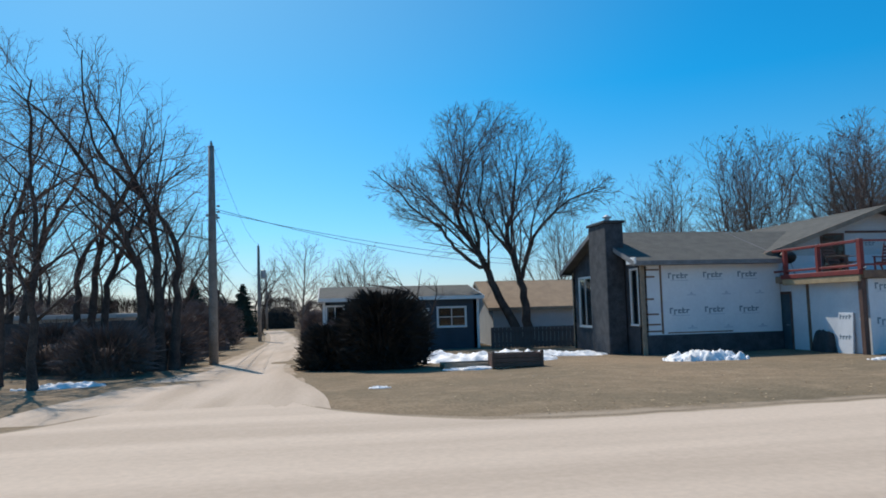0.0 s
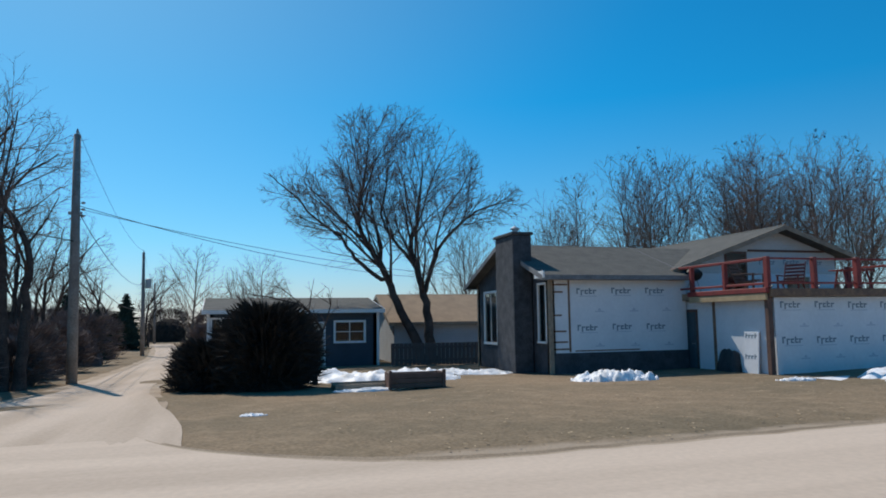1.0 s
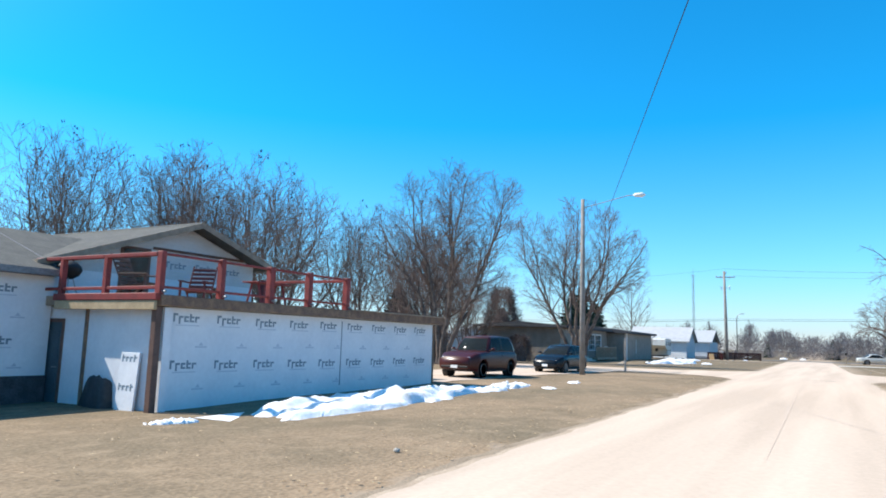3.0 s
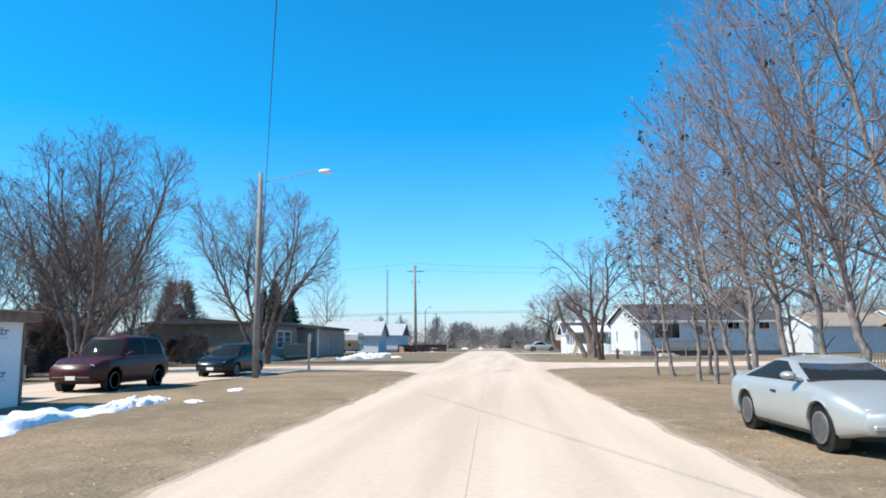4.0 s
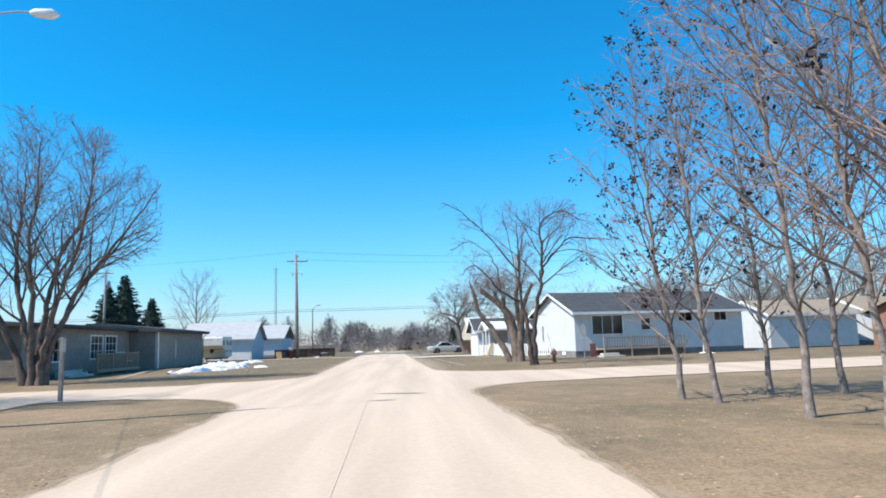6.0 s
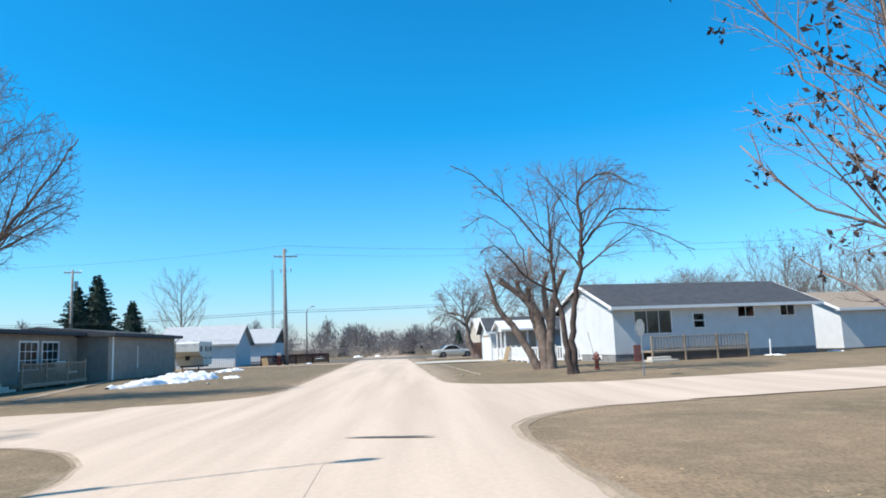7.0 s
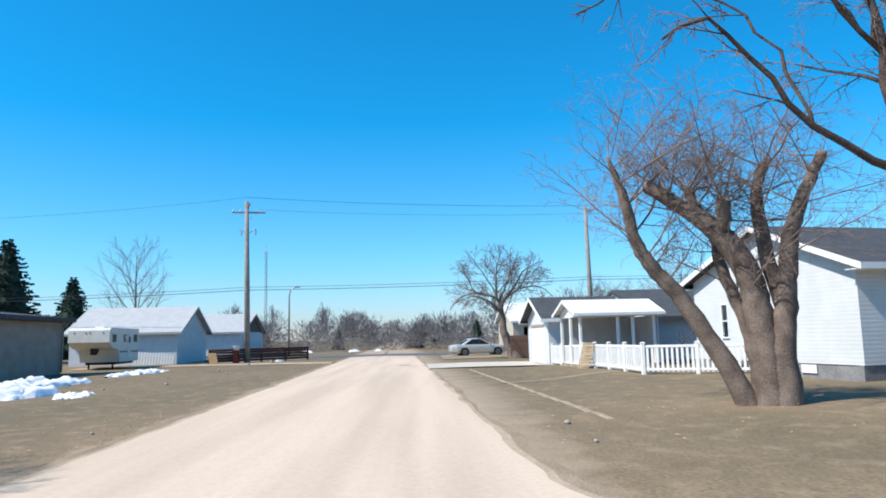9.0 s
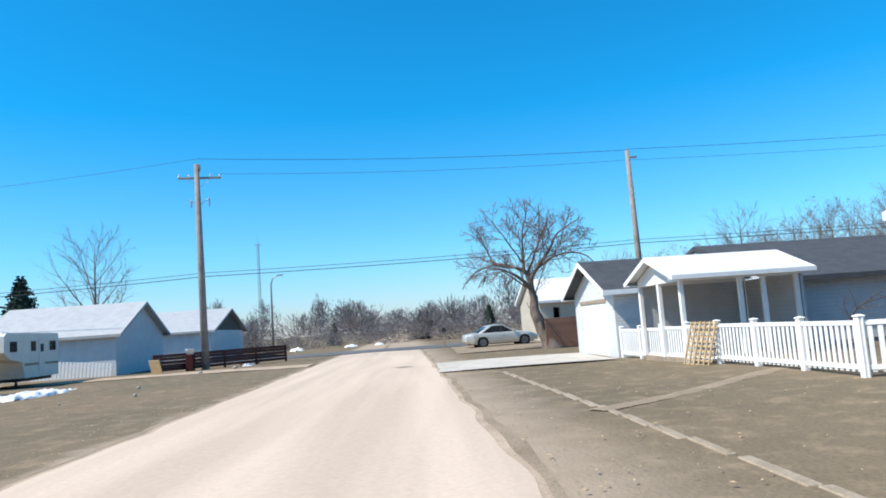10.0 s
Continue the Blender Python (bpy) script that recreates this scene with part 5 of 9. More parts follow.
# Small grey shed and a red fence beyond the parked sedan.
hut = thing("grey_hut", pose(122.4, -1.2, 0, 0, 0, 190), "small pale grey hut with a ribbed roof", "shed")
clad_box(hut, 4.5, 6, 0, 2.9, M_TSIDING, 0, {"right": [(1.0, 1.5, 1.2, 2.3)]})
for y in (0.0, 5.8):
    part("gable", gable_end(Geo(), 1, y, 0.2, 0, 4.5, 2.9, 4.4), M_TSIDING, hut)
gable_roof(hut, 1, 0, 6, 0, 4.5, 2.9, 4.4, M_METALROOF, M_WHITE, over=0.3, side=0.3, label="ribbed metal roof")
redfence = thing("red_board_fence", pose(104.2, 0.1, 0, 0, 0, -80), "rust-red board fence behind the garage", "fence")
plank = mesh_of("plank", Geo().cbox(0, -0.012, 0.03, 0.135, 0.012, 1.55, 0.005), M_BRICK)
for i in range(20):
    ob = new("plank", plank)
    ob.parent = redfence
    ob.matrix_basis = pose(i * 0.14, 0, 0)
for z in (0.3, 1.3):
    part("rail", Geo().cbox(0, 0.013, z, 2.8, 0.06, z + 0.09, 0.005), M_BRICK, redfence)

# ---- houses north of the street ----
low_h = thing("brown_bungalow", pose(66.0, 27.6, 0, 0, 0, 2), "low taupe bungalow with white many-paned windows and wooden porch rail", "house")
lo = {"front": [(3.1, 5.1, 0.95, 2.35), (9.15, 11.25, 1.0, 2.6), (11.75, 13.85, 1.0, 2.6)]}
lsd = clad_box(low_h, 16.5, 8.0, 0, 3.0, M_DSIDING, 0.2, lo)
window(low_h, lsd["front"], 3.15, 5.05, 1.0, 2.3, 3, 2, M_WHITE, 0.1)
window(low_h, lsd["front"], 9.2, 11.2, 1.05, 2.55, 3, 3, M_WHITE, 0.1)
window(low_h, lsd["front"], 11.8, 13.8, 1.05, 2.55, 3, 3, M_WHITE, 0.1)
part("roof_slab", Geo().cbox(-0.5, -0.7, 3.0, 16.3, 8.5, 3.22, 0.02), M_DARKSHINGLE, low_h, "nearly flat dark roof")
part("roof_rise", Geo().prism([(-0.4, 3.22), (8.4, 3.22), (4.1, 3.55)], 0, 0.0, 16.2), M_DARKSHINGLE, low_h)
chair = thing("porch_bench", pose(78.2, 26.75, 0.32, 0, 0, 2), "cream cushioned bench on the bungalow's porch", "bench")
part("seat", Geo().cbox(-0.8, -0.3, 0.35, 0.8, 0.3, 0.52, 0.05), M_CAMPER, chair)
part("backrest", Geo().cbox(-0.8, 0.25, 0.5, 0.8, 0.4, 1.1, 0.05), M_CAMPER, chair)
for sx in (-0.7, 0.7):
    for sy in (-0.22, 0.22):
        part("leg", Geo().cbox(sx - 0.04, sy - 0.04, 0.0, sx + 0.04, sy + 0.04, 0.36, 0.006), M_GREYWOOD, chair)
part("porch_floor", Geo().cbox(6.2, -1.7, 0.12, 14.0, -0.02, 0.32, 0.01), M_GREYWOOD, low_h)
for x in (6.3, 8.9, 11.5, 13.9):
    part("porch_post", Geo().cbox(x - 0.06, -1.64, 0.0, x + 0.06, -1.52, 1.5, 0.01), M_GREYWOOD, low_h)
for i in range(40):
    part("porch_baluster", Geo().cbox(6.4 + i * 0.19, -1.6, 0.3, 6.45 + i * 0.19, -1.55, 1.3, 0.004), M_GREYWOOD, low_h)
part("porch_rail", Geo().cbox(6.3, -1.62, 1.3, 13.9, -1.52, 1.37, 0.006), M_GREYWOOD, low_h)
for k in range(3):
    part("porch_step", Geo().cbox(2.6 - 0.3 * k, -1.0 - 0.35 * k, 0, 5.6, -0.65 - 0.35 * k, 0.42 - 0.14 * k, 0.015), M_CONCRETE, low_h, "pale concrete step")
wing = thing("brown_wing", pose(82.6, 26.2, 0, 0, 0, 2), "long dark board-clad wing with a light downpipe", "house")
clad_box(wing, 14.6, 9.0, 0, 2.9, M_DSIDING)
part("trim_board", Geo().cbox(5.4, -0.03, 0.7, 5.58, -0.002, 2.3, 0.006), M_CAMPER, wing, "cream upright board")
part("roof_slab", Geo().cbox(-0.4, -0.6, 2.9, 15.0, 9.4, 3.15, 0.02), M_DARKSHINGLE, wing, "flat dark roof edge")
part("roof_rise", Geo().prism([(-0.5, 3.15), (9.3, 3.15), (4.4, 3.7)], 0, -0.3, 14.9), M_DARKSHINGLE, wing)
part("corner_board", Geo().cbox(0.6, -0.04, 0, 0.85, -0.002, 2.9, 0.006), M_WHITE, wing, "pale vertical trim board")
part("downpipe", Geo().tube([(14.5, -0.5, 2.95), (14.5, -0.1, 2.6), (14.5, -0.08, 0.1)], 0.045, 8), M_GREYWOOD, wing)

near_h = thing("grey_neighbour_house", pose(79.0, 38.5, -0.1, 0, 0, 2), "grey low-gabled house half hidden behind bare brush", "house")
nsd = clad_box(near_h, 12.0, 8.0, 0, 2.4, M_GSIDING, 0, {"front": [(8.4, 9.8, 1.0, 2.0)]})
window(near_h, nsd["front"], 8.45, 9.75, 1.05, 1.95, 2, 1, M_WHITE)
for x in (0.0, 11.8):
    part("gable", gable_end(Geo(), 0, x, 0.2, 0, 8.0, 2.4, 3.5), M_GSIDING, near_h)
gable_roof(near_h, 0, 0, 12.0, 0, 8.0, 2.4, 3.5, M_SHINGLE, M_WHITE, over=0.4, side=0.35, label="weathered grey shingles")
lg = thing("white_long_garage", pose(111.0, 24.9, -0.1, 0, 0, 2), "long pale grey garage with a grey ribbed roof", "garage")
clad_box(lg, 8.4, 8.0, 0, 2.6, M_PGSIDING)
for y in (0.0, 7.8):
    part("gable", gable_end(Geo(), 1, y, 0.2, 0, 8.4, 2.6, 4.55), M_PGSIDING, lg)
gable_roof(lg, 1, 0, 8.0, 0, 8.4, 2.6, 4.55, M_GREYROOF, M_GREYTRIM, over=0.35, side=0.4, label="pale grey ribbed metal roof")
panel = thing("white_picket_panel", pose(110.4, 29.6, -0.05, 0, 6, -88), "white picket fence panel leaning on the garage wall", "fence panel")
for i in range(22):
    part("picket", Geo().cbox(i * 0.21, -0.01, 0, i * 0.21 + 0.13, 0.01, 1.25, 0.004), M_VINYL, panel)
for z in (0.2, 1.0):
    part("rail", Geo().cbox(0, 0.011, z, 4.55, 0.05, z + 0.08, 0.004), M_VINYL, panel)
l2 = thing("pale_street_house", pose(128.2, 24.4, 0, 0, 0, 2), "pale single-storey house with a grey roof", "house")
l2s = clad_box(l2, 12.0, 9.5, 0, 2.6, M_PGSIDING, 0.2, {"left": [(3.0, 4.4, 1.1, 2.1)]})
window(l2, l2s["left"], 3.05, 4.35, 1.15, 2.05, 2, 1, M_WHITE)
for y in (0.0, 9.3):
    part("gable", gable_end(Geo(), 1, y, 0.2, 0, 12.0, 2.6, 4.5), M_BSIDING, l2)
gable_roof(l2, 1, 0, 9.5, 0, 12.0, 2.6, 4.5, M_GREYROOF, M_GREYTRIM, over=0.4, side=0.4, label="pale grey roof")


# ---- trees ----
def room_along(room, p, d, most):
    """How far one can go from p towards d and still be inside the crown, given as egg shapes of (centre, radii)."""
    far = 0.0
    while far < most:
        q = p + d * (far + 0.25)
        if not any(sum(((q[i] - c[i]) / r[i]) ** 2 for i in range(3)) < 1.0 for c, r in room):
            return far
        far += 0.25
    return most


def grow(rng, p, d, length, r, level, spec, out, room=None):
    """One branch and all that springs from it, as polylines with radii."""
    s = spec[level]
    n = s["segs"]
    pts, rad, ways = [p.copy()], [r], [d.copy()]
    tip = s.get("tip", 0.25)
    for i in range(n):
        jig = Vector((rng.gauss(0, 1), rng.gauss(0, 1), rng.gauss(0, 0.7))) * s["wob"]
        d = (d + jig + Vector((0, s.get("bend", 0.0), s["up"]))).normalized()
        p = p + d * (length / n)
        pts.append(p.copy())
        rad.append(r * (1 - (1 - tip) * ((i + 1) / n) ** s.get("waist", 1.0)))
        ways.append(d.copy())
    out.append((level, pts, rad))
    if level + 1 >= len(spec):
        return
    c = spec[level + 1]
    count = rng.randint(*c["n"])
    if room:
        count = max(2, round(count * min(1.0, length / c["full"])))
    spin = rng.uniform(0, 6.28)
    for k in range(count):
        f = c["from"] + (1 - c["from"]) * ((k + rng.uniform(0.2, 0.8)) / count)
        i = min(int(f * n), n - 1)
        base = pts[i].lerp(pts[i + 1], f * n - i)
        way = ways[i + 1]
        side = way.orthogonal().normalized()
        spin += 2.4 + rng.uniform(-0.5, 0.5)
        side.rotate(Matrix.Rotation(spin, 3, way))
        a = radians(rng.uniform(*c["angle"]))
        nd = (way * math.cos(a) + side * math.sin(a)).normalized()
        rr = rad[i] + (rad[i + 1] - rad[i]) * (f * n - i)
        nl = length * c["len"] * rng.uniform(0.7, 1.15) * (1 - c.get("taper", 0.45) * f)
        if room:
            nl = min(nl, max(room_along(room, base, nd, nl), 0.3 * nl))
        grow(rng, base, nd, nl, max(min(rr * c["thick"], rr * 0.95), c.get("min", 0.004)), level + 1, spec, out, room)


def branch_mesh(name, branches, m, sides):
    g = Geo()
    for level, pts, rad in branches:
        g.tube(pts, rad, sides[min(level, len(sides) - 1)], caps=False)
    return mesh_of(name, g, m, True)


def bare_tree(name, place, label, specs, stems, seed, bark, twig, trunk_levels=2, sides=(9, 6, 4, 3, 3), group="", leaves=None, category="tree"):
    """A leafless tree: stems of (direction, length, radius), each grown by the spec; parts trunk and crown."""
    rng = random.Random(seed)
    out = []
    for d, length, r in stems:
        jit = 0.12 if len(stems) > 1 else 0.0
        grow(rng, Vector((rng.uniform(-jit, jit), rng.uniform(-jit, jit), -0.15)), Vector(d).normalized(), length, r, 0, specs, out)
    ob = thing(name, place, label, category, group)
    flare_g = Geo()
    for d, length, r in stems[:1] if stems[0][2] > 0.12 else ():
        lean = Vector(d) / d[2]
        flare_g.tube([lean * -0.05 - Vector((0, 0, 0.15)), lean * 0.12, lean * 0.5], [r * 1.5, r * 1.2, r * 0.85], 9)
    out_trunk = [b for b in out if b[0] < trunk_levels]
    g = Geo()
    for level, pts, rad in out_trunk:
        g.tube(pts, rad, sides[min(level, len(sides) - 1)], caps=True)
    g.add(flare_g.v, flare_g.f)
    part("trunk", g, bark, ob, smooth=True)
    c = new("crown", branch_mesh("crown", [b for b in out if b[0] >= trunk_levels], twig, sides))
    c.parent = ob
    if leaves:
        g = Geo()
        ends = [b for b in out if b[0] == len(specs) - 1]
        for level, pts, rad in ends:
            if rng.random() < leaves[0]:
                c0 = pts[-1] if rng.random() < 0.6 else pts[len(pts) // 2]
                for _ in range(rng.randint(6, 11)):
                    q = c0 + Vector((rng.gauss(0, 1), rng.gauss(0, 1), rng.gauss(0, 1))) * leaves[1] * 0.6
                    a, b2 = Vector((rng.gauss(0, 1), rng.gauss(0, 1), rng.gauss(0, 1))).normalized() * leaves[1], Vector((rng.gauss(0, 1), rng.gauss(0, 1), rng.gauss(0, 1))).normalized() * leaves[1] * 0.6
                    g.add([q - a * 0.5, q + b2 * 0.5, q + a * 0.5, q - b2 * 0.5], [(0, 1, 2, 3)])
        part("withered_foliage", g, M_LEAF, ob, "dark withered leaf clusters")
    return ob


# Trees with given main limbs, whose finer branches fill the room of the crown.
def smooth_line(points, step):
    """A smooth line through a few points, in steps of about the given length."""
    pts = [Vector(p) for p in points]
    out, n = [], len(pts) - 1
    for i in range(n):
        a, p, q, b = pts[max(i - 1, 0)], pts[i], pts[i + 1], pts[min(i + 2, n)]
        m0, m1 = (q - a) * 0.5, (b - p) * 0.5
        k = max(1, round((q - p).length / step))
        for j in range(k):
            t = j / k
            out.append(p * (2 * t ** 3 - 3 * t ** 2 + 1) + m0 * (t ** 3 - 2 * t ** 2 + t) + q * (3 * t ** 2 - 2 * t ** 3) + m1 * (t ** 3 - t ** 2))
    return out + [pts[-1]]


def limb_tree(name, place, label, limbs, room, seed, bark, twig, widest, specs, per=2.4, side_len=0.5, angle=(22, 50), start=0.3, group="", leaves=None, tip=0.02, wood=2, category="tree", fork=0.72):
    """A leafless tree: limbs are lines of a few points, those from below the ground being trunks; specs are the finer branchings from the limbs' side branches on."""
    rng = random.Random(seed)
    out, finer, at = [], [], []
    for limb in limbs:
        line = smooth_line(limb, 0.4)
        ground_up = limb[0][2] < 0
        first = widest
        if not ground_up:
            near = min(at, key=lambda q: (q[0] - line[0]).length)
            first, line[0] = near[1] * fork, near[0]
        n = len(line) - 1
        line = [p + Vector((rng.gauss(0, 1), rng.gauss(0, 1), 0)) * 0.035 * min(i, 3) / 3 for i, p in enumerate(line)]
        rad = [max(tip, first + (tip - first) * (i / n) ** 0.8) * (1 + (0.5 * max(0, 1 - i / 2.5) if ground_up else 0)) for i in range(n + 1)]
        at += list(zip(line, rad))
        out.append((0, line, rad))
        total = 0.4 * n
        count = max(4, int(per * total * (1 - start)))
        spin = rng.uniform(0, 6.28)
        for k in range(count):
            f = start + (1 - start) * (k + rng.uniform(0.1, 0.9)) / count
            i = min(int(f * n), n - 1)
            way = (line[i + 1] - line[i]).normalized()
            side = way.orthogonal().normalized()
            spin += 2.4 + rng.uniform(-0.6, 0.6)
            side.rotate(Matrix.Rotation(spin, 3, way))
            a = radians(rng.uniform(*angle))
            d = (way * math.cos(a) + side * math.sin(a)).normalized()
            length = total * side_len * rng.uniform(0.7, 1.2) * (1 - 0.45 * f)
            length = max(min(length, room_along(room, line[i], d, length)), 0.6)
            grow(rng, line[i], d, length, max(min(rad[i] * 0.5, 0.012 + 0.016 * length), 0.012), 0, specs, finer, room)
    out += [(level + 1, pts, rad) for level, pts, rad in finer]
    ob = thing(name, place, label, category, group)
    g, c = Geo(), Geo()
    for k, (level, pts, rad) in enumerate(out):
        if wood == 1 and level == 0 and k:
            part("limb", Geo().tube(pts, rad, 6, caps=True), bark, ob, smooth=True)
        elif level < wood:
            g.tube(pts, rad, 10 if rad[0] > 0.1 else 6 if rad[0] > 0.04 else 4, caps=True)
        else:
            c.tube(pts, rad, 4 if rad[0] > 0.02 else 3, caps=False)
    part("trunk", g, bark, ob, smooth=True)
    part("crown", c, twig, ob, smooth=True)
    if leaves:
        g = Geo()
        last = max(b[0] for b in out)
        for level, pts, rad in out:
            if level == last and pts[-1].z > leaves[2] and rng.random() < leaves[0]:
                for _ in range(rng.randint(5, 9)):
                    q = pts[-1] + Vector((rng.gauss(0, 1), rng.gauss(0, 1), rng.gauss(0, 1))) * leaves[1] * 0.55
                    a, b = (Vector((rng.gauss(0, 1), rng.gauss(0, 1), rng.gauss(0, 1))).normalized() * leaves[1] * f for f in (1.0, 0.6))
                    g.add([q - a * 0.5, q + b * 0.5, q + a * 0.5, q - b * 0.5], [(0, 1, 2, 3)])
        part("withered_foliage", g, M_LEAF, ob, "dark withered leaf clusters")
    return ob


def boughs(up, droop, counts, least, lengths=(0.62, 0.6, 0.6)):
    """Specs for side branches and three finer orders: their rise, the droop of the last, how many of each, and the least radii."""
    spec = [dict(segs=5, wob=0.09, up=up, tip=0.3)]
    for k, n in enumerate(counts):
        spec.append(dict(full=(1.9, 1.0, 0.55)[k], n=(n, n + 2), segs=(4, 3, 2)[k], wob=0.10 + 0.03 * k, up=up * 0.8 if k < len(counts) - 1 else -droop, len=lengths[k], angle=(20, 48 + 4 * k), thick=0.5, min=least[k], tip=0.4, taper=0.35, **{"from": 0.12}))
    return spec


# Spreading twin-trunked tree in the back yard, with a dome of fine twigs.
room = [((-1.7, 0, 8.1), (5.3, 4.6, 4.9)), ((-6.2, 0.3, 8.7), (2.1, 1.8, 1.5)), ((3.2, -0.4, 7.8), (2.3, 1.8, 1.4))]
limb_tree("yard_tree", pose(9.7, 35.1, -0.5, 0, 0, -15), "large bare spreading tree with forked dark trunks and fine twigs", [
    [(0.42, 0, -0.3), (0.35, 0, 0.96), (0.06, 0.1, 3.3), (-0.5, 0.3, 5.7), (-0.15, 0.6, 7.7), (0.06, 0.8, 10.2)],
    [(-0.15, 0, -0.3), (-0.35, 0, 0.96), (-1.42, -0.1, 3.3), (-2.03, -0.3, 4.9), (-3.1, -0.5, 6.8), (-2.8, -0.8, 8.7), (-2.6, -0.9, 10.8)],
    [(-1.83, -0.2, 3.9), (-3.3, 0.1, 5.15), (-4.1, 0.3, 6.3), (-5.5, 0.5, 7.3), (-6.3, 0.5, 8.3), (-7.7, 0.4, 9.5)],
    [(-2.03, -0.3, 4.9), (-2.3, 0.8, 6.7), (-3.6, 1.8, 9.0), (-4.0, 2.2, 11.0)],
    [(-0.3, 0.2, 4.7), (-1.34, -0.8, 5.9), (-1.9, -1.6, 7.1), (-1.5, -2.2, 9.3)],
    [(0.1, 0.1, 3.3), (0.84, -0.3, 5.5), (1.86, -0.6, 6.7), (3.05, -0.7, 7.5), (4.6, -0.6, 7.9)],
    [(0.3, 0.0, 4.1), (1.05, 0.8, 7.3), (1.86, 1.4, 8.5), (2.75, 1.8, 10.2)],
], room, 11, M_DARKBARK, M_TWIG, 0.30, boughs(0.03, 0.04, (7, 6, 3), (0.014, 0.009, 0.007)), 2.3, 0.50)

# Many-stemmed trees in the row behind the houses, fanning out from the ground.
row = [
    # x, y, scale, kind
    (27.5, 52, 1.0, 0), (32.0, 50, 1.12, 1), (36.5, 53, 1.2, 2), (41.5, 51, 1.25, 3), (46.5, 53, 1.3, 0), (51.5, 51, 1.32, 1), (57, 54, 1.3, 2),
    (41.0, 38.0, 0.95, 1), (58.0, 36.0, 0.95, 0), (55, 44, 1.0, 3), (66, 50, 1.2, 1), (77, 52, 1.3, 2), (90, 55, 1.1, 0),
    (23, 47, 0.8, 3), (20, 58, 0.9, 1),
]


def row_copy(src, x, y, s, turn, z=None):
    """A copy of a tree with its own place, turn and size."""
    c = copy_thing(src, pose(x, y, ground_z(x, y) - 0.05 if z is None else z, 0, 0, turn))
    c.scale = (s, s, s)
    return c


def fan_tree(place, seed, counts=(5, 3), per=1.7):
    """A tree of several stems that lean out from one foot under a broad rounded crown."""
    rng = random.Random(seed)
    limbs = [[(0, 0, -0.3), (0.05, 0.05, 0.6), (0.15, 0.1, 1.3)]]
    count = rng.randint(6, 8)
    for i in range(count):
        a, lean = 6.283 * i / count + rng.uniform(-0.35, 0.35), rng.uniform(1.2, 5.0)
        h = 11.6 - 0.62 * lean + rng.uniform(-0.8, 0.8)
        c, d = math.cos(a), math.sin(a)
        foot = rng.uniform(0.3, 1.2)
        limbs.append([(0.08 * c, 0.08 * d, foot), (lean * 0.28 * c, lean * 0.28 * d, foot + h * 0.27), (lean * 0.62 * c, lean * 0.62 * d, foot + h * 0.55), (lean * c, lean * d, h)])
    room = [((0, 0, 6.8), (6.6, 6.6, 6.4))]
    return limb_tree("bare_tree", place, "tall bare many-stemmed tree in the row behind the houses", limbs, room, seed, M_BARK, M_TWIG, 0.24, boughs(0.05, -0.02, counts, (0.014, 0.010), (0.62, 0.6)), per, 0.46, (18, 46), 0.25,
                     "bare trees behind the houses", (0.03, 0.15, 9.5))


rng = random.Random(5)
masters = {}
for x, y, s, k in row:
    size, turn = s * rng.uniform(0.93, 1.06), rng.uniform(0, 360)
    if k not in masters:
        masters[k] = fan_tree(pose(x, y, ground_z(x, y) - 0.05, 0, 0, turn), 60 + k, (5, 3), 1.8)
        masters[k].scale = (size, size, size)
    else:
        row_copy(masters[k], x, y, size, turn)

far_fan = fan_tree(pose(70, -36, -0.05, 0, 0, 200), 66, (4, 2), 1.7)
far_fan.scale = (0.8, 0.8, 0.8)

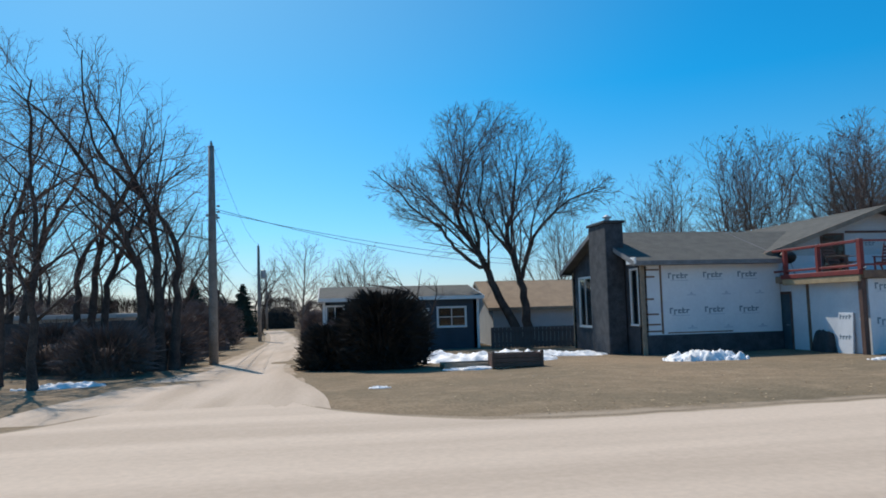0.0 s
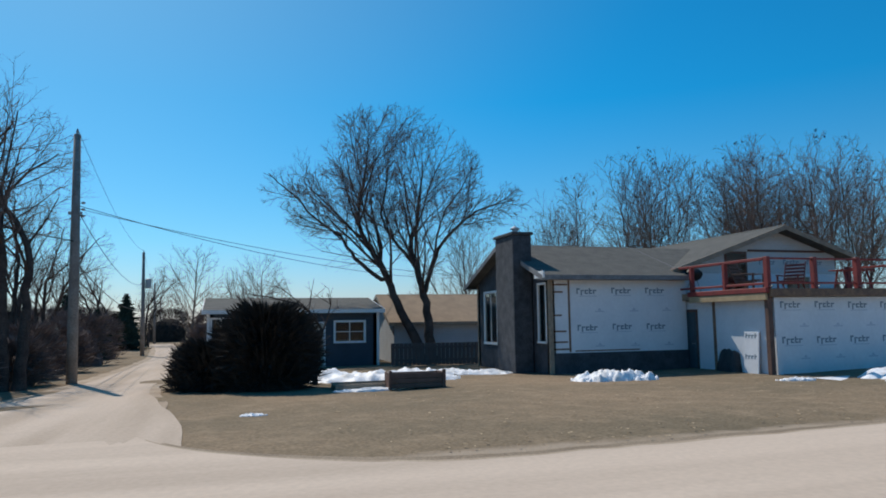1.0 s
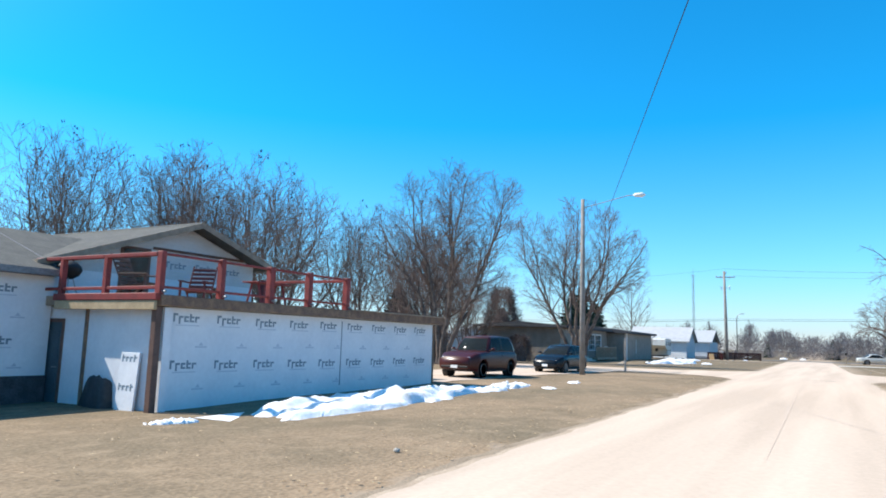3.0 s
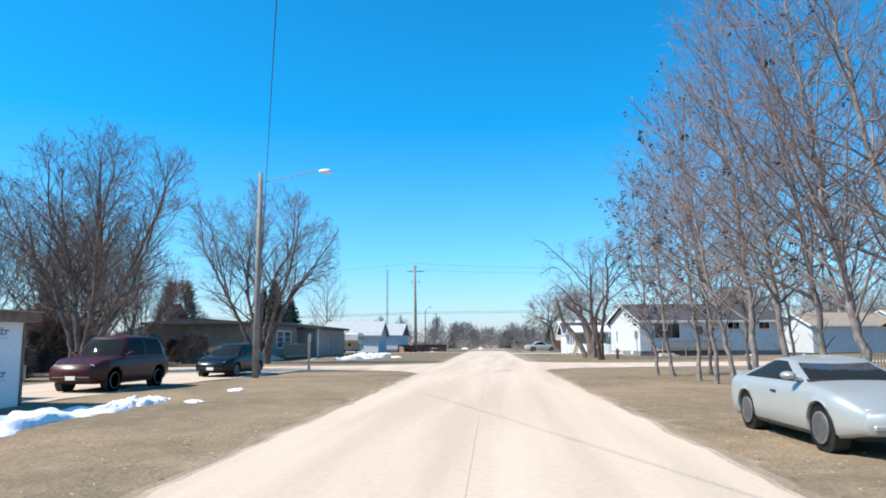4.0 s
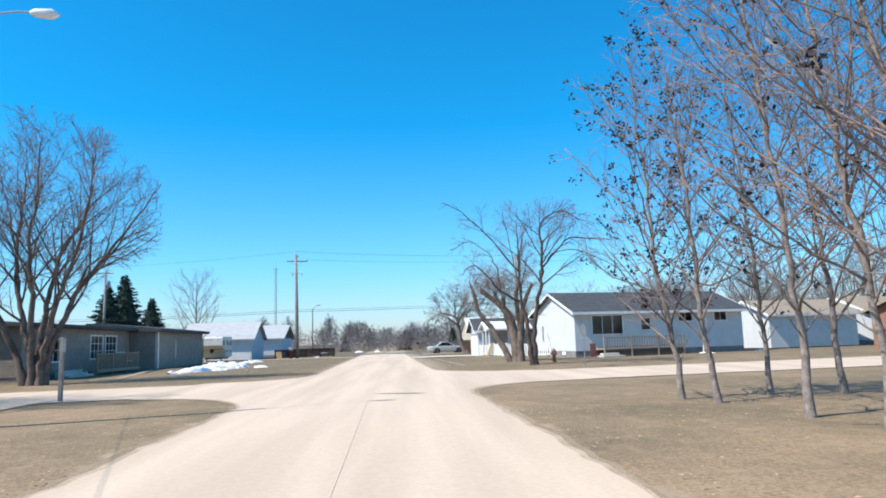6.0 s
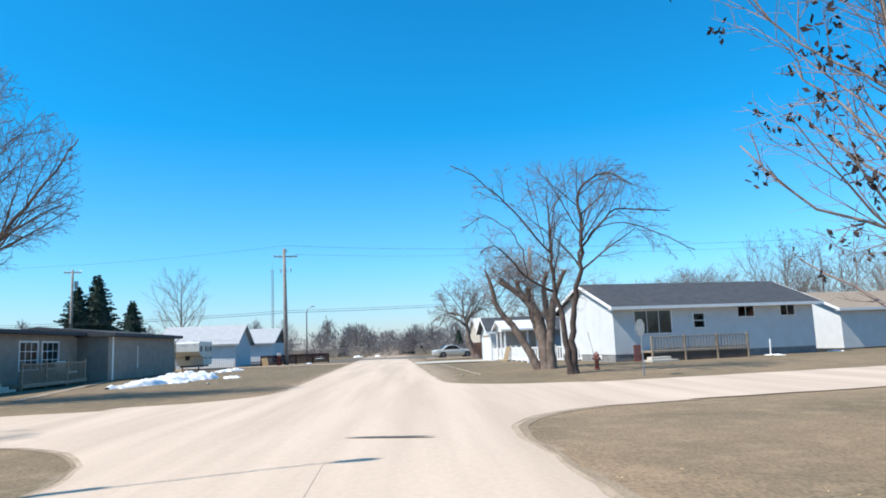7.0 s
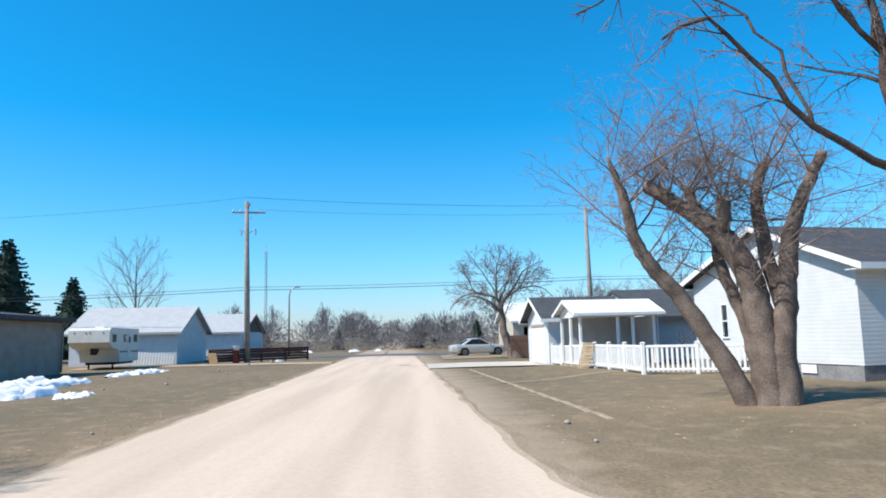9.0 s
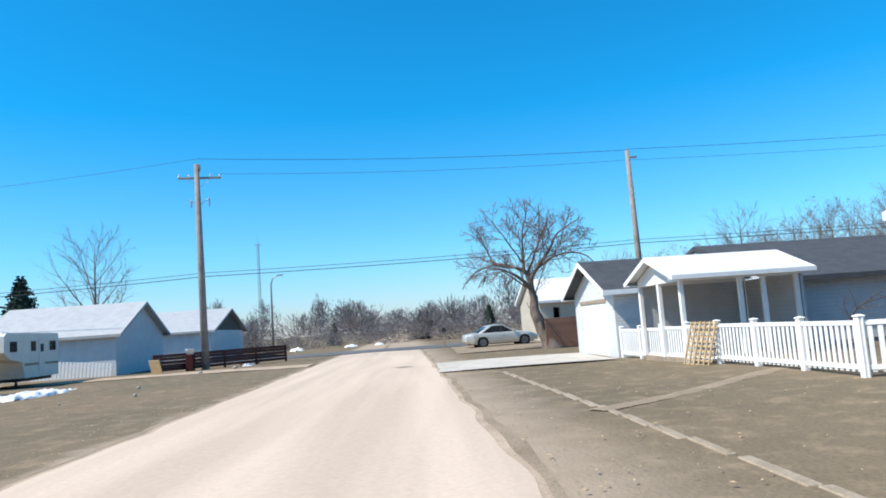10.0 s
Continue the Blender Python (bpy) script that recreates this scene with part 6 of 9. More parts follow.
# Broad street tree whose stems part at the ground, before the brown bungalow.
room = [((-0.6, 0, 8.0), (6.6, 5.0, 5.9)), ((3.6, 0, 6.6), (2.6, 2.2, 2.4))]
verge = limb_tree("verge_tree", pose(61.0, 24.4, 0, 0, 0, -92), "broad bare tree with many thick stems parting at the ground", [
    [(-0.35, 0.0, -0.3), (-0.5, 0.0, 0.6), (-1.1, 0.1, 1.9), (-2.1, 0.2, 3.8), (-3.1, 0.3, 5.6), (-3.8, 0.3, 6.8), (-4.8, 0.4, 8.6), (-5.3, 0.5, 10.8)],
    [(-0.15, 0.2, -0.3), (-0.2, 0.2, 1.1), (-0.8, 0.4, 3.0), (-1.3, 0.6, 5.0), (-1.45, 0.8, 7.5), (-1.3, 0.9, 9.4), (-1.4, 1.0, 11.4)],
    [(0.05, -0.15, -0.3), (0.05, -0.2, 1.5), (0.05, -0.4, 4.0), (-0.1, -0.6, 6.6), (0.2, -0.7, 9.4), (0.4, -0.8, 12.2)],
    [(0.2, 0.15, -0.3), (0.2, 0.2, 1.5), (0.45, 0.5, 4.6), (0.8, 0.8, 6.6), (1.9, 1.0, 8.7), (2.0, 1.1, 11.8)],
    [(0.4, -0.1, -0.3), (0.5, -0.1, 0.9), (0.95, -0.3, 2.8), (1.3, -0.4, 4.0), (2.0, -0.6, 5.7), (2.9, -0.8, 9.2), (3.0, -0.8, 11.6)],
    [(0.5, 0.1, -0.3), (0.7, 0.1, 1.3), (1.7, 0.4, 4.3), (2.7, 0.6, 5.8), (4.0, 0.8, 7.6), (5.6, 1.0, 10.0)],
    [(-0.9, 0.1, 1.5), (-1.3, -0.5, 2.9), (-1.9, -0.9, 4.2), (-2.8, -1.3, 7.4), (-3.5, -1.5, 10.0), (-4.5, -1.6, 11.8)],
    [(-0.7, 0.3, 2.8), (-1.3, 0.9, 4.4), (-1.9, 1.4, 6.7), (-2.5, 1.7, 8.8), (-3.5, 1.9, 11.8)],
    [(1.7, 0.4, 4.3), (2.6, -0.2, 5.6), (3.6, -0.6, 6.1), (4.9, -0.9, 5.8)],
    [(2.7, 0.6, 5.8), (3.6, 1.2, 6.8), (4.9, 1.6, 7.6)],
], room, 29, M_BARK, M_TWIG, 0.20, boughs(0.03, 0.0, (5, 5, 1), (0.012, 0.009, 0.008)), 1.8, 0.36, (20, 50), 0.30, "street trees")

row_copy(verge, 46.0, 28.6, 1.0, 78)
row_copy(verge, 39.0, 45.0, 1.05, 200)

# Trees along the alley.
room = [((-2.2, 0, 7.4), (3.9, 3.0, 3.9)), ((0.5, 0, 5.6), (1.8, 1.7, 2.2)), ((-1.6, 0, 4.2), (2.4, 2.0, 1.5))]
al1 = limb_tree("alley_tree", pose(-5.6, 24.5, -0.3, 0, 0, 13), "tall dark bare tree with several trunks leaning by the alley", [
    [(0.0, 0, -0.3), (0.0, 0, 1.5), (-0.25, 0.2, 4.8), (-0.65, 0.3, 6.0), (-1.6, 0.4, 8.0), (-2.4, 0.5, 9.8)],
    [(-0.3, 0, -0.3), (-0.45, -0.1, 1.3), (-0.8, -0.3, 3.7), (-1.6, -0.4, 5.6), (-2.25, -0.6, 6.6), (-3.2, -0.7, 8.0), (-4.4, -0.8, 9.0)],
    [(0.4, 0, -0.3), (0.5, 0.1, 1.15), (0.55, 0.2, 3.7), (0.15, 0.5, 5.0), (-1.2, 0.9, 6.5), (-2.0, 1.1, 7.5)],
    [(-0.65, 0.3, 6.0), (-1.9, -0.2, 7.2), (-2.3, -0.5, 8.8), (-2.4, -0.6, 10.4)],
], room, 21, M_DARKBARK, M_TWIG, 0.20, boughs(0.03, 0.04, (5, 4, 2), (0.012, 0.007, 0.005)), 1.7, 0.42, (22, 55), 0.25, "alley trees")
room = [((-0.3, 0, 5.8), (2.5, 2.4, 3.6)), ((0, 0, 2.9), (1.8, 1.7, 1.3))]
al2 = limb_tree("alley_tree", pose(-7.0, 18.0, -0.15), "tall slender dark bare tree by the alley", [
    [(0, 0, -0.3), (0.03, 0, 1.6), (0.0, 0.1, 3.4), (-0.2, 0.2, 5.4), (-0.3, 0.2, 7.6)],
], room, 22, M_DARKBARK, M_TWIG, 0.12, boughs(0.0, 0.06, (5, 4, 3), (0.009, 0.005, 0.004)), 3.4, 0.34, (35, 75), 0.25, "alley trees")
for x, y, s, t in ((-9.0, 28.5, 0.95, 210), (-8.4, 36, 0.85, 300), (-12.5, 30, 1.0, 150)):
    row_copy(al1, x, y, s, t)
for x, y, s, t in ((-8.4, 19.6, 1.0, 90), (-9.6, 16.4, 1.0, 200)):
    row_copy(al2, x, y, s, t)


def thicket(name, place, label, size, count, seed, m, twig_len=0.5, blade=0.3, core_size=0.55):
    """A dense mass of fine dark shoots over an uneven mound of foliage tufts."""
    rng = random.Random(seed)
    g = Geo()
    sx, sy, sz = size
    for _ in range(count * 2):
        u, th = rng.uniform(0, 1), rng.uniform(0, 6.28)
        h = u ** 0.7
        rad = math.sqrt(max(1 - (h * 0.97) ** 3, 0)) * rng.uniform(0.55, 1.0) * (0.8 + 0.35 * noise.noise((math.cos(th) * 1.6, math.sin(th) * 1.6, h * 2 + seed)))
        p = Vector((math.cos(th) * rad * sx, math.sin(th) * rad * sy, h * sz))
        d = Vector((math.cos(th) * 0.6, math.sin(th) * 0.6, rng.uniform(-0.2, 0.9))).normalized()
        l, w = twig_len * rng.uniform(0.4, 1.3), rng.uniform(0.02, 0.06) * blade
        s = d.orthogonal().normalized()
        s.rotate(Matrix.Rotation(rng.uniform(0, 6.28), 3, d))
        g.add([p - s * w, p + d * l * 0.5 + s * w * 1.5, p + d * l, p + d * l * 0.4 - s * w * 1.6], [(0, 1, 2, 3)])
    core = Geo()
    n, k = 14, 8
    for j in range(k + 1):
        for i in range(n):
            th, h = 6.28 * i / n, j / k
            rad = math.sqrt(max(1 - (h * 0.98) ** 3, 0)) * core_size * (1 + 0.3 * noise.noise((math.cos(th) * 1.6, math.sin(th) * 1.6, h * 2 + seed)))
            core.v.append((math.cos(th) * rad * sx, math.sin(th) * rad * sy, h * sz * (core_size + 0.2)))
    for j in range(k):
        for i in range(n):
            core.f.append((j * n + i, j * n + (i + 1) % n, (j + 1) * n + (i + 1) % n, (j + 1) * n + i))
    ob = thing(name, place, label, "bush")
    part("foliage", g, m, ob)
    part("inner_mass", core, m, ob)
    stem = Geo()
    for i in range(5):
        a = i * 1.25
        stem.tube([(0, 0, -0.1), (math.cos(a) * sx * 0.3, math.sin(a) * sy * 0.3, sz * 0.5)], [0.06, 0.03], 5)
    part("stem_base", stem, M_DARKBARK, ob)
    return ob


thicket("dark_bush", pose(1.5, 20.8, -0.25), "large dense dark leafless bush at the alley's corner", (1.35, 1.2, 2.0), 5200, 31, M_THUJA, 0.55, 0.4, 0.7)
thicket("dark_bush", pose(0.1, 21.4, -0.25), "low dense dark bush by the alley", (1.0, 0.9, 1.1), 2600, 32, M_THUJA, 0.45, 0.4, 0.7)
for k, (x, y, a, h) in enumerate(((-6.6, 22.3, 1.3, 1.2), (-5.9, 26.5, 1.1, 1.3), (-8.8, 24.5, 1.6, 1.4), (-6.6, 31.0, 1.3, 1.8), (-6.9, 37, 1.5, 2.0), (0.6, 33, 0.8, 1.3), (-7.6, 46, 2.2, 2.8), (-1.0, 56, 1.5, 2.2), (-9.5, 62, 2.6, 3.2))):
    thicket("alley_brush", pose(x, y, ground_z(x, y) - 0.05), "tangled dark leafless brush along the alley", (a, a, h), 1700, 70 + k, M_TWIG, 0.6)

for k, (x, y, s, t) in enumerate(((-13, 43, 0.95, 30), (-11, 53, 0.9, 140), (-15, 62, 1.0, 250), (-11, 74, 0.9, 10), (-17, 86, 1.1, 80), (-9, 92, 0.9, 200), (3.5, 52, 0.7, 120), (2.0, 66, 0.7, 300), (1.0, 80, 0.75, 60), (-19, 50, 1.0, 330), (-22, 66, 1.1, 170))):
    row_copy(al1 if k % 2 else al2, x, y, s, t)
for k, (x, y, a, h) in enumerate(((-13, 48, 3.0, 3.2), (-12, 58, 3.0, 3.4), (-15, 70, 3.6, 4.0), (-12, 84, 3.2, 3.6), (-17, 40, 3.0, 3.2), (-20, 56, 3.6, 3.8), (-24, 74, 4.5, 4.6), (-16, 98, 4.5, 4.6), (-26, 48, 4.0, 3.8), (-8, 112, 4.5, 4.6), (-2, 100, 3.0, 3.8), (3, 70, 2.4, 2.6))):
    thicket("alley_brush", pose(x, y, ground_z(x, y) - 0.1), "tangled leafless brush along the alley", (a, a, h), 2600, 170 + k, M_TWIG if k % 3 else M_THUJA, 0.8)

for k, (x, y, a, h) in enumerate(((72.0, 36.2, 2.0, 6.8), (70.5, 34.6, 1.3, 2.4), (60.5, 38.5, 2.0, 3.4), (55.0, 37.5, 2.0, 3.6), (50.5, 33.0, 1.8, 2.8))):
    thicket("yard_brush", pose(x, y, -0.05), "dense brown leafless shrub beside the grey house", (a, a, h), 2600, 270 + k, M_TWIG, 0.9, 0.4)

# Dark board fence and low garage behind the alley trees.
alley_fence = thing("tall_board_fence", pose(-13.5, 25.5, -0.4, 0, 0, 54), "tall dark weathered board fence along the alley", "fence")
plank = mesh_of("plank", Geo().cbox(0, -0.012, 0.02, 0.19, 0.012, 1.75, 0.005), M_OLDBOARD)
for i in range(60):
    ob = new("plank", plank)
    ob.parent = alley_fence
    ob.matrix_basis = pose(i * 0.2, 0, 0.04 * noise.noise((i * 0.6, 2, 1)))
for i in range(7):
    part("post", Geo().cbox(2.0 * i - 0.05, 0.013, -0.2, 2.0 * i + 0.05, 0.11, 1.85, 0.006), M_GREYWOOD, alley_fence)
for z in (0.35, 1.35):
    part("rail", Geo().cbox(0, 0.013, z, 12.0, 0.06, z + 0.09, 0.005), M_OLDBOARD, alley_fence)
back = thing("alley_garage", pose(-19.5, 33.2, -0.5, 0, 0, 4), "low grey garage with a flat pale roof behind the alley trees", "garage")
clad_box(back, 9.6, 6.0, 0, 1.95, M_GSIDING)
part("roof_slab", Geo().cbox(-0.4, -0.45, 1.95, 10.0, 6.4, 2.16, 0.02), M_GREYROOF, back, "flat pale roof edge")
for k in range(3):
    part("garage_door", Geo().cbox(1.0 + 2.8 * k, -0.05, 0, 3.1 + 2.8 * k, -0.002, 1.75, 0.01), M_FOUND, back, "dull grey sliding door")

# The apple tree over the dark bush.
ap = limb_tree("apple_tree", pose(2.9, 21.9, -0.25, 0, 0, -8), "low crooked bare apple tree behind the dark bush", [
    [(0, 0, -0.2), (0.03, 0, 0.9), (0.2, 0.05, 1.6), (-0.1, 0.1, 2.1), (-0.9, 0.1, 2.45), (-1.9, 0.0, 2.6)],
    [(0.12, 0.02, 1.3), (0.35, -0.1, 1.9), (0.4, -0.2, 2.6)],
    [(-0.1, 0.1, 2.1), (-0.6, -0.5, 2.5), (-1.1, -0.8, 2.8)],
], [((-0.7, 0, 2.4), (1.9, 1.5, 0.75))], 24, M_DARKBARK, M_TWIG, 0.07, boughs(0.05, -0.02, (4, 3), (0.008, 0.006), (0.6, 0.6)), 4.0, 0.3, (30, 70), 0.4, tip=0.012)
row_copy(ap, 86.6, -5.2, 0.55, 40)

# Two old trees on the bungalow's corner, the nearer one cut back to stubs.
room = [((-0.2, 0, 6.9), (4.9, 3.3, 2.9)), ((3.6, 0, 5.6), (1.9, 1.6, 1.4)), ((-3.6, 0, 5.4), (1.5, 1.6, 1.4))]
limb_tree("old_tree", pose(64.9, -0.75, 0.0, 0, 0, -105), "old bare tree with twin arching trunks on the corner lawn", [
    [(-0.05, 0, -0.3), (-0.12, 0, 0.4), (-0.36, 0, 2.2), (-0.6, 0.1, 3.6), (-0.65, 0.2, 5.3), (-0.7, 0.3, 6.9), (-0.7, 0.4, 8.0)],
    [(0.1, 0.05, -0.3), (0.03, 0.05, 0.4), (0.08, 0, 2.2), (0.35, -0.1, 3.7), (0.65, -0.2, 5.2), (0.7, -0.4, 6.7), (0.65, -0.5, 7.6), (0.95, -0.6, 8.15), (1.9, -0.8, 8.5), (2.9, -0.9, 7.9)],
    [(-0.75, 0.1, 3.6), (-1.7, -0.2, 4.25), (-2.5, -0.5, 5.2), (-3.1, -0.7, 5.7), (-3.7, -0.9, 5.4)],
    [(-1.7, -0.2, 4.25), (-1.9, 0.3, 5.2), (-2.3, 0.7, 6.3), (-3.0, 1.0, 6.9), (-3.7, 1.2, 7.4), (-4.8, 1.3, 6.9)],
    [(-0.8, 0.2, 5.4), (-1.95, -0.3, 6.9), (-2.5, -0.5, 7.6), (-3.25, -0.7, 8.3), (-3.9, -0.8, 8.9), (-4.8, -0.9, 9.4)],
    [(-0.9, 0.2, 5.7), (-1.2, 0.9, 6.8), (-1.4, 1.3, 7.6), (-1.7, 1.6, 9.1)],
    [(-0.8, 0.2, 5.3), (-0.4, 0.9, 7.5), (0.1, 1.2, 8.3)],
    [(0.4, -0.2, 5.0), (0.9, 0.3, 5.8), (1.7, 0.7, 6.7), (2.2, 0.9, 7.2), (3.5, 1.1, 7.1), (4.6, 1.2, 7.0)],
    [(0.9, 0.3, 5.8), (1.3, -0.3, 6.2), (2.5, -0.8, 6.3), (3.8, -1.1, 5.7), (5.2, -1.3, 4.9)],
    [(0.55, -0.4, 6.7), (1.7, 0.1, 7.8), (2.1, 0.3, 8.6)],
], room, 46, M_DARKBARK, M_TWIG, 0.185, boughs(-0.03, 0.12, (6, 5, 3), (0.012, 0.0075, 0.006)), 2.3, 0.32, (25, 62), 0.42, "corner lawn trees")


def lopped_tree(place, label, limbs, seed):
    """A many-stemmed tree whose thick limbs end in saw cuts, with wiry shoots along them; limbs: points, radii, whether it ends in a cut."""
    rng = random.Random(seed)
    ob = thing("cut_back_tree", place, label, "tree", "corner lawn trees")
    shoot = [
        dict(segs=5, wob=0.12, up=0.05, tip=0.35),
        dict(n=(5, 6), segs=5, wob=0.14, up=0.02, len=0.55, angle=(22, 55), thick=0.5, min=0.008, tip=0.4, taper=0.3, **{"from": 0.12}),
        dict(n=(4, 5), segs=4, wob=0.16, up=0.0, len=0.55, angle=(22, 58), thick=0.55, min=0.005, tip=0.4, taper=0.3, **{"from": 0.12}),
        dict(n=(3, 5), segs=3, wob=0.18, up=-0.05, len=0.6, angle=(22, 58), thick=0.6, min=0.004, tip=0.5, taper=0.3, **{"from": 0.15}),
    ]
    wood, cuts, out = Geo(), [], []
    for pts, radii, cut in limbs:
        pts = [Vector(p) for p in pts]
        fine, rad = [], []
        n = len(pts) - 1
        for i in range(n):
            a, b = pts[max(i - 1, 0)], pts[min(i + 2, n)]
            p, q = pts[i], pts[i + 1]
            for k in range(6 if i < n - 1 else 7):
                t = k / 6
                m0, m1 = (q - a) * 0.5, (b - p) * 0.5
                f = p * (2 * t ** 3 - 3 * t ** 2 + 1) + m0 * (t ** 3 - 2 * t ** 2 + t) + q * (3 * t ** 2 - 2 * t ** 3) + m1 * (t ** 3 - t ** 2)
                fine.append(f + Vector((rng.gauss(0, 0.012), rng.gauss(0, 0.012), 0)))
                rad.append((radii[i] + (radii[i + 1] - radii[i]) * t) * (1 + 0.10 * noise.noise((f.z * 3, i + seed, t))))
        wood.tube(fine, rad, 14)
        if cut:
            d = (fine[-1] - fine[-2]).normalized()
            cuts.append(Geo().disc(fine[-1], d, [(0, rad[-1] * 0.93), (0.012, rad[-1] * 0.9), (0.014, 0.01)], 14))
        top = max(p.z for p in fine)
        for k in range(12 if cut else 20):
            i = int(len(fine) * (0.45 + 0.55 * rng.random() ** 0.6)) - 1
            if fine[i].z < 1.9:
                continue
            a = rng.uniform(0, 6.28)
            d = Vector((math.cos(a), math.sin(a), rng.uniform(0.1, 1.3))).normalized()
            grow(rng, fine[i], d, rng.uniform(0.9, 2.7), rng.uniform(0.012, 0.03), 0, shoot, out)
    part("trunk", wood, M_BARK, ob, "rough dark bark", smooth=True)
    for c in cuts:
        part("saw_cut", c, M_CUT, ob, "pale sawn limb end")
    c = new("crown", branch_mesh("crown", out, M_PALETWIG, (5, 4, 3, 3)))
    c.parent = ob
    return ob


lopped_tree(pose(70.0, -0.28, 0.06, 0, 0, -110), "thick old tree cut back to stubs, with wiry regrowth", [
    ([(-0.1, 0.1, -0.3), (-0.25, 0.1, 0.3), (-1.16, 0.1, 1.97), (-1.73, 0.0, 2.72), (-2.12, -0.1, 3.39), (-2.31, -0.2, 4.3), (-2.6, -0.3, 5.2)], [0.26, 0.22, 0.17, 0.155, 0.13, 0.11, 0.03], False),
    ([(0.1, 0.15, -0.3), (0.08, 0.15, 0.7), (-0.15, 0.3, 1.9), (-0.42, 0.5, 2.7), (-0.55, 0.6, 3.5)], [0.2, 0.15, 0.13, 0.12, 0.10], True),
    ([(0.32, 0.0, -0.3), (0.26, 0.0, 0.92), (0.12, 0.0, 2.0), (-0.03, -0.05, 2.73), (-0.6, -0.1, 3.58), (-1.16, -0.1, 4.05), (-1.85, -0.15, 4.56)], [0.34, 0.29, 0.26, 0.25, 0.21, 0.15, 0.14], True),
    ([(-0.72, -0.1, 3.66), (-0.92, 0.05, 4.1), (-1.03, 0.1, 4.5)], [0.16, 0.11, 0.10], True),
    ([(-0.45, -0.1, 3.38), (-0.38, -0.3, 3.8), (-0.34, -0.35, 4.12)], [0.17, 0.14, 0.13], True),
    ([(0.55, -0.1, -0.3), (0.54, -0.1, 0.92), (0.66, -0.1, 2.1), (0.74, -0.15, 2.8), (0.86, -0.2, 3.5), (1.2, -0.25, 4.3), (1.5, -0.3, 4.9)], [0.30, 0.24, 0.2, 0.18, 0.15, 0.12, 0.10], True),
    ([(0.62, -0.1, 1.9), (0.40, 0.2, 3.0), (0.34, 0.3, 4.2), (0.5, 0.35, 4.9)], [0.18, 0.15, 0.12, 0.10], True),
], 43)
limb_tree("cut_back_tree", pose(104.6, -0.15, 0.0, 0, 0, -98), "thick bare tree with cropped limbs and round twiggy crown", [
    [(0.1, 0, -0.3), (0, 0, 0.3), (-0.55, 0, 1.5), (-0.75, 0, 3.4), (-1.05, 0, 4.5), (-0.95, 0.2, 5.4)],
    [(-1.0, 0, 4.3), (-2.3, 0.3, 4.5), (-3.0, 0.4, 5.6), (-3.4, 0.4, 6.6)],
    [(-1.0, 0, 4.4), (-1.6, -0.6, 5.4), (-2.5, -0.9, 6.7), (-3.0, -1.0, 7.5)],
    [(-0.9, 0, 3.9), (-0.4, 0.5, 5.0), (0.0, 0.8, 6.3), (0.0, 0.9, 7.8)],
    [(-0.8, 0, 3.6), (0.3, -0.5, 5.0), (0.9, -0.7, 5.9), (2.1, -0.9, 6.6)],
    [(-0.75, 0, 3.2), (-1.7, -1.0, 4.0), (-2.8, -1.6, 4.3)],
    [(-0.9, 0, 4.0), (-2.2, 0.6, 4.6), (-3.6, 0.8, 4.3), (-4.4, 0.9, 3.4)],
    [(-0.8, 0, 3.8), (0.6, 0.6, 4.8), (2.0, 0.8, 4.9), (2.9, 0.9, 4.2)],
    [(-1.0, 0, 4.4), (-1.0, -0.8, 6.0), (-0.7, -1.2, 7.0), (-0.8, -1.3, 7.7)],
], [((-0.9, 0, 5.2), (4.0, 3.4, 2.9))], 44, M_BARK, M_TWIG, 0.5, boughs(0.03, 0.0, (6, 5, 2), (0.015, 0.012, 0.011)), 2.8, 0.55, (25, 65), 0.30)
# Smaller bare trees down the street.
fan = [
    dict(segs=9, wob=0.02, up=0.04, tip=0.15),
    dict(n=(17, 19), segs=6, wob=0.05, up=0.05, len=0.74, angle=(36, 58), thick=0.5, tip=0.3, taper=0.6, **{"from": 0.16}),
    dict(n=(7, 9), segs=4, wob=0.1, up=0.04, len=0.5, angle=(20, 45), thick=0.45, min=0.02, tip=0.4, taper=0.35, **{"from": 0.2}),
    dict(n=(5, 7), segs=3, wob=0.13, up=0.03, len=0.55, angle=(20, 45), thick=0.5, min=0.012, tip=0.4, taper=0.35, **{"from": 0.15}),
]
far_tree = bare_tree("street_tree", pose(143, 40.8, 0), "bare tree with a rounded crown behind the garage", fan, [((0.0, 0, 1), 12.4, 0.22)], 51, M_BARK, M_TWIG, 2, (7, 5, 3, 3, 3), "street trees")
for x, y, s, t in ((103, -26, 0.52, 60), (112, -26, 0.62, 200), (120, -18, 0.62, 300), (97, -34, 0.6, 20), (88, -40, 0.7, 120), (108, -22, 0.5, 250), (116, -22, 0.56, 330), (105.5, -23.5, 0.55, 170), (110, -24, 0.58, 110), (101, -24, 0.5, 15), (114, -28, 0.6, 75), (76, -46, 0.9, 220), (64, -42, 0.9, 80), (58, -38, 0.8, 10), (4.2, 90, 0.75, 45), (-3.0, 75, 0.7, 10)):
    row_copy(far_tree, x, y, s, t)
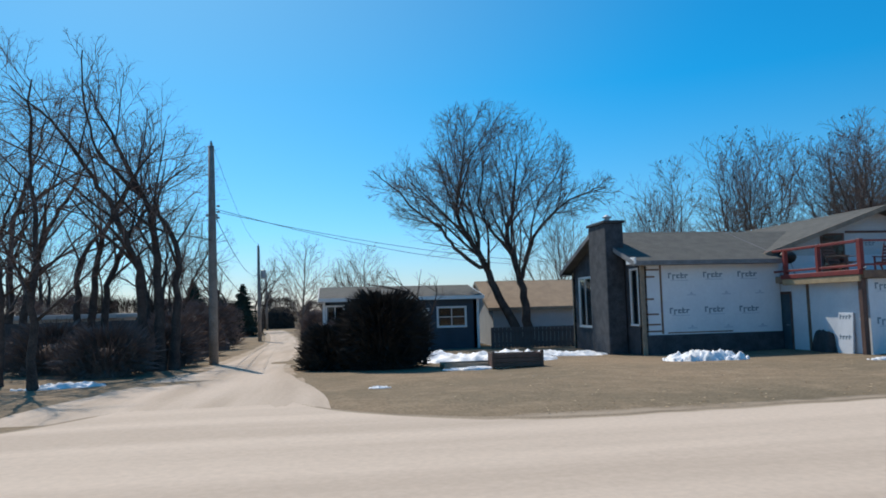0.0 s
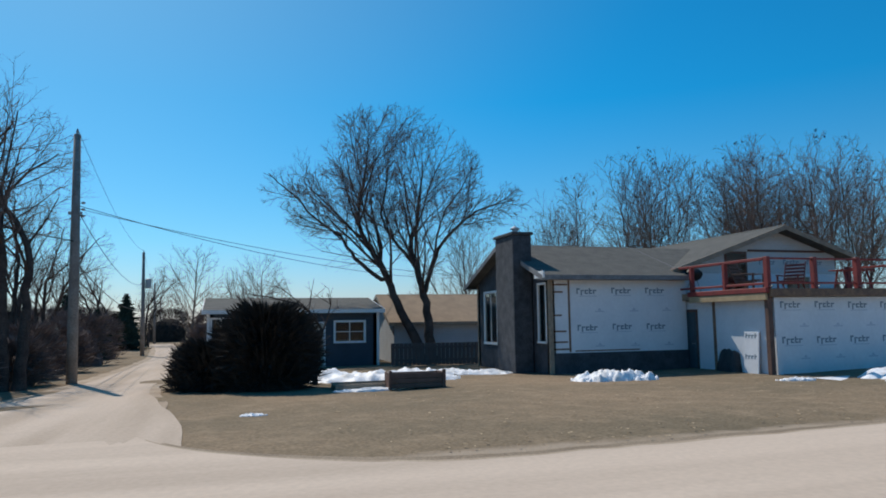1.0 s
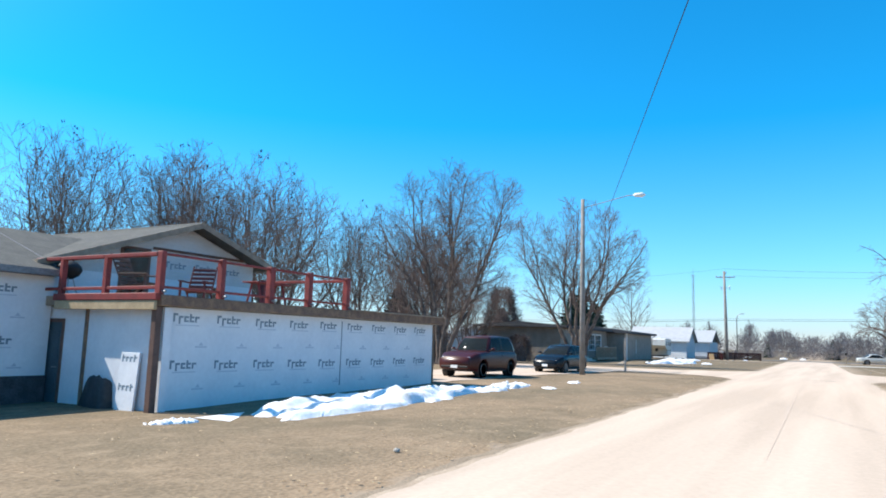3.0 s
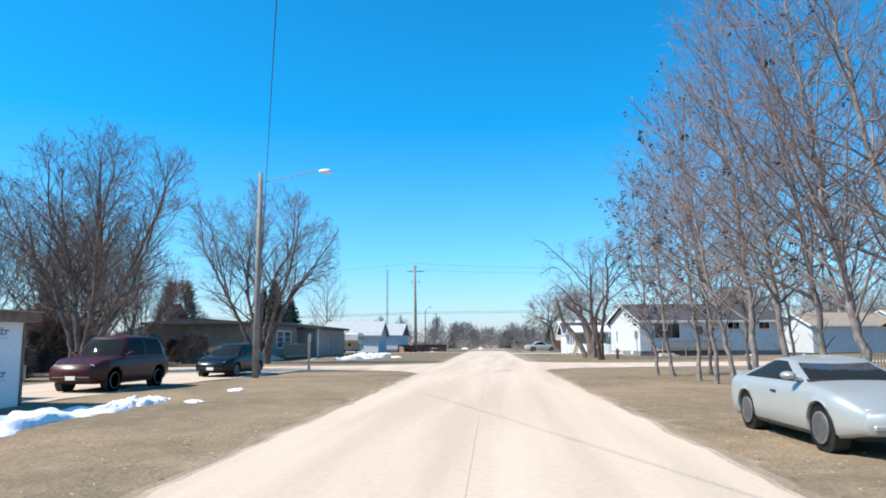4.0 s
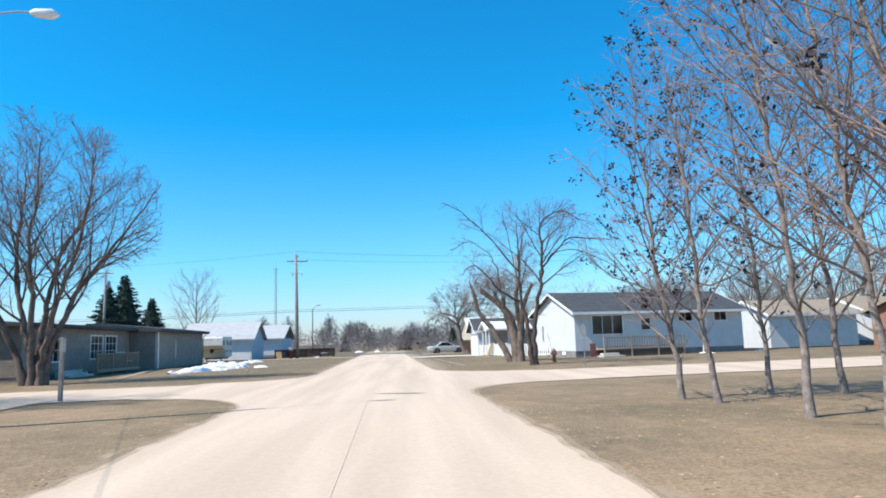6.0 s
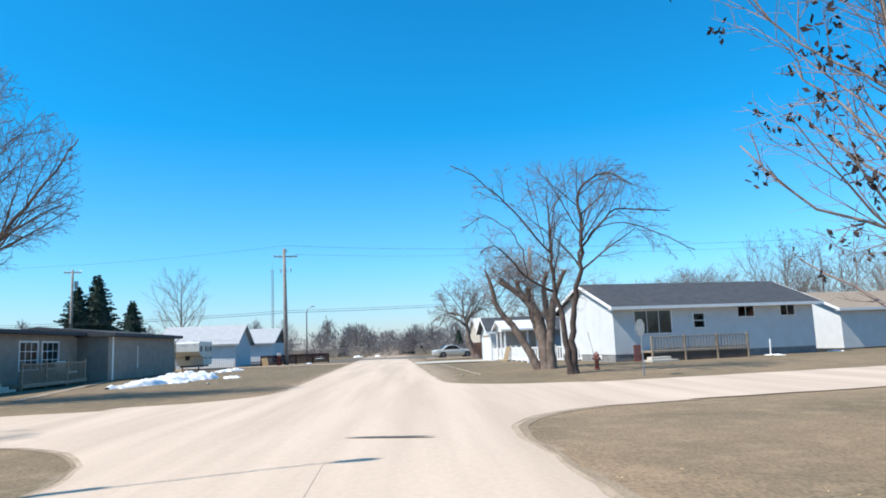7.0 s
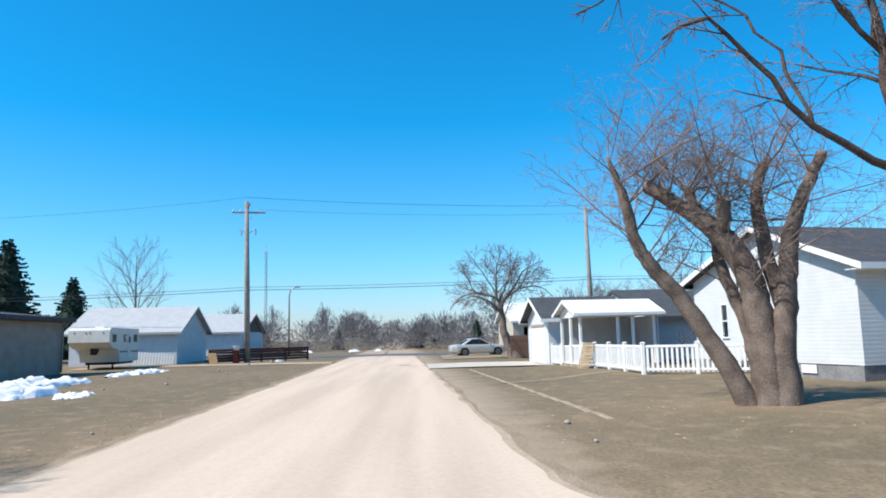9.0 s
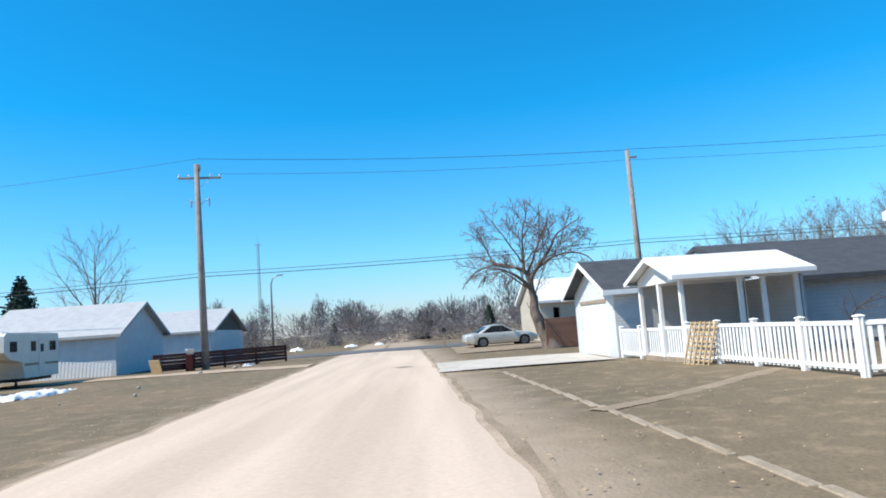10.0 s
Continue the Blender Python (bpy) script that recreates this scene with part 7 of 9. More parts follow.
for x, y, s, t in ((128, -14, 0.6, 30), (133, -22, 0.7, 90), (108, -34, 0.68, 10), (114, -24, 0.55, 50), (118, -20.5, 0.55, 140), (123, -17, 0.56, 230), (140, -30, 0.8, 70), (92, -46, 0.9, 70), (118, -40, 0.9, 10), (127, -26, 0.8, 40), (124, -34, 0.9, 100), (131, -33, 0.95, 160), (121, -46, 1.2, 220), (128, -44, 1.25, 280), (117, -54, 1.2, 340), (112, -62, 1.2, 30), (106, -44, 0.8, 90), (100, -40, 0.72, 150), (108, -52, 1.1, 210), (96, -54, 1.1, 270)):
    row_copy(far_fan, x, y, s, t)

# Planted aspens in rows on the south lawn, leaning over towards the street.
def aspen_tree(x, y, height, lean, radius, seed, foliage, label="slender pale-barked aspen, bare but for a few withered leaves"):
    rng = random.Random(seed)
    trunk = [(0, 0, -0.3)] + [(lean * height * (0.75 * f + 0.25 * f * f) + 0.10 * math.sin(5 * f + seed), 0.12 * math.sin(4 * f + 2 * seed), height * f) for f in (0.1, 0.25, 0.4, 0.55, 0.7, 0.85, 1.0)]
    limbs, line = [trunk], smooth_line(trunk, 0.3)
    spin = rng.uniform(0, 6.28)
    for k in range(13):
        f = 0.24 + 0.60 * (k + rng.uniform(0, 0.7)) / 13
        p = line[int(f * (len(line) - 1))]
        spin += 2.4 + rng.uniform(-0.5, 0.5)
        out, l = Vector((math.cos(spin), math.sin(spin), 0)), height * rng.uniform(0.20, 0.34) * (1.15 - 0.55 * f)
        rise = rng.uniform(0.35, 0.75) + 0.5 * f
        limbs.append([tuple(p)] + [tuple(p + out * l * a + Vector((0, 0, l * rise * b)) + Vector((rng.gauss(0, 0.05), rng.gauss(0, 0.05), 0))) for a, b in ((0.3, 0.22), (0.6, 0.52), (0.86, 0.95))])
    crown = [((lean * height * 0.6, 0, height * 0.62), (height * 0.30, height * 0.30, height * 0.46))]
    return limb_tree("aspen", pose(x, y, 0, 0, 0, -92), label, limbs, crown, seed, M_PALEBARK, M_PALETWIG, radius, boughs(0.04, -0.02, (5, 4), (0.007, 0.005), (0.62, 0.6)), 3.2, 0.36, (25, 60), 0.14,
                     "planted aspens", (foliage, 0.12, 2.2), 0.010, 1, fork=0.5)


asp = [aspen_tree(*row) for row in (
    # x, y, height, lean, trunk radius, seed, share of twigs with leaves
    (42.7, -0.33, 8.6, -0.11, 0.080, 3, 0.16), (41.6, -0.75, 9.0, -0.12, 0.085, 4, 0.13),
    (38.4, -0.95, 10.6, -0.07, 0.085, 7, 0.05), (36.4, -1.0, 10.6, -0.09, 0.080, 8, 0.03),
    (34.5, -1.05, 10.2, -0.17, 0.085, 9, 0.04), (32.4, -1.1, 11.4, -0.09, 0.11, 12, 0.006),
    (31.1, -1.5, 11.8, -0.14, 0.11, 13, 0.006), (29.9, -1.95, 11.8, -0.10, 0.11, 14, 0.008), (28.4, -2.2, 12.2, -0.12, 0.12, 15, 0.008),
)]
for x, y, k, size, t in ((43.1, -2.7, 2, 0.86, -80), (42.5, -4.2, 5, 0.85, -110), (41.0, -5.4, 3, 0.9, -60), (36.8, -6.2, 7, 0.95, -120), (33.2, -6.8, 6, 0.95, -95), (29.0, -6.0, 7, 1.0, -70), (27.0, -2.8, 6, 1.08, -100), (34.8, -9.0, 5, 1.0, -75)):
    row_copy(asp[k], x, y, size, t, 0.0)


def spruce(name, place, h, w, seed, label):
    """A conifer: straight trunk and whorls of drooping boughs set with needle tufts."""
    rng = random.Random(seed)
    ob = thing(name, place, label, "tree", "dark spruces")
    part("trunk", Geo().tube([(0, 0, -0.2), (0, 0, h * 0.5), (0, 0, h * 0.97)], [0.018 * h, 0.011 * h, 0.01], 7), M_DARKBARK, ob, smooth=True)
    core = Geo()
    for j in range(13):
        for i in range(12):
            a, f = 6.283 * i / 12, j / 12
            r = w * 0.62 * (1 - f) ** 0.9 * (1 + 0.35 * noise.noise((math.cos(a) * 2, math.sin(a) * 2, f * 14 + seed))) + 0.02
            core.v.append((r * math.cos(a), r * math.sin(a), h * (0.10 + 0.86 * f)))
    for j in range(12):
        for i in range(12):
            core.f.append((j * 12 + i, j * 12 + (i + 1) % 12, (j + 1) * 12 + (i + 1) % 12, (j + 1) * 12 + i))
    part("inner_mass", core, M_NEEDLE, ob)
    g = Geo()
    for i in range(int(h * 34)):
        f = (i / (h * 34)) ** 1.15
        z = h * (0.06 + 0.92 * f) + rng.uniform(-0.25, 0.25)
        rr = w * (1 - f) ** 0.8 * rng.uniform(0.62, 1.12) + 0.12
        a = i * 2.4 + rng.uniform(-0.4, 0.4)
        out = Vector((math.cos(a), math.sin(a), 0))
        side = Vector((-math.sin(a), math.cos(a), 0))
        m = max(4, int(rr * 4.5))
        droop, lift = rng.uniform(0.25, 0.5), rng.uniform(0.15, 0.35)
        for j in range(m):
            t = 0.3 + 0.7 * (j + rng.uniform(0.1, 0.9)) / m
            p = Vector((0, 0, z)) + out * rr * t + Vector((0, 0, rr * t * (-droop + lift * t)))
            l = 0.30 * rng.uniform(0.6, 1.1)
            for s in (-1, 1):
                spread = (1.15 - t) * rr * 0.30 + 0.10
                tipv = p + out * l * rng.uniform(0.4, 1) + side * s * spread * rng.uniform(0.6, 1.3) + Vector((0, 0, rng.uniform(-0.22, 0.05)))
                g.add([p + Vector((0, 0, 0.04)), p + out * l * 0.5 + side * s * spread * 0.5 + Vector((0, 0, 0.06)), tipv, p - Vector((0, 0, 0.12))], [(0, 1, 2, 3)])
    part("foliage", g, M_NEEDLE, ob, "drooping dark green boughs")
    return ob


sp1 = spruce("spruce", pose(121.5, 44.0, 0), 11.8, 4.5, 1, "tall dark green spruce behind the bungalow")
sp2 = spruce("spruce", pose(140.5, 47.2, 0), 9.8, 3.9, 2, "dark green spruce behind the garage")
for src, x, y, s, t in ((sp1, 117.5, 44.5, 0.86, 90), (sp2, 113.5, 43.0, 0.72, 40), (sp1, 126, 46, 0.75, 200), (sp2, 88, 60, 0.9, 10), (sp1, 92, 62, 0.85, 70), 
                        (sp2, -9, 60, 0.4, 60), (sp2, -9.6, 80, 0.6, 100), (sp1, 62, -27.5, 0.7, 0), (sp2, -13, 70, 0.6, 200)):
    row_copy(src, x, y, s, t)

# Woods beyond the highway.
def clump(g, rng, x, y, z0, rad, h, count, size):
    """A rounded leafless crown: a haze of fine upright twigs."""
    seed = rng.uniform(0, 50)
    for _ in range(count):
        a, b, r = rng.uniform(0, 6.28), rng.uniform(-0.9, 1.57), rng.uniform(0.0, 1.1) ** 0.5
        k = 1 + 0.35 * noise.noise((math.cos(a) * 1.5 + seed, math.sin(a) * 1.5, b))
        d = Vector((rad * math.cos(a) * math.cos(b), rad * math.sin(a) * math.cos(b), h * 0.52 * math.sin(b)))
        p = Vector((x, y, z0 + h * 0.45)) + d * (r * k)
        u = (d.normalized() + Vector((rng.gauss(0, 0.5), rng.gauss(0, 0.5), 0.7 + rng.gauss(0, 0.4)))).normalized() * size * rng.uniform(0.5, 1.4)
        w = u.orthogonal().normalized()
        w.rotate(Matrix.Rotation(rng.uniform(0, 3.14), 3, u.normalized()))
        w *= size * rng.uniform(0.05, 0.11)
        g.add([p - u, p + w, p + u, p - w], [(0, 1, 2, 3)])


g, rng = Geo(), random.Random(9)
for i in range(260):
    y = -230 + 480 * i / 260 + rng.uniform(-3, 3)
    size = 1.25 if y < -18 else 0.92
    clump(g, rng, rng.uniform(150, 215), y, 0, rng.uniform(2.0, 4.5), rng.uniform(3.5, 8.0) * size * (1 + 0.4 * noise.noise((y * 0.05, 1, 1))), 900, 0.52)
for i in range(150):
    y = -230 + 480 * i / 150 + rng.uniform(-2, 2)
    clump(g, rng, rng.uniform(148, 156), y, -0.5, rng.uniform(2, 3.5), rng.uniform(1.6, 3.2), 420, 0.36)
solid("far_woods", g, M_HAZED_WOODS, "hazy line of leafless woods beyond the highway", "woods", kind="stuff")
for k in range(20):
    y = -90 + k * 10.8 + rng.uniform(-2, 2)
    row_copy(sp1 if k % 2 else sp2, rng.uniform(150, 185), y, rng.uniform(0.4, 0.6) if y < -8 else rng.uniform(0.28, 0.42), rng.uniform(0, 360), 0)
for k in range(5):
    y = -62 + k * 11 + rng.uniform(-4, 4)
    row_copy(far_fan, rng.uniform(150, 165), y, rng.uniform(0.75, 1.0), rng.uniform(0, 360), 0)
g = Geo()
for i in range(420):
    a = rng.uniform(0.5, 6.1)
    far = rng.uniform(130, 240)
    cx, cy = 40 - far * math.cos(a), 10 - far * math.sin(a)
    if cx > 145:
        continue
    clump(g, rng, cx, cy, -1.5, rng.uniform(3.5, 6), rng.uniform(6, 11), 160, 0.7)
solid("distant_woods", g, M_HAZED_WOODS, "distant belt of bare woods round the town", "woods", kind="stuff")
# A dim belt of brush and young trees behind the parked cars.
for x, y, s, t in ((54, 33, 0.8, 20), (58, 38, 0.9, 140), (62, 34, 0.7, 80), (67, 38, 0.85, 190)):
    row_copy(masters[(t // 20) % 4], x, y, s, t)
for k, (x, y) in enumerate(((38, 27.5), (42, 30), (47, 31.5), (52, 36), (57, 31), (62, 30), (66, 33), (35, 29))):
    thicket("garden_brush", pose(x, y, ground_z(x, y) - 0.05), "low tangle of bare brush behind the parked cars", (1.5, 1.3, 1.7 + 0.2 * (k % 3)), 1300, 110 + k, M_TWIG if k % 2 else M_THUJA, 0.5)


# ---- poles and wires ----
def pole(name, x, y, h, r, label, lean=(0, 0)):
    ob = thing(name, pose(x, y, ground_z(x, y)), label, "utility pole")
    part("shaft", Geo().tube([(0, 0, -0.4), (lean[0] * 0.5, lean[1] * 0.5, h * 0.5), (lean[0], lean[1], h)], [r * 1.15, r, r * 0.72], 12), M_POLE, ob, smooth=True)
    return ob


def crossarm(ob, z, half, turn, pins=(-0.95, -0.5, 0.5, 0.95)):
    m = pose(0, 0, z, 0, 0, turn)
    arm = part("crossarm", Geo().cbox(-half, -0.06, -0.06, half, 0.06, 0.06, 0.01).move(m), M_POLE, ob)
    for p in pins:
        part("insulator", Geo().disc((p * half, 0, 0.06), (0, 0, 1), [(0, 0.02), (0.06, 0.05), (0.1, 0.03), (0.13, 0.05), (0.18, 0.02)], 8).move(m), M_IRON, arm)
    for s in (-1, 1):
        part("brace", Geo().tube([(s * half * 0.55, 0.05, -0.05), (0, 0.1, -0.6)], 0.012, 4).move(m), M_IRON, arm)
    return arm


def wire(name, a, b, sag, r, label, group="overhead wires"):
    a, b = Vector(a), Vector(b)
    n = 18
    pts = [a.lerp(b, i / n) - Vector((0, 0, sag * 4 * (i / n) * (1 - i / n))) for i in range(n + 1)]
    return solid(name, Geo().tube(pts, r, 5), M_CABLE, label, "wire", group)


alley_poles = [(-4.25, 27.0, 8.2), (-6.3, 65.0, 8.6), (-9.0, 103.0, 8.0), (-11.6, 141.0, 7.6), (-15.0, 180.0, 7.6)]
tops = []
for k, (x, y, h) in enumerate(alley_poles):
    p = pole("alley_pole", x, y, h, 0.15, "weathered wooden utility pole beside the alley", (-0.12, 0))
    part("bracket", Geo().cbox(-0.3, -0.05, h - 2.7, 0.12, 0.05, h - 2.6, 0.006), M_IRON, p)
    for i in range(3):
        part("insulator", Geo().disc((0.08, 0, h - 2.3 - 0.22 * i), (1, 0, 0), [(0, 0.03), (0.06, 0.05), (0.12, 0.03)], 8), M_IRON, p)
    part("top_pin", Geo().disc((-0.12, 0, h), (0, 0, 1), [(0, 0.03), (0.1, 0.05), (0.2, 0.02)], 8), M_IRON, p)
    if k == 1:
        part("transformer", Geo().disc((0.32, 0, h - 3.0), (0, 0, 1), [(0, 0.2), (0.02, 0.24), (0.75, 0.24), (0.8, 0.18)], 14), M_IRON, p, "grey transformer can")
    tops.append((x, y, ground_z(x, y) + h))
for a, b in zip(tops, tops[1:]):
    wire("alley_wire", (a[0], a[1], a[2] - 2.6), (b[0], b[1], b[2] - 2.6), 0.9, 0.014, "black cable along the alley")
    wire("alley_wire", (a[0] - 0.1, a[1], a[2] + 0.15), (b[0] - 0.1, b[1], b[2] + 0.15), 0.8, 0.008, "thin wire along the alley")
x, y, z = tops[0]
wire("alley_wire", (-16, 10, 7.2), (x, y, z - 3.6), 0.5, 0.02, "black cable slung to the alley pole")
wire("house_wire", (x, y, z - 2.4), (13.0, 44.0, 4.2), 0.5, 0.012, "thin service wire to the house")
wire("house_wire", (x, y, z - 2.5), (12.0, 33.5, 3.6), 0.35, 0.010, "thin service wire to the house")
wire("alley_wire", (x, y, z - 4.3), (tops[1][0], tops[1][1], tops[1][2] - 4.6), 0.7, 0.018, "black cable along the alley")

# Pole with a street light by the parking strip.
lp = pole("street_light_pole", 40.9, 17.35, 9.2, 0.13, "wooden pole with a small street light on a curved arm")
arm = part("lamp_arm", Geo().tube([(0, -0.1, 8.75), (0.35, -1.1, 9.05), (0.8, -2.2, 9.4), (0.9, -2.6, 9.42)], 0.022, 7), M_GREYTRIM, lp)
part("lamp_head", Geo().disc((0.88, -2.45, 9.42), (0.25, -0.97, 0.02), [(0, 0.04), (0.1, 0.1), (0.45, 0.13), (0.62, 0.04)], 10), M_VINYL, arm, "pale lamp head", smooth=True)
wire("street_wire", (40.9, 17.2, 5.5), (-20.0, -5.1, 5.6), 0.2, 0.0065, "twisted black cable crossing over the street")
marker = thing("wooden_marker_post", pose(48.9, 17.25, 0), "short weathered post with a small sign plate", "post")
part("post", Geo().cbox(-0.06, -0.06, -0.2, 0.06, 0.06, 2.0, 0.01), M_POLE, marker)
part("plate", Geo().cbox(-0.1, -0.075, 1.55, 0.1, -0.062, 1.95, 0.006), M_IRON, marker)

cp = pole("junction_pole", 110.4, 19.4, 12.4, 0.2, "tall wooden utility pole with crossarms at the street's end", (-0.05, 0.15))
crossarm(cp, 11.55, 1.25, 100)
crossarm(cp, 12.1, 0.5, 20, (-0.9, 0.9))
part("lower_bracket", Geo().tube([(0, 0, 9.9), (0.05, 0.8, 10.25)], 0.025, 5), M_IRON, cp)
part("lower_bracket", Geo().tube([(0, 0, 9.9), (-0.05, -0.6, 10.3)], 0.025, 5), M_IRON, cp)
part("stay_wire", Geo().tube([(0, 0, 10.0), (0.8, 0.5, 0)], 0.012, 4), M_CABLE, cp)
for s in (-1, 1):
    part("cutout", Geo().disc((0.02, s * 0.55, 9.75), (0, 0, 1), [(0, 0.02), (0.1, 0.05), (0.4, 0.05), (0.5, 0.02)], 7), M_IRON, cp)
rp = pole("corner_pole", 111.0, -7.3, 11.7, 0.18, "tall wooden utility pole behind the white garage", (0.0, 0.1))
part("bracket", Geo().cbox(-0.2, -0.45, 11.2, 0.05, -0.02, 11.3, 0.006), M_IRON, rp)
for i in range(3):
    part("insulator", Geo().disc((-0.15, 0.0, 8.6 + 0.35 * i), (-1, 0, 0), [(0, 0.03), (0.08, 0.06), (0.16, 0.03)], 8), M_IRON, rp)
part("top_pin", Geo().disc((0, 0.1, 11.7), (0, 0, 1), [(0, 0.03), (0.1, 0.05), (0.2, 0.02)], 8), M_IRON, rp)
wire("high_wire", (110.35, 19.5, 12.75), (111.0, -7.2, 11.75), 0.25, 0.014, "thin high-voltage wire between poles")
wire("high_wire", (110.35, 18.5, 11.75), (111.0, -7.2, 11.1), 0.25, 0.010, "thin high-voltage wire between poles")
wire("high_wire", (111.0, -7.2, 11.8), (108.0, -60, 12.0), 0.5, 0.014, "thin high-voltage wire between poles")
wire("high_wire", (111.0, -7.2, 11.1), (108.0, -60, 11.3), 0.5, 0.010, "thin high-voltage wire between poles")
wire("high_wire", (110.35, 19.5, 12.75), (112.0, 75, 12.4), 1.2, 0.010, "thin high-voltage wire between poles")
for dz, r in ((0.0, 0.022), (0.22, 0.016)):
    wire("telephone_cable", (110.4, 19.4, 5.5 + dz), (111.0, -7.2, 5.8 + dz), 0.12, r, "thick black telephone cable between poles")
    wire("telephone_cable", (110.4, 19.4, 5.5 + dz), (112.0, 70.0, 5.6 + dz), 0.5, r, "thick black telephone cable between poles")
    wire("telephone_cable", (111.0, -7.2, 5.8 + dz), (108.0, -60.0, 6.2 + dz), 0.3, r, "thick black telephone cable between poles")
bp = pole("back_pole", 112.9, 43.0, 11.2, 0.16, "utility pole rising behind the bungalow")
crossarm(bp, 10.9, 0.9, 95)
part("transformer", Geo().disc((0.3, -0.3, 9.2), (0, 0, 1), [(0, 0.2), (0.7, 0.22), (0.75, 0.15)], 12), M_IRON, bp)
bp2 = pole("back_pole", 84.0, -34.0, 9.5, 0.15, "utility pole rising behind the bungalow roof")
part("transformer", Geo().disc((0.1, 0.35, 7.6), (0, 0, 1), [(0, 0.2), (0.7, 0.22), (0.75, 0.15)], 12), M_IRON, bp2)
hl = thing("highway_lamp", pose(138, 21.3, 0), "tall grey highway lamp with a curved arm", "street lamp")
part("mast", Geo().tube([(0, 0, -0.3), (0, 0, 6.8), (-0.1, -0.2, 7.4), (-0.3, -0.8, 7.7)], [0.11, 0.08, 0.06, 0.05], 8), M_IRON, hl, smooth=True)
part("lamp_head", Geo().cbox(-0.45, -1.3, 7.64, -0.2, -0.7, 7.76, 0.03), M_IRON, hl)
tower = thing("radio_mast", pose(240, 46, 0), "distant thin lattice radio mast", "mast")
g = Geo()
for k in range(3):
    a = k * 2.094
    g.tube([(0.35 * math.cos(a), 0.35 * math.sin(a), 0), (0.3 * math.cos(a), 0.3 * math.sin(a), 25)], 0.05, 4)
for i in range(32):
    for k in range(3):
        a, b = k * 2.094, (k + 1) * 2.094
        g.tube([(0.33 * math.cos(a), 0.33 * math.sin(a), i * 0.78), (0.33 * math.cos(b), 0.33 * math.sin(b), i * 0.78 + 0.78)], 0.03, 3)
part("lattice", g, M_IRON, tower)
part("aerial", Geo().tube([(0, -0.8, 24.6), (0, 0.8, 24.6)], 0.05, 4).tube([(0, 0, 25), (0, 0, 27)], 0.04, 4), M_IRON, tower)


# ---- vehicles ----
def double(g, quads, ring, inward=0.012):
    """Adds a sheet with a second skin a little inside it."""
    pts = [Vector(p) for p in ring]
    c = sum(pts, Vector()) / len(pts)
    n0 = len(pts)
    inner = [p + Vector((-p.x + c.x, -p.y * 0.9, 0)).normalized() * inward for p in pts]
    return g.add(pts + inner, list(quads) + [tuple(i + n0 for i in q[::-1]) for q in quads])


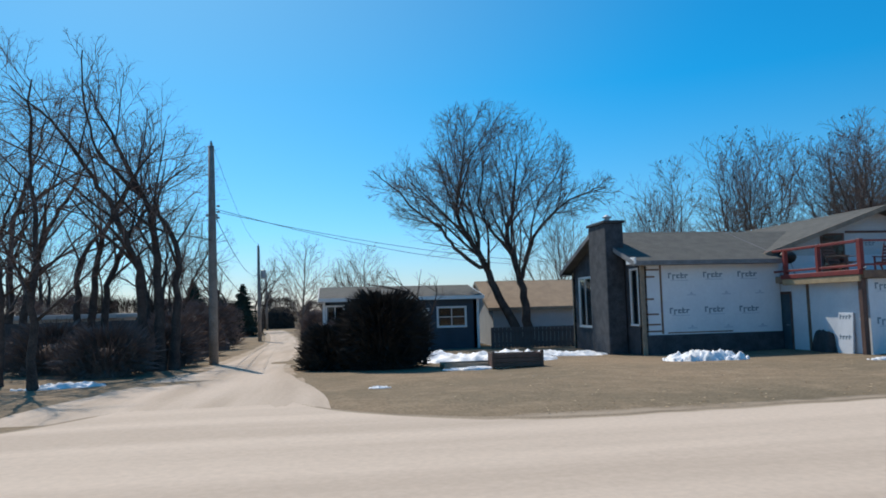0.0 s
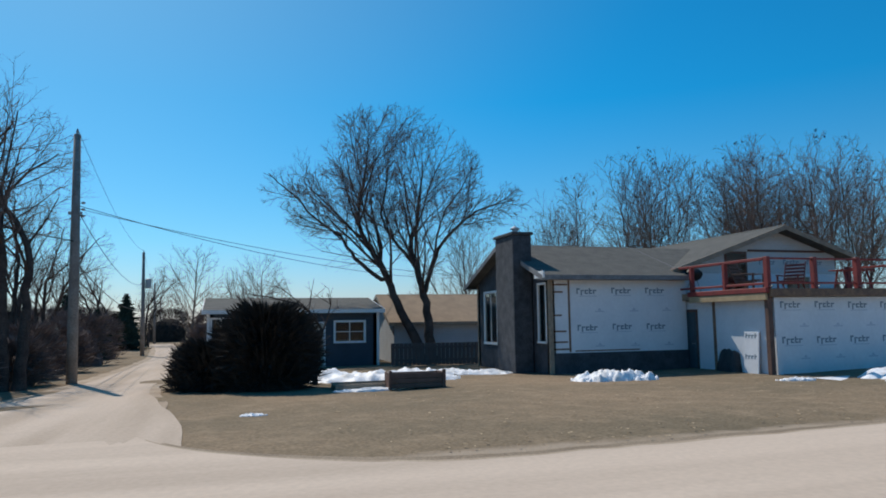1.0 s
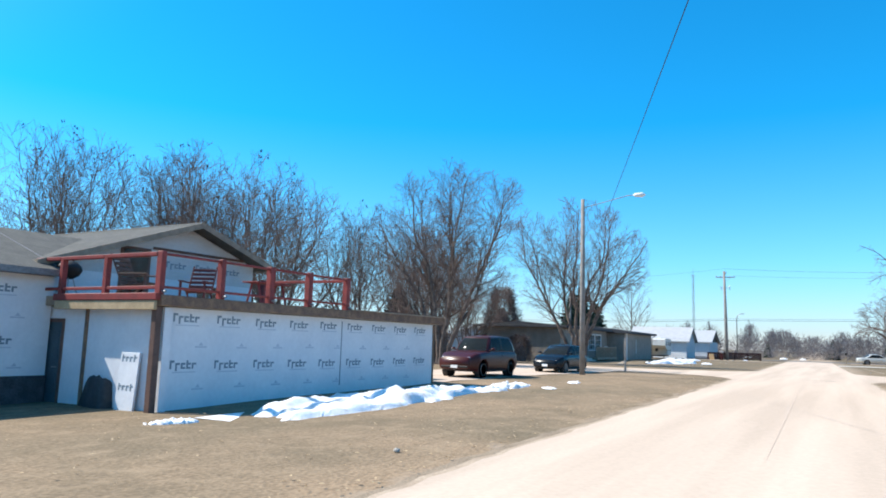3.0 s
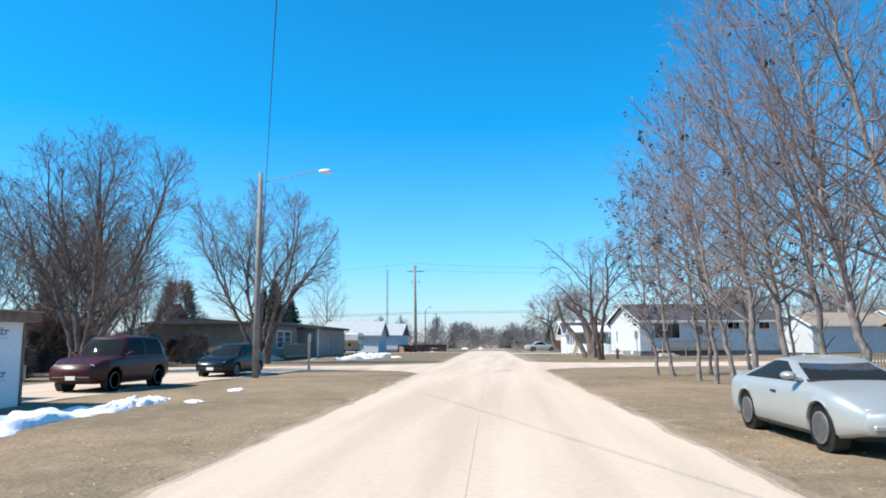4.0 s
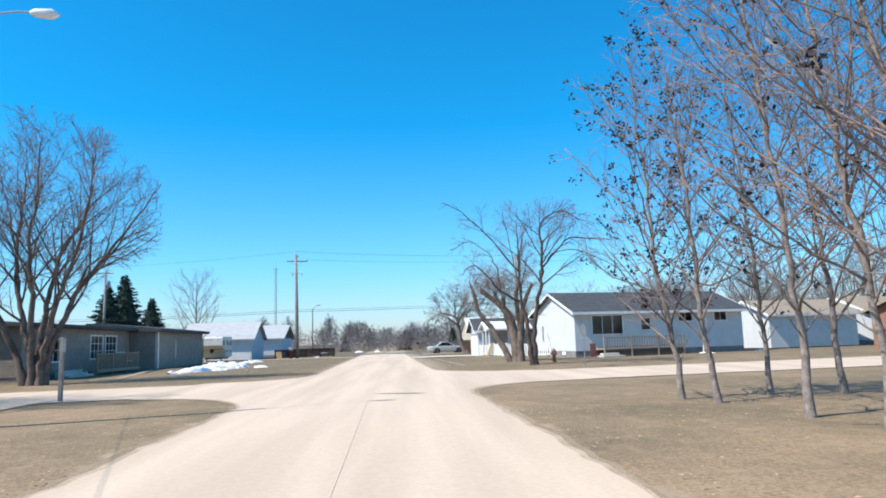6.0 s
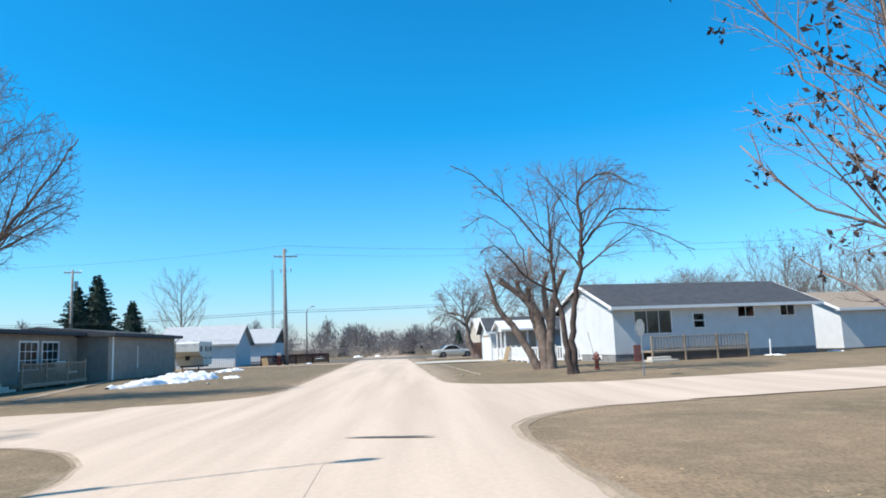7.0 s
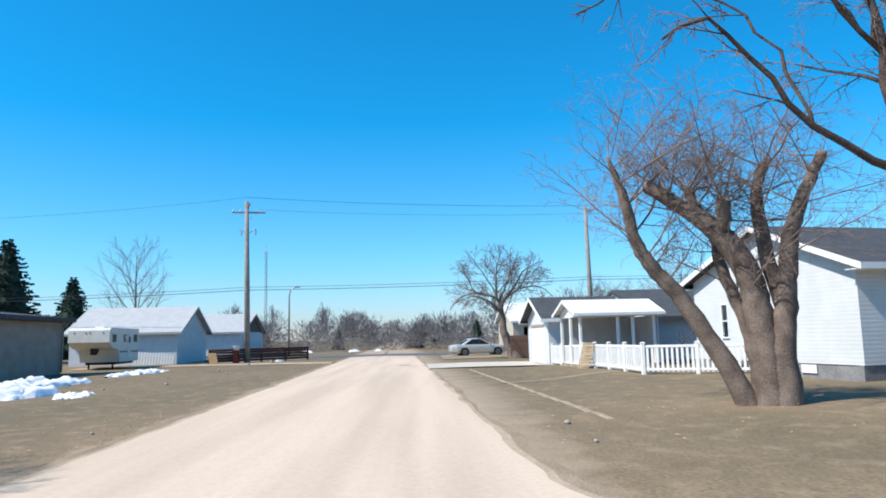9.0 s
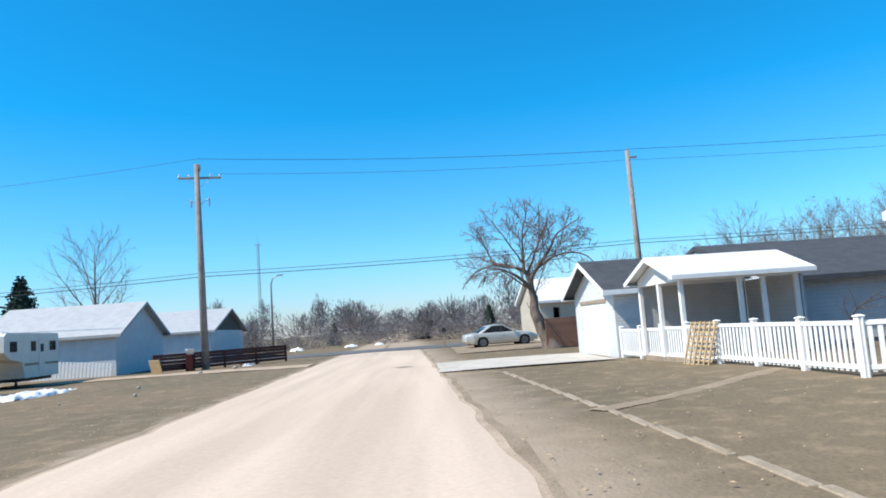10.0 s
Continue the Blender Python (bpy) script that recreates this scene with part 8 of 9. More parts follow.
def vehicle(name, place, label, category, paint, length, width, height, belt, hood, wheel_r, axles, cabin, shape="car", clearance=0.2, doors=4):
    """A parked car, nose towards +x. cabin: windscreen foot, roof front, roof rear, rear-window foot."""
    car = thing(name, place, label, category, "parked vehicles")
    hw, hl = width / 2, length / 2
    arch_r = wheel_r + 0.05
    x1, x2, x3, x4 = cabin
    stations = {round(-hl + length * i / 76, 4) for i in range(77)}
    for ax in axles:
        stations |= {round(ax + arch_r * math.sin(radians(k * 7.5)), 4) for k in range(-12, 13)}
        stations |= {round(ax - arch_r - 0.004, 4), round(ax + arch_r + 0.004, 4)}
    stations = sorted(stations)
    g, ring_n = Geo(), 0
    curve = [(0.0, 0.92), (0.10, 0.972), (0.30, 0.995), (0.52, 1.0), (0.68, 0.99), (0.82, 0.975), (0.92, 0.945), (0.98, 0.89), (1.0, 0.82)]
    for x in stations:
        nose = smoothstep((hl - x) / (0.15 * length))
        tail = smoothstep((x + hl) / (0.11 * length))
        top = belt
        if x > x1:
            top = belt + (hood - belt) * smoothstep((x - x1) / (hl - x1)) ** 0.75
        top -= 0.16 * (1 - nose) ** 1.5 + 0.07 * (1 - tail) ** 1.5
        half = hw * (0.76 + 0.24 * nose) * (0.84 + 0.16 * tail)
        low = clearance + 0.10 * (1 - nose) + 0.10 * (1 - tail)
        arch = 0.0
        for ax in axles:
            d = abs(x - ax)
            if d < arch_r:
                arch = max(arch, wheel_r + math.sqrt(arch_r ** 2 - d ** 2))
        bottom = min(max(low, arch), top - 0.10)
        sec = [(0.0, bottom)]
        for f, wf in curve:
            z = low + (top - low) * f
            sec.append((half * wf, max(z, bottom)))
        sec += [(half * 0.62, top + 0.018), (half * 0.3, top + 0.03), (0.0, top + 0.034)]
        full = sec + [(-y, z) for y, z in sec[-2:0:-1]]
        ring_n = len(full)
        g.v += [(x, y, z) for y, z in full]
    for i in range(len(stations) - 1):
        for k in range(ring_n):
            a, b = i * ring_n + k, i * ring_n + (k + 1) % ring_n
            g.f.append((a, a + ring_n, b + ring_n, b))
    g.f.append(tuple(range(ring_n)))
    g.f.append(tuple(range(len(g.v) - ring_n, len(g.v)))[::-1])
    part("body", g, paint, car, smooth=True)
    # Greenhouse: rings from the belt to the roof, split into glass and painted pillars.
    wb, wr, zr = hw * 0.885, hw * 0.70, height - 0.055
    xm = (x1 + x3) / 2 - (0.28 if doors == 2 else 0.10)
    levels = [0.0, 0.06, 0.3, 0.55, 0.78, 0.92, 1.0]

    def ring_at(h):
        xf = x1 + (x2 - x1) * h + 0.05 * 4 * h * (1 - h)
        xr = x4 + (x3 - x4) * h - 0.05 * 4 * h * (1 - h)
        wd = wb + (wr - wb) * h + 0.03 * 4 * h * (1 - h)
        pts = [(xf - 0.13 * (v / 5) ** 2 * 0.8, wd * 0.86 * v / 5) for v in range(6)]
        pts += [(xf - 0.17, wd * 0.965)]
        xa, xc = xf - 0.25, xr + 0.36
        pts += [(xa + (xm + 0.04 - xa) * k / 5, wd) for k in range(6)]
        pts += [(xm - 0.04 + (xc - xm + 0.04) * k / 5, wd) for k in range(6)]
        pts += [(xr + 0.16, wd * 0.96)]
        pts += [(xr + 0.11 * (v / 5) ** 2, wd * 0.84 * v / 5) for v in range(5, -1, -1)]
        out = []
        for x, y in pts:
            arch = zr - 0.07 * ((x - (x2 + x3) / 2) / max((x2 - x3) / 2, 0.3)) ** 2 * (0.5 if h == 1.0 else 0.5)
            arch = max(arch, zr - 0.05)
            out.append((x, y, belt - 0.02 + h * (arch - belt + 0.02)))
        return out

    half_n = len(ring_at(0))
    grid = [ring_at(h) for h in levels]
    roof = Geo()
    for s in (-1, 1):
        rows = [[(x, s * y, z) for x, y, z in r] for r in grid]

        def sheet(cols, bands):
            ring, quads, w = [], [], len(cols)
            for j in bands:
                ring += [rows[j][c] for c in cols]
            for j in range(len(bands) - 1):
                for c in range(w - 1):
                    q = (j * w + c, j * w + c + 1, (j + 1) * w + c + 1, (j + 1) * w + c)
                    quads.append(q if s > 0 else q[::-1])
            return ring, quads

        inner = [1, 2, 3, 4, 5]
        for name2, cols in (("windscreen", range(0, 6)), ("side_window", range(7, 13)), ("side_window", range(13, 19)), ("rear_window", range(20, half_n))):
            cols = list(cols)
            ring, quads = sheet(cols, inner)
            part(name2, double(Geo(), quads, ring), G_CAR, car, smooth=True)
            for edge in ([0, 1], [5, 6]):
                part("window_frame", Geo().add(*sheet(cols, edge)), paint, car, smooth=True)
        for cols in ([5, 6, 7], [18, 19, 20]):
            part("pillar", Geo().add(*sheet(cols, range(7))), paint, car, smooth=True)
        if doors == 2:
            ring, quads = sheet([12, 13], inner)
            part("side_window", double(Geo(), quads, ring), G_CAR, car, smooth=True)
            for edge in ([0, 1], [5, 6]):
                part("window_frame", Geo().add(*sheet([12, 13], edge)), paint, car, smooth=True)
        else:
            part("pillar", Geo().add(*sheet([12, 13], range(7))), M_BLACK, car, "black centre pillar")
    n0 = 2 * half_n - 2
    top = grid[-1] + [(x, -y, z) for x, y, z in grid[-1][-2:0:-1]]
    mid_x = sum(p[0] for p in top) / n0
    for f in (1.0, 0.94, 0.8, 0.55, 0.28, 0.02):
        roof.v += [(mid_x + (x - mid_x) * f, y * f, z + 0.055 * (1 - f ** 2.5)) for x, y, z in top]
    for j in range(5):
        for i in range(n0):
            roof.f.append((j * n0 + i, j * n0 + (i + 1) % n0, (j + 1) * n0 + (i + 1) % n0, (j + 1) * n0 + i))
    roof.f.append(tuple(range(5 * n0, 6 * n0)))
    part("roof", roof, paint, car, smooth=True)
    # Black plate added over the painted body top so the cabin looks dark.
    part("interior", Geo().cbox(x4 + 0.25, -wb * 0.9, belt - 0.1, x1 - 0.15, wb * 0.9, belt + 0.045, 0.02), M_BLACK, car, "added black plate standing in for the dark cabin")
    for s in (-1, 1):
        part("seat", Geo().cbox(x2 - 0.95, s * wr * 0.12, belt - 0.2, x2 - 0.7, s * wr * 0.8, belt + 0.27, 0.07), M_BLACK, car, "dark front seat")
        arm = part("mirror", Geo().cbox(x1 - 0.30, s * (wb - 0.02), belt + 0.02, x1 - 0.22, s * (wb + 0.08), belt + 0.07, 0.012), paint, car)
        part("mirror_shell", Geo().disc((0, 0, 0), (1, 0, 0), [(0, 0.08), (0.02, 0.092), (0.09, 0.08), (0.15, 0.045), (0.17, 0.01)], 14).move(Matrix.Translation((x1 - 0.33, s * (wb + 0.16), belt + 0.10)) @ Matrix.Diagonal((1, 1.25, 0.66, 1))), paint, arm, smooth=True)
        part("mirror_glass", Geo().disc((0, 0, 0), (1, 0, 0), [(0, 0.074), (0.004, 0.074)], 14).move(Matrix.Translation((x1 - 0.336, s * (wb + 0.16), belt + 0.10)) @ Matrix.Diagonal((1, 1.25, 0.66, 1))), M_IRON, arm)
        part("headlight", Geo().cbox(hl - 0.30, s * hw * 0.42, hood - 0.27, hl - 0.075, s * hw * 0.74, hood - 0.13, 0.05), M_LAMP, car)
        part("tail_light", Geo().cbox(-hl + 0.02, s * hw * 0.45, belt - 0.28, -hl + 0.2, s * hw * 0.80, belt - 0.12, 0.04), M_REDLAMP, car)
        part("door_handle", Geo().cbox(xm + 0.02, s * hw * 0.985, belt - 0.19, xm + 0.19, s * (hw + 0.018), belt - 0.155, 0.01), M_BLACK if doors == 2 else paint, car)
        part("sill_strip", Geo().cbox(axles[1] + arch_r, s * hw * 0.88, clearance - 0.02, axles[0] - arch_r, s * hw * 0.945, clearance + 0.05, 0.015), M_BLACK, car)
    part("dashboard", Geo().cbox(x1 - 0.5, -wb * 0.8, belt - 0.1, x1 - 0.22, wb * 0.8, belt + 0.06, 0.04), M_BLACK, car)
    part("grille", Geo().cbox(hl - 0.16, -hw * 0.36, hood - 0.30, hl - 0.03, hw * 0.36, hood - 0.18, 0.03), M_BLACK, car)
    part("front_bumper", Geo().cbox(hl - 0.24, -hw * 0.74, clearance + 0.1, hl + 0.02, hw * 0.74, clearance + 0.30, 0.08), paint if shape == "car" else M_BLACK, car)
    part("rear_bumper", Geo().cbox(-hl - 0.03, -hw * 0.8, clearance + 0.14, -hl + 0.2, hw * 0.8, clearance + 0.34, 0.08), paint if shape == "car" else M_BLACK, car)
    part("front_plate", Geo().cbox(hl + 0.018, -0.16, clearance + 0.14, hl + 0.03, 0.16, clearance + 0.26, 0.003), M_VINYL, car, "plain plate bar")
    part("underbody", Geo().box(-hl + 0.3, -hw * 0.70, clearance, hl - 0.3, hw * 0.70, clearance + 0.16), M_BLACK, car)
    if doors == 2:
        part("spoiler", Geo().prism([(-hl + 0.06, belt - 0.03), (-hl + 0.34, belt - 0.01), (-hl + 0.30, belt + 0.03), (-hl + 0.03, belt + 0.055)], 1, -hw * 0.72, hw * 0.72), paint, car, "low spoiler lip")
    for ax in axles:
        for s in (-1, 1):
            face = s * (hw * 0.985)
            c = (ax, face - s * 0.2, wheel_r)
            wh = part("wheel", Geo().disc(c, (0, s, 0), [(0, wheel_r * 0.6), (0, wheel_r * 0.94), (0.03, wheel_r), (0.16, wheel_r), (0.19, wheel_r * 0.95), (0.195, wheel_r * 0.72), (0.18, wheel_r * 0.70)], 36), M_TYRE, car, "black tyre")
            part("rim", Geo().disc(c, (0, s, 0), [(0.17, wheel_r * 0.70), (0.195, wheel_r * 0.69), (0.195, wheel_r * 0.64), (0.14, wheel_r * 0.62)], 32), M_RIM, wh, "alloy rim")
            part("brake_disc", Geo().disc(c, (0, s, 0), [(0.08, wheel_r * 0.66), (0.12, wheel_r * 0.66), (0.125, 0.01)], 28), M_TYRE, wh)
            part("wheel_cover", Geo().disc(c, (0, s, 0), [(0.13, wheel_r * 0.64), (0.165, wheel_r * 0.58), (0.18, wheel_r * 0.35), (0.175, wheel_r * 0.16), (0.19, wheel_r * 0.14), (0.192, 0.01)], 32), M_RIM, wh, "silver wheel cover", smooth=False)
            for k in range(7):
                a7 = k * 6.2832 / 7
                part("slot", Geo().disc((ax + wheel_r * 0.46 * math.cos(a7), face - s * 0.035, wheel_r + wheel_r * 0.46 * math.sin(a7)), (0, s, 0), [(0, 0.034), (0.016, 0.034), (0.017, 0.005)], 10), M_BLACK, wh)
            part("wheel_well", Geo().disc((ax, face - s * 0.26, wheel_r), (0, s, 0), [(0, arch_r - 0.01), (0.22, arch_r - 0.01), (0.22, arch_r - 0.02), (0.02, arch_r - 0.03), (0.02, 0.02)], 28), M_BLACK, wh)
    return car


vehicle("silver_coupe", pose(22.5, 1.18, 0.0, 0, 0, 183), "silver two-door coupe parked on the verge", "car", M_SILVER, 4.5, 1.74, 1.28, 0.90, 0.76, 0.315, (1.38, -1.22), (0.98, 0.22, -0.70, -1.80), doors=2)
vehicle("dark_hatchback", pose(42.9, 19.25, 0.0, 0, 0, 178), "dark blue hatchback parked beside the pole", "car", M_NAVY, 4.4, 1.75, 1.52, 0.95, 0.82, 0.32, (1.32, -1.25), (1.0, 0.25, -1.5, -2.0))
vehicle("maroon_suv", pose(33.7, 19.7, 0.0, 0, 0, 180), "dark red sport utility vehicle parked by the garage", "car", M_MAROON, 4.7, 1.85, 1.82, 1.12, 1.02, 0.37, (1.42, -1.38), (0.95, 0.45, -1.95, -2.2), "suv", 0.28)
vehicle("beige_sedan", pose(113.6, 1.5, 0.0, 0, 0, -82), "beige sedan parked nose-in beside the street", "car", M_GOLD, 4.7, 1.78, 1.42, 0.9, 0.78, 0.32, (1.42, -1.3), (1.0, 0.25, -0.95, -1.7))
tr = thing("utility_trailer", pose(28.6, 20.6, 0.0, 0, 0, 0), "small grey flatbed trailer by the garage", "trailer")
part("bed", Geo().cbox(-1.1, -0.7, 0.45, 1.0, 0.7, 0.55, 0.015), M_GREYWOOD, tr)
for s in (-1, 1):
    part("side_board", Geo().cbox(-1.1, s * 0.7, 0.55, 1.0, s * 0.66, 0.95, 0.01), M_IRON, tr)
    part("wheel", Geo().disc((-0.1, s * 0.74, 0.28), (0, s, 0), [(0, 0.18), (0, 0.27), (0.03, 0.28), (0.14, 0.28), (0.17, 0.26), (0.17, 0.1)], 20), M_TYRE, tr)
part("tongue", Geo().tube([(-1.1, 0, 0.48), (-2.0, 0, 0.42)], 0.035, 6), M_IRON, tr)

# Fifth-wheel camper on the lawn beside the long garage, its nose over the hitch.
camper = thing("camper_trailer", pose(101.37, 25.86, 0, 0, 0, 4), "cream fifth-wheel camper with overhanging nose and dark windows", "camper")
nose = [(0.0, 1.75), (0.06, 2.5), (0.3, 2.66), (5.6, 2.66), (5.68, 2.5), (5.65, 0.45), (2.0, 0.45), (1.75, 1.25), (0.6, 1.4)]
part("body", Geo().prism(nose, 1, 0.0, 2.5), M_CAMPER, camper)
part("stripe", Geo().box(1.95, -0.012, 1.05, 5.6, -0.002, 1.17), M_GREYWOOD, camper, "faded brown stripe")
for x0, x1 in ((0.55, 1.2), (2.6, 3.1), (4.6, 5.3)):
    w = part("window", Geo().cbox(x0, -0.03, 1.75, x1, -0.002, 2.25, 0.03), M_BLACK, camper)
    part("pane", Geo().box(x0 + 0.05, -0.037, 1.8, x1 - 0.05, -0.032, 2.2), G_WINDOW, w)
d = part("door", Geo().cbox(3.4, -0.025, 0.6, 4.05, -0.002, 2.35, 0.02), M_CAMPER, camper, "cream entry door")
part("door_window", Geo().cbox(3.55, -0.04, 1.7, 3.9, -0.027, 2.1, 0.02), M_BLACK, d)
for y in (0.35, 1.15, 1.4, 2.1):
    part("marker_light", Geo().cbox(0.02, y, 2.32, 0.06, y + 0.09, 2.37, 0.005), M_REDLAMP, camper, "small amber marker light")
part("roof_vent", Geo().cbox(1.6, 0.9, 2.66, 2.4, 1.5, 2.76, 0.03), M_WHITE, camper)
for k, y in enumerate((0.5, 2.0)):
    part("landing_leg", Geo().cbox(2.1, y - 0.05, 0.0, 2.2, y + 0.05, 0.5, 0.01), M_BLACK, camper)
part("hitch_pin_box", Geo().prism([(0.75, 0.95), (1.0, 0.95), (1.5, 1.3), (0.7, 1.36)], 1, 1.1, 1.4), M_BLACK, camper)
for x in (3.9, 4.75):
    for s, y in ((-1, 0.14), (1, 2.36)):
        part("wheel", Geo().disc((x, y - s * 0.08, 0.34), (0, s, 0), [(0, 0.2), (0, 0.33), (0.03, 0.34), (0.17, 0.34), (0.2, 0.32), (0.2, 0.1)], 20), M_TYRE, camper)
part("chassis", Geo().box(2.1, 0.3, 0.28, 5.5, 2.2, 0.45), M_BLACK, camper)

# ---- small things outdoors ----
sign = thing("stop_sign_back", pose(62.4, -2.95, 0.05, 0, 0, 12), "back of an octagonal road sign on a thin post", "road sign")
part("post", Geo().cbox(-0.03, -0.02, -0.3, 0.03, 0.02, 2.1, 0.004), M_IRON, sign)
oct_ring = [(0.36 * math.cos(radians(22.5 + 45 * k)), 1.82 + 0.36 * math.sin(radians(22.5 + 45 * k))) for k in range(8)]
part("plate", Geo().prism(oct_ring, 1, 0.022, 0.028), M_IRON, sign, "bare grey back of the plate")
hyd = thing("fire_hydrant", pose(66.45, -2.17, ground_z(66.45, -2.17) - 0.03, 0, 0, 8) @ Matrix.Scale(0.94, 4), "faded red fire hydrant with a tall marker rod on the lawn", "fire hydrant")
part("base_flange", Geo().disc((0, 0, 0), (0, 0, 1), [(0, 0.10), (0.06, 0.10), (0.06, 0.155), (0.10, 0.155), (0.10, 0.105)], 16), M_HYDRANT, hyd)
part("barrel", Geo().disc((0, 0, 0.10), (0, 0, 1), [(0, 0.105), (0.40, 0.105), (0.42, 0.12), (0.54, 0.12), (0.56, 0.14), (0.60, 0.14)], 18), M_HYDRANT, hyd, smooth=True)
bonnet = part("bonnet", Geo().disc((0, 0, 0.70), (0, 0, 1), [(0, 0.145), (0.03, 0.145), (0.05, 0.12), (0.11, 0.095), (0.15, 0.05), (0.16, 0.03)], 18), M_HYDRANT, hyd, smooth=True)
part("operating_nut", Geo().disc((0, 0, 0.85), (0, 0, 1), [(0, 0.028), (0.06, 0.024)], 5), M_HYDRANT, bonnet)
for axis, r in (((0, 1, 0), 0.055), ((0, -1, 0), 0.055), ((-1, 0, 0), 0.075)):
    part("nozzle_cap", Geo().disc((axis[0] * 0.1, axis[1] * 0.1, 0.56), axis, [(0, r * 0.85), (0.05, r * 0.85), (0.05, r * 1.1), (0.09, r * 1.1), (0.10, r * 0.5), (0.13, r * 0.4)], 12), M_HYDRANT, hyd)
part("marker_rod", Geo().tube([(0.0, 0.11, 0.66), (0.0, 0.22, 1.2), (-0.01, 0.37, 1.85)], [0.013, 0.011, 0.010], 6), M_BROWNWOOD, hyd, "thin leaning marker rod")
screen_m = pose(74.5, -5.4, 0.12, 0, 0, -78.5)
screen = thing("wooden_screen", screen_m @ pose(0.6, -1.0, 0), "small faded red board screen beside the porch step", "screen")
for k in range(3):
    part("board", Geo().cbox(k * 0.15, 0, -0.04, k * 0.15 + 0.14, 0.025, 0.93 + 0.015 * (k % 2), 0.004), M_HYDRANT, screen)
for z in (0.2, 0.7):
    part("batten", Geo().cbox(0.01, 0.027, z, 0.43, 0.05, z + 0.07, 0.004), M_HYDRANT, screen)
bath = thing("bird_bath", pose(40.7, -6.1, 0), "pale stone bird bath on the lawn", "bird bath")
part("pedestal", Geo().disc((0, 0, 0), (0, 0, 1), [(0, 0.2), (0.06, 0.2), (0.1, 0.1), (0.55, 0.08), (0.62, 0.12)], 14), M_CONCRETE, bath, smooth=True)
part("bowl", Geo().disc((0, 0, 0.62), (0, 0, 1), [(0, 0.1), (0.06, 0.3), (0.14, 0.42), (0.15, 0.38), (0.08, 0.1)], 18), M_CONCRETE, bath, smooth=True)
lowfence = thing("wooden_picket_fence", pose(50.2, -12.6, 0, 0, 0, -84), "low weathered picket fence by the side street", "fence")
pk = mesh_of("picket", Geo().cbox(0, -0.01, 0.04, 0.09, 0.01, 0.8, 0.003), M_GREYWOOD)
for i in range(24):
    ob = new("picket", pk)
    ob.parent = lowfence
    ob.matrix_basis = pose(i * 0.17, 0, 0)
for z in (0.2, 0.6):
    part("rail", Geo().cbox(0, 0.011, z, 4.1, 0.05, z + 0.07, 0.004), M_GREYWOOD, lowfence)
stack = thing("dark_red_fence", pose(108.2, 21.6, 0, 0, 0, -44), "low dark red rail fence with clutter at the lot's edge", "fence")
for i in range(5):
    part("post", Geo().cbox(2.2 * i - 0.06, -0.06, -0.1, 2.2 * i + 0.06, 0.06, 1.05, 0.01), M_MAROON, stack)
for i in range(4):
    for z in (0.1, 0.3, 0.5, 0.7, 0.88):
        part("rail", Geo().cbox(2.2 * i + 0.06, -0.025, z, 2.2 * i + 2.14, 0.025, z + 0.17, 0.006), M_MAROON, stack)
solid("leaning_board", Geo().cbox(-0.35, -0.02, 0, 0.35, 0.02, 0.85, 0.006), M_RAWWOOD, "pale board leaning against the red fence", "board", pose_m=pose(106.6, 20.8, 0, -18, 0, 70))
bucket = thing("round_tub", pose(109.5, 20.0, 0.95), "white round tub perched by the red fence", "tub")
part("wall", Geo().disc((0, 0, 0), (0, 0, 1), [(0, 0.2), (0.3, 0.26), (0.32, 0.27), (0.32, 0.24), (0.04, 0.18)], 16), M_VINYL, bucket, smooth=True)
part("stand", Geo().cbox(-0.25, -0.2, -0.95, 0.25, 0.2, 0.0, 0.02), M_MAROON, bucket, "dark red stand")
bird = thing("parcel_box_post", pose(117.0, 5.0, 0), "mailbox on a post at the end of the street", "mailbox")
part("post", Geo().cbox(-0.05, -0.05, -0.2, 0.05, 0.05, 1.15, 0.006), M_GREYWOOD, bird)
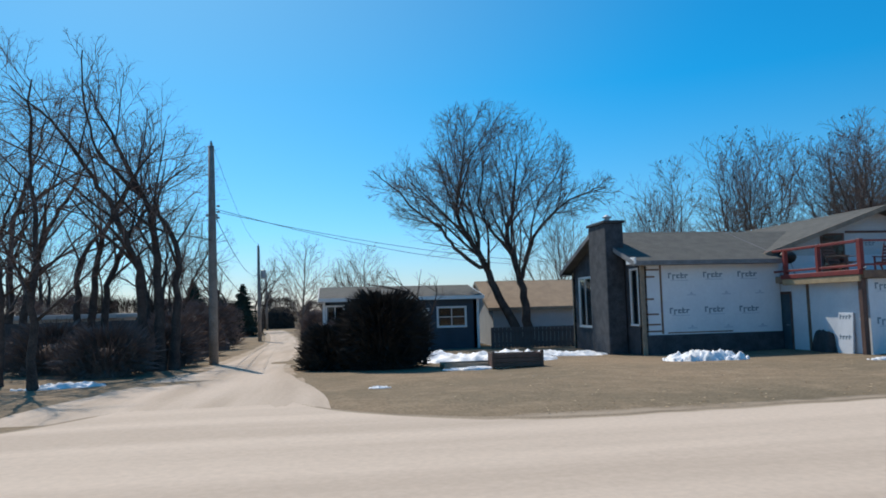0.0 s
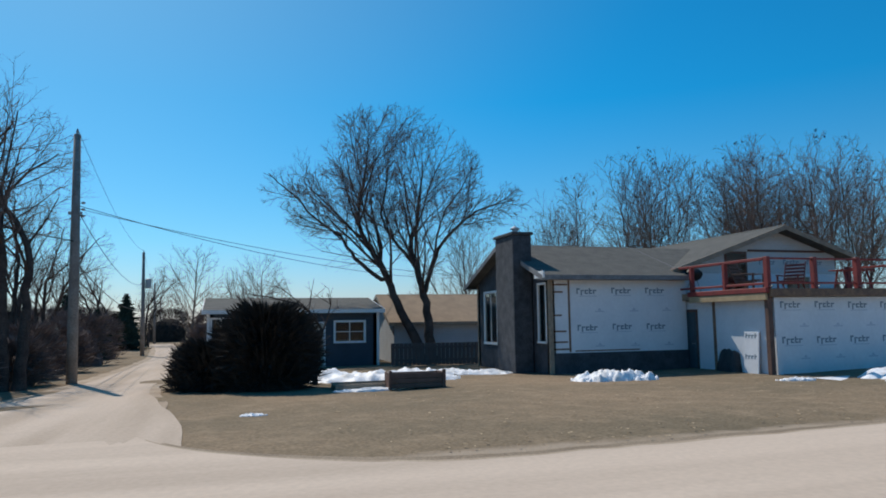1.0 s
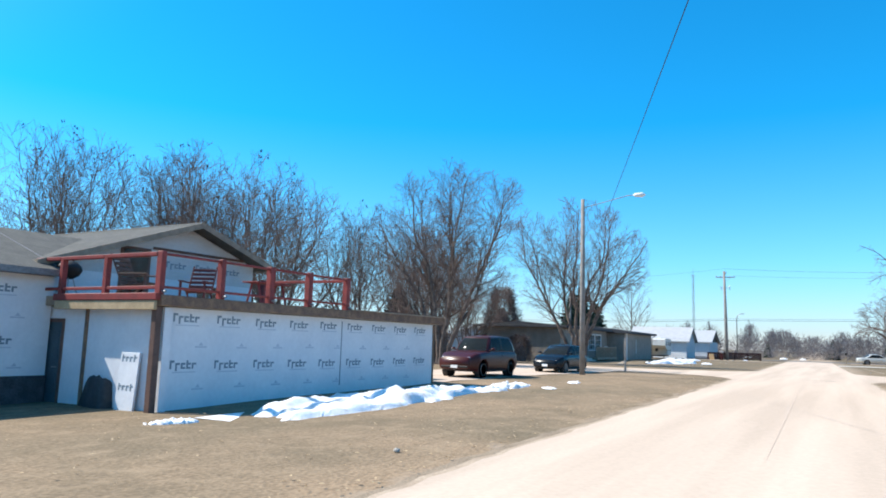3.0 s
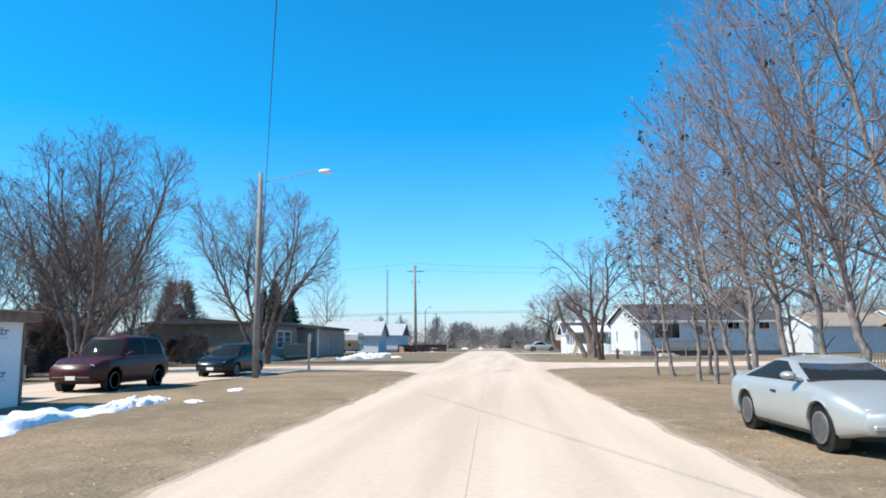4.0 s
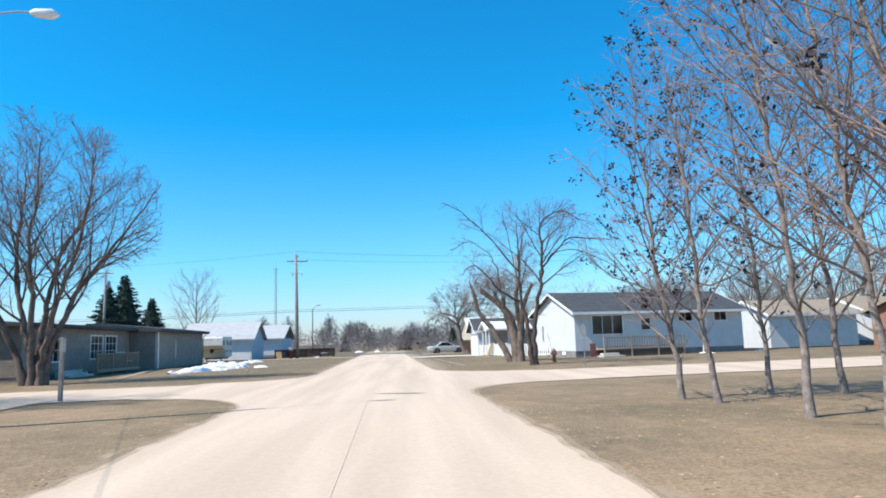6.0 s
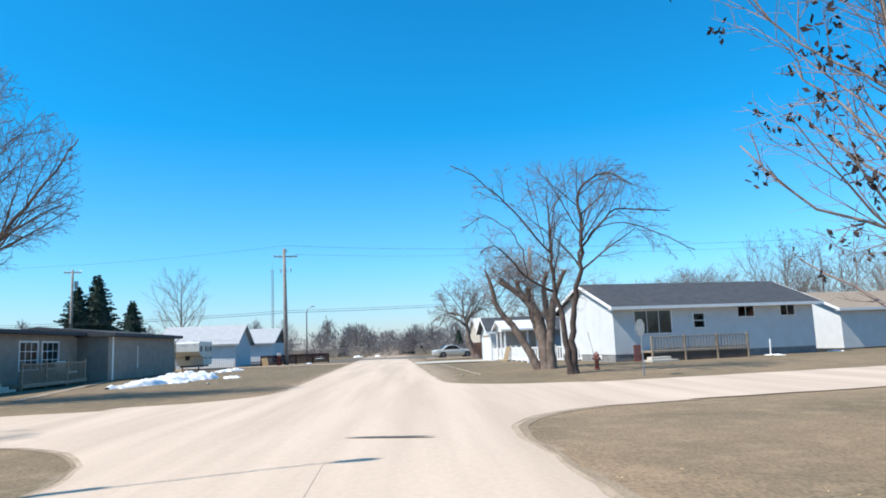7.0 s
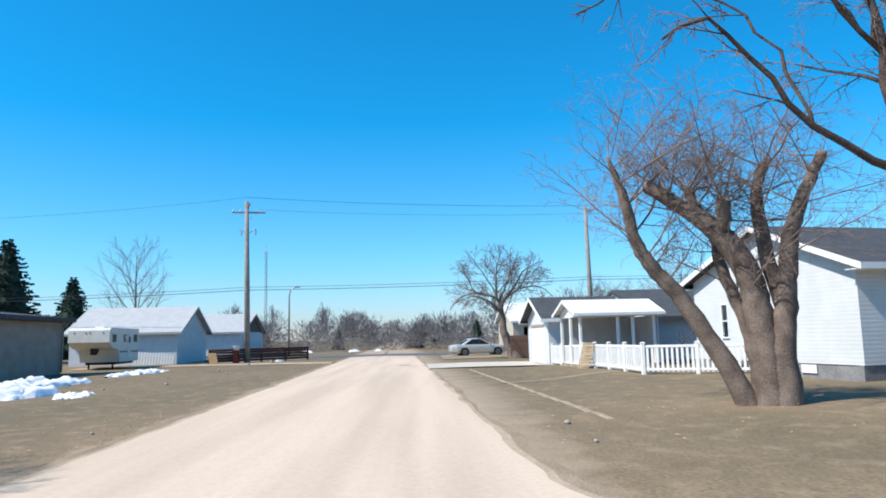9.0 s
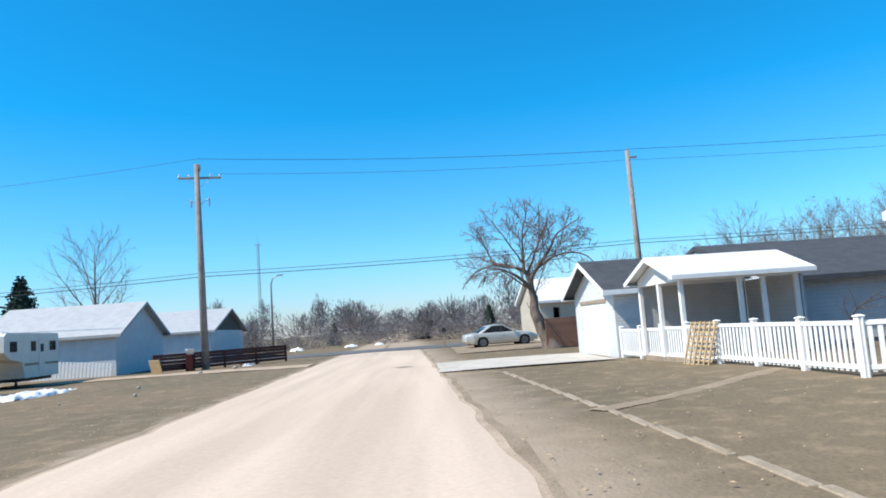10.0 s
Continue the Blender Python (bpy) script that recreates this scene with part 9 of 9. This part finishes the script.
part("box", Geo().prism([(-0.14, 1.15), (0.14, 1.15), (0.14, 1.32), (0.08, 1.42), (-0.08, 1.42), (-0.14, 1.32)], 0, -0.26, 0.26), M_BLACK, bird)
rng = random.Random(77)
for k in range(26):
    where = k % 3
    if where == 0:
        x, y = rng.uniform(104, 118), rng.uniform(17.0, 19.0)
    elif where == 1:
        x, y = rng.uniform(70, 96), rng.uniform(15.5, 18.0)
    else:
        x = rng.uniform(8, 80)
        y = left_edge(x) + rng.uniform(0.3, 2.0) if rng.random() < 0.5 else right_edge(x) - rng.uniform(0.2, 1.5)
        if 44 < x < 64:
            continue
    s = rng.uniform(0.03, 0.07) * (2.2 if where == 0 else 1.3 if where == 1 else 1)
    g = Geo()
    for j in range(5):
        for i in range(8):
            a, b = 6.283 * i / 8, -1.3 + 2.6 * j / 4
            r = s * (1 + 0.35 * noise.noise((math.cos(a) * 1.3 + k, math.sin(a) * 1.3, b)))
            g.v.append((r * math.cos(a) * math.cos(b), r * math.sin(a) * math.cos(b), 0.7 * r * math.sin(b) + 0.35 * s))
    for j in range(4):
        for i in range(8):
            g.f.append((j * 8 + i, j * 8 + (i + 1) % 8, (j + 1) * 8 + (i + 1) % 8, (j + 1) * 8 + i))
    solid("field_stone", g, M_ROCK, "loose pale stone lying on the verge", "stone", "loose stones", smooth=True, pose_m=pose(x, y, ground_z(x, y)))
g = Geo()
for k in range(3600):
    x = rng.uniform(2, 100)
    y = left_edge(x) + 0.3 + rng.random() ** 2 * 8 if rng.random() < 0.55 else right_edge(x) - 0.3 - rng.random() ** 2 * 7
    if 43 < x < 66 or x < 9 and y < 8 or street_right(x) - 0.3 < y < street_left(x) + 0.3:
        continue
    a, s = rng.uniform(0, 6.28), rng.uniform(0.015, 0.045)
    c, d, z = s * math.cos(a), s * math.sin(a), ground_z(x, y) + 0.035
    g.add([(x - c, y - d, z), (x + d * 0.6, y - c * 0.6, z + 0.008), (x + c, y + d, z + 0.004), (x - d * 0.6, y + c * 0.6, z + 0.012)], [(0, 1, 2, 3)])
solid("leaf_litter", g, M_RAWWOOD, "scattered pale dry leaves on the lawns", "leaves", kind="stuff")
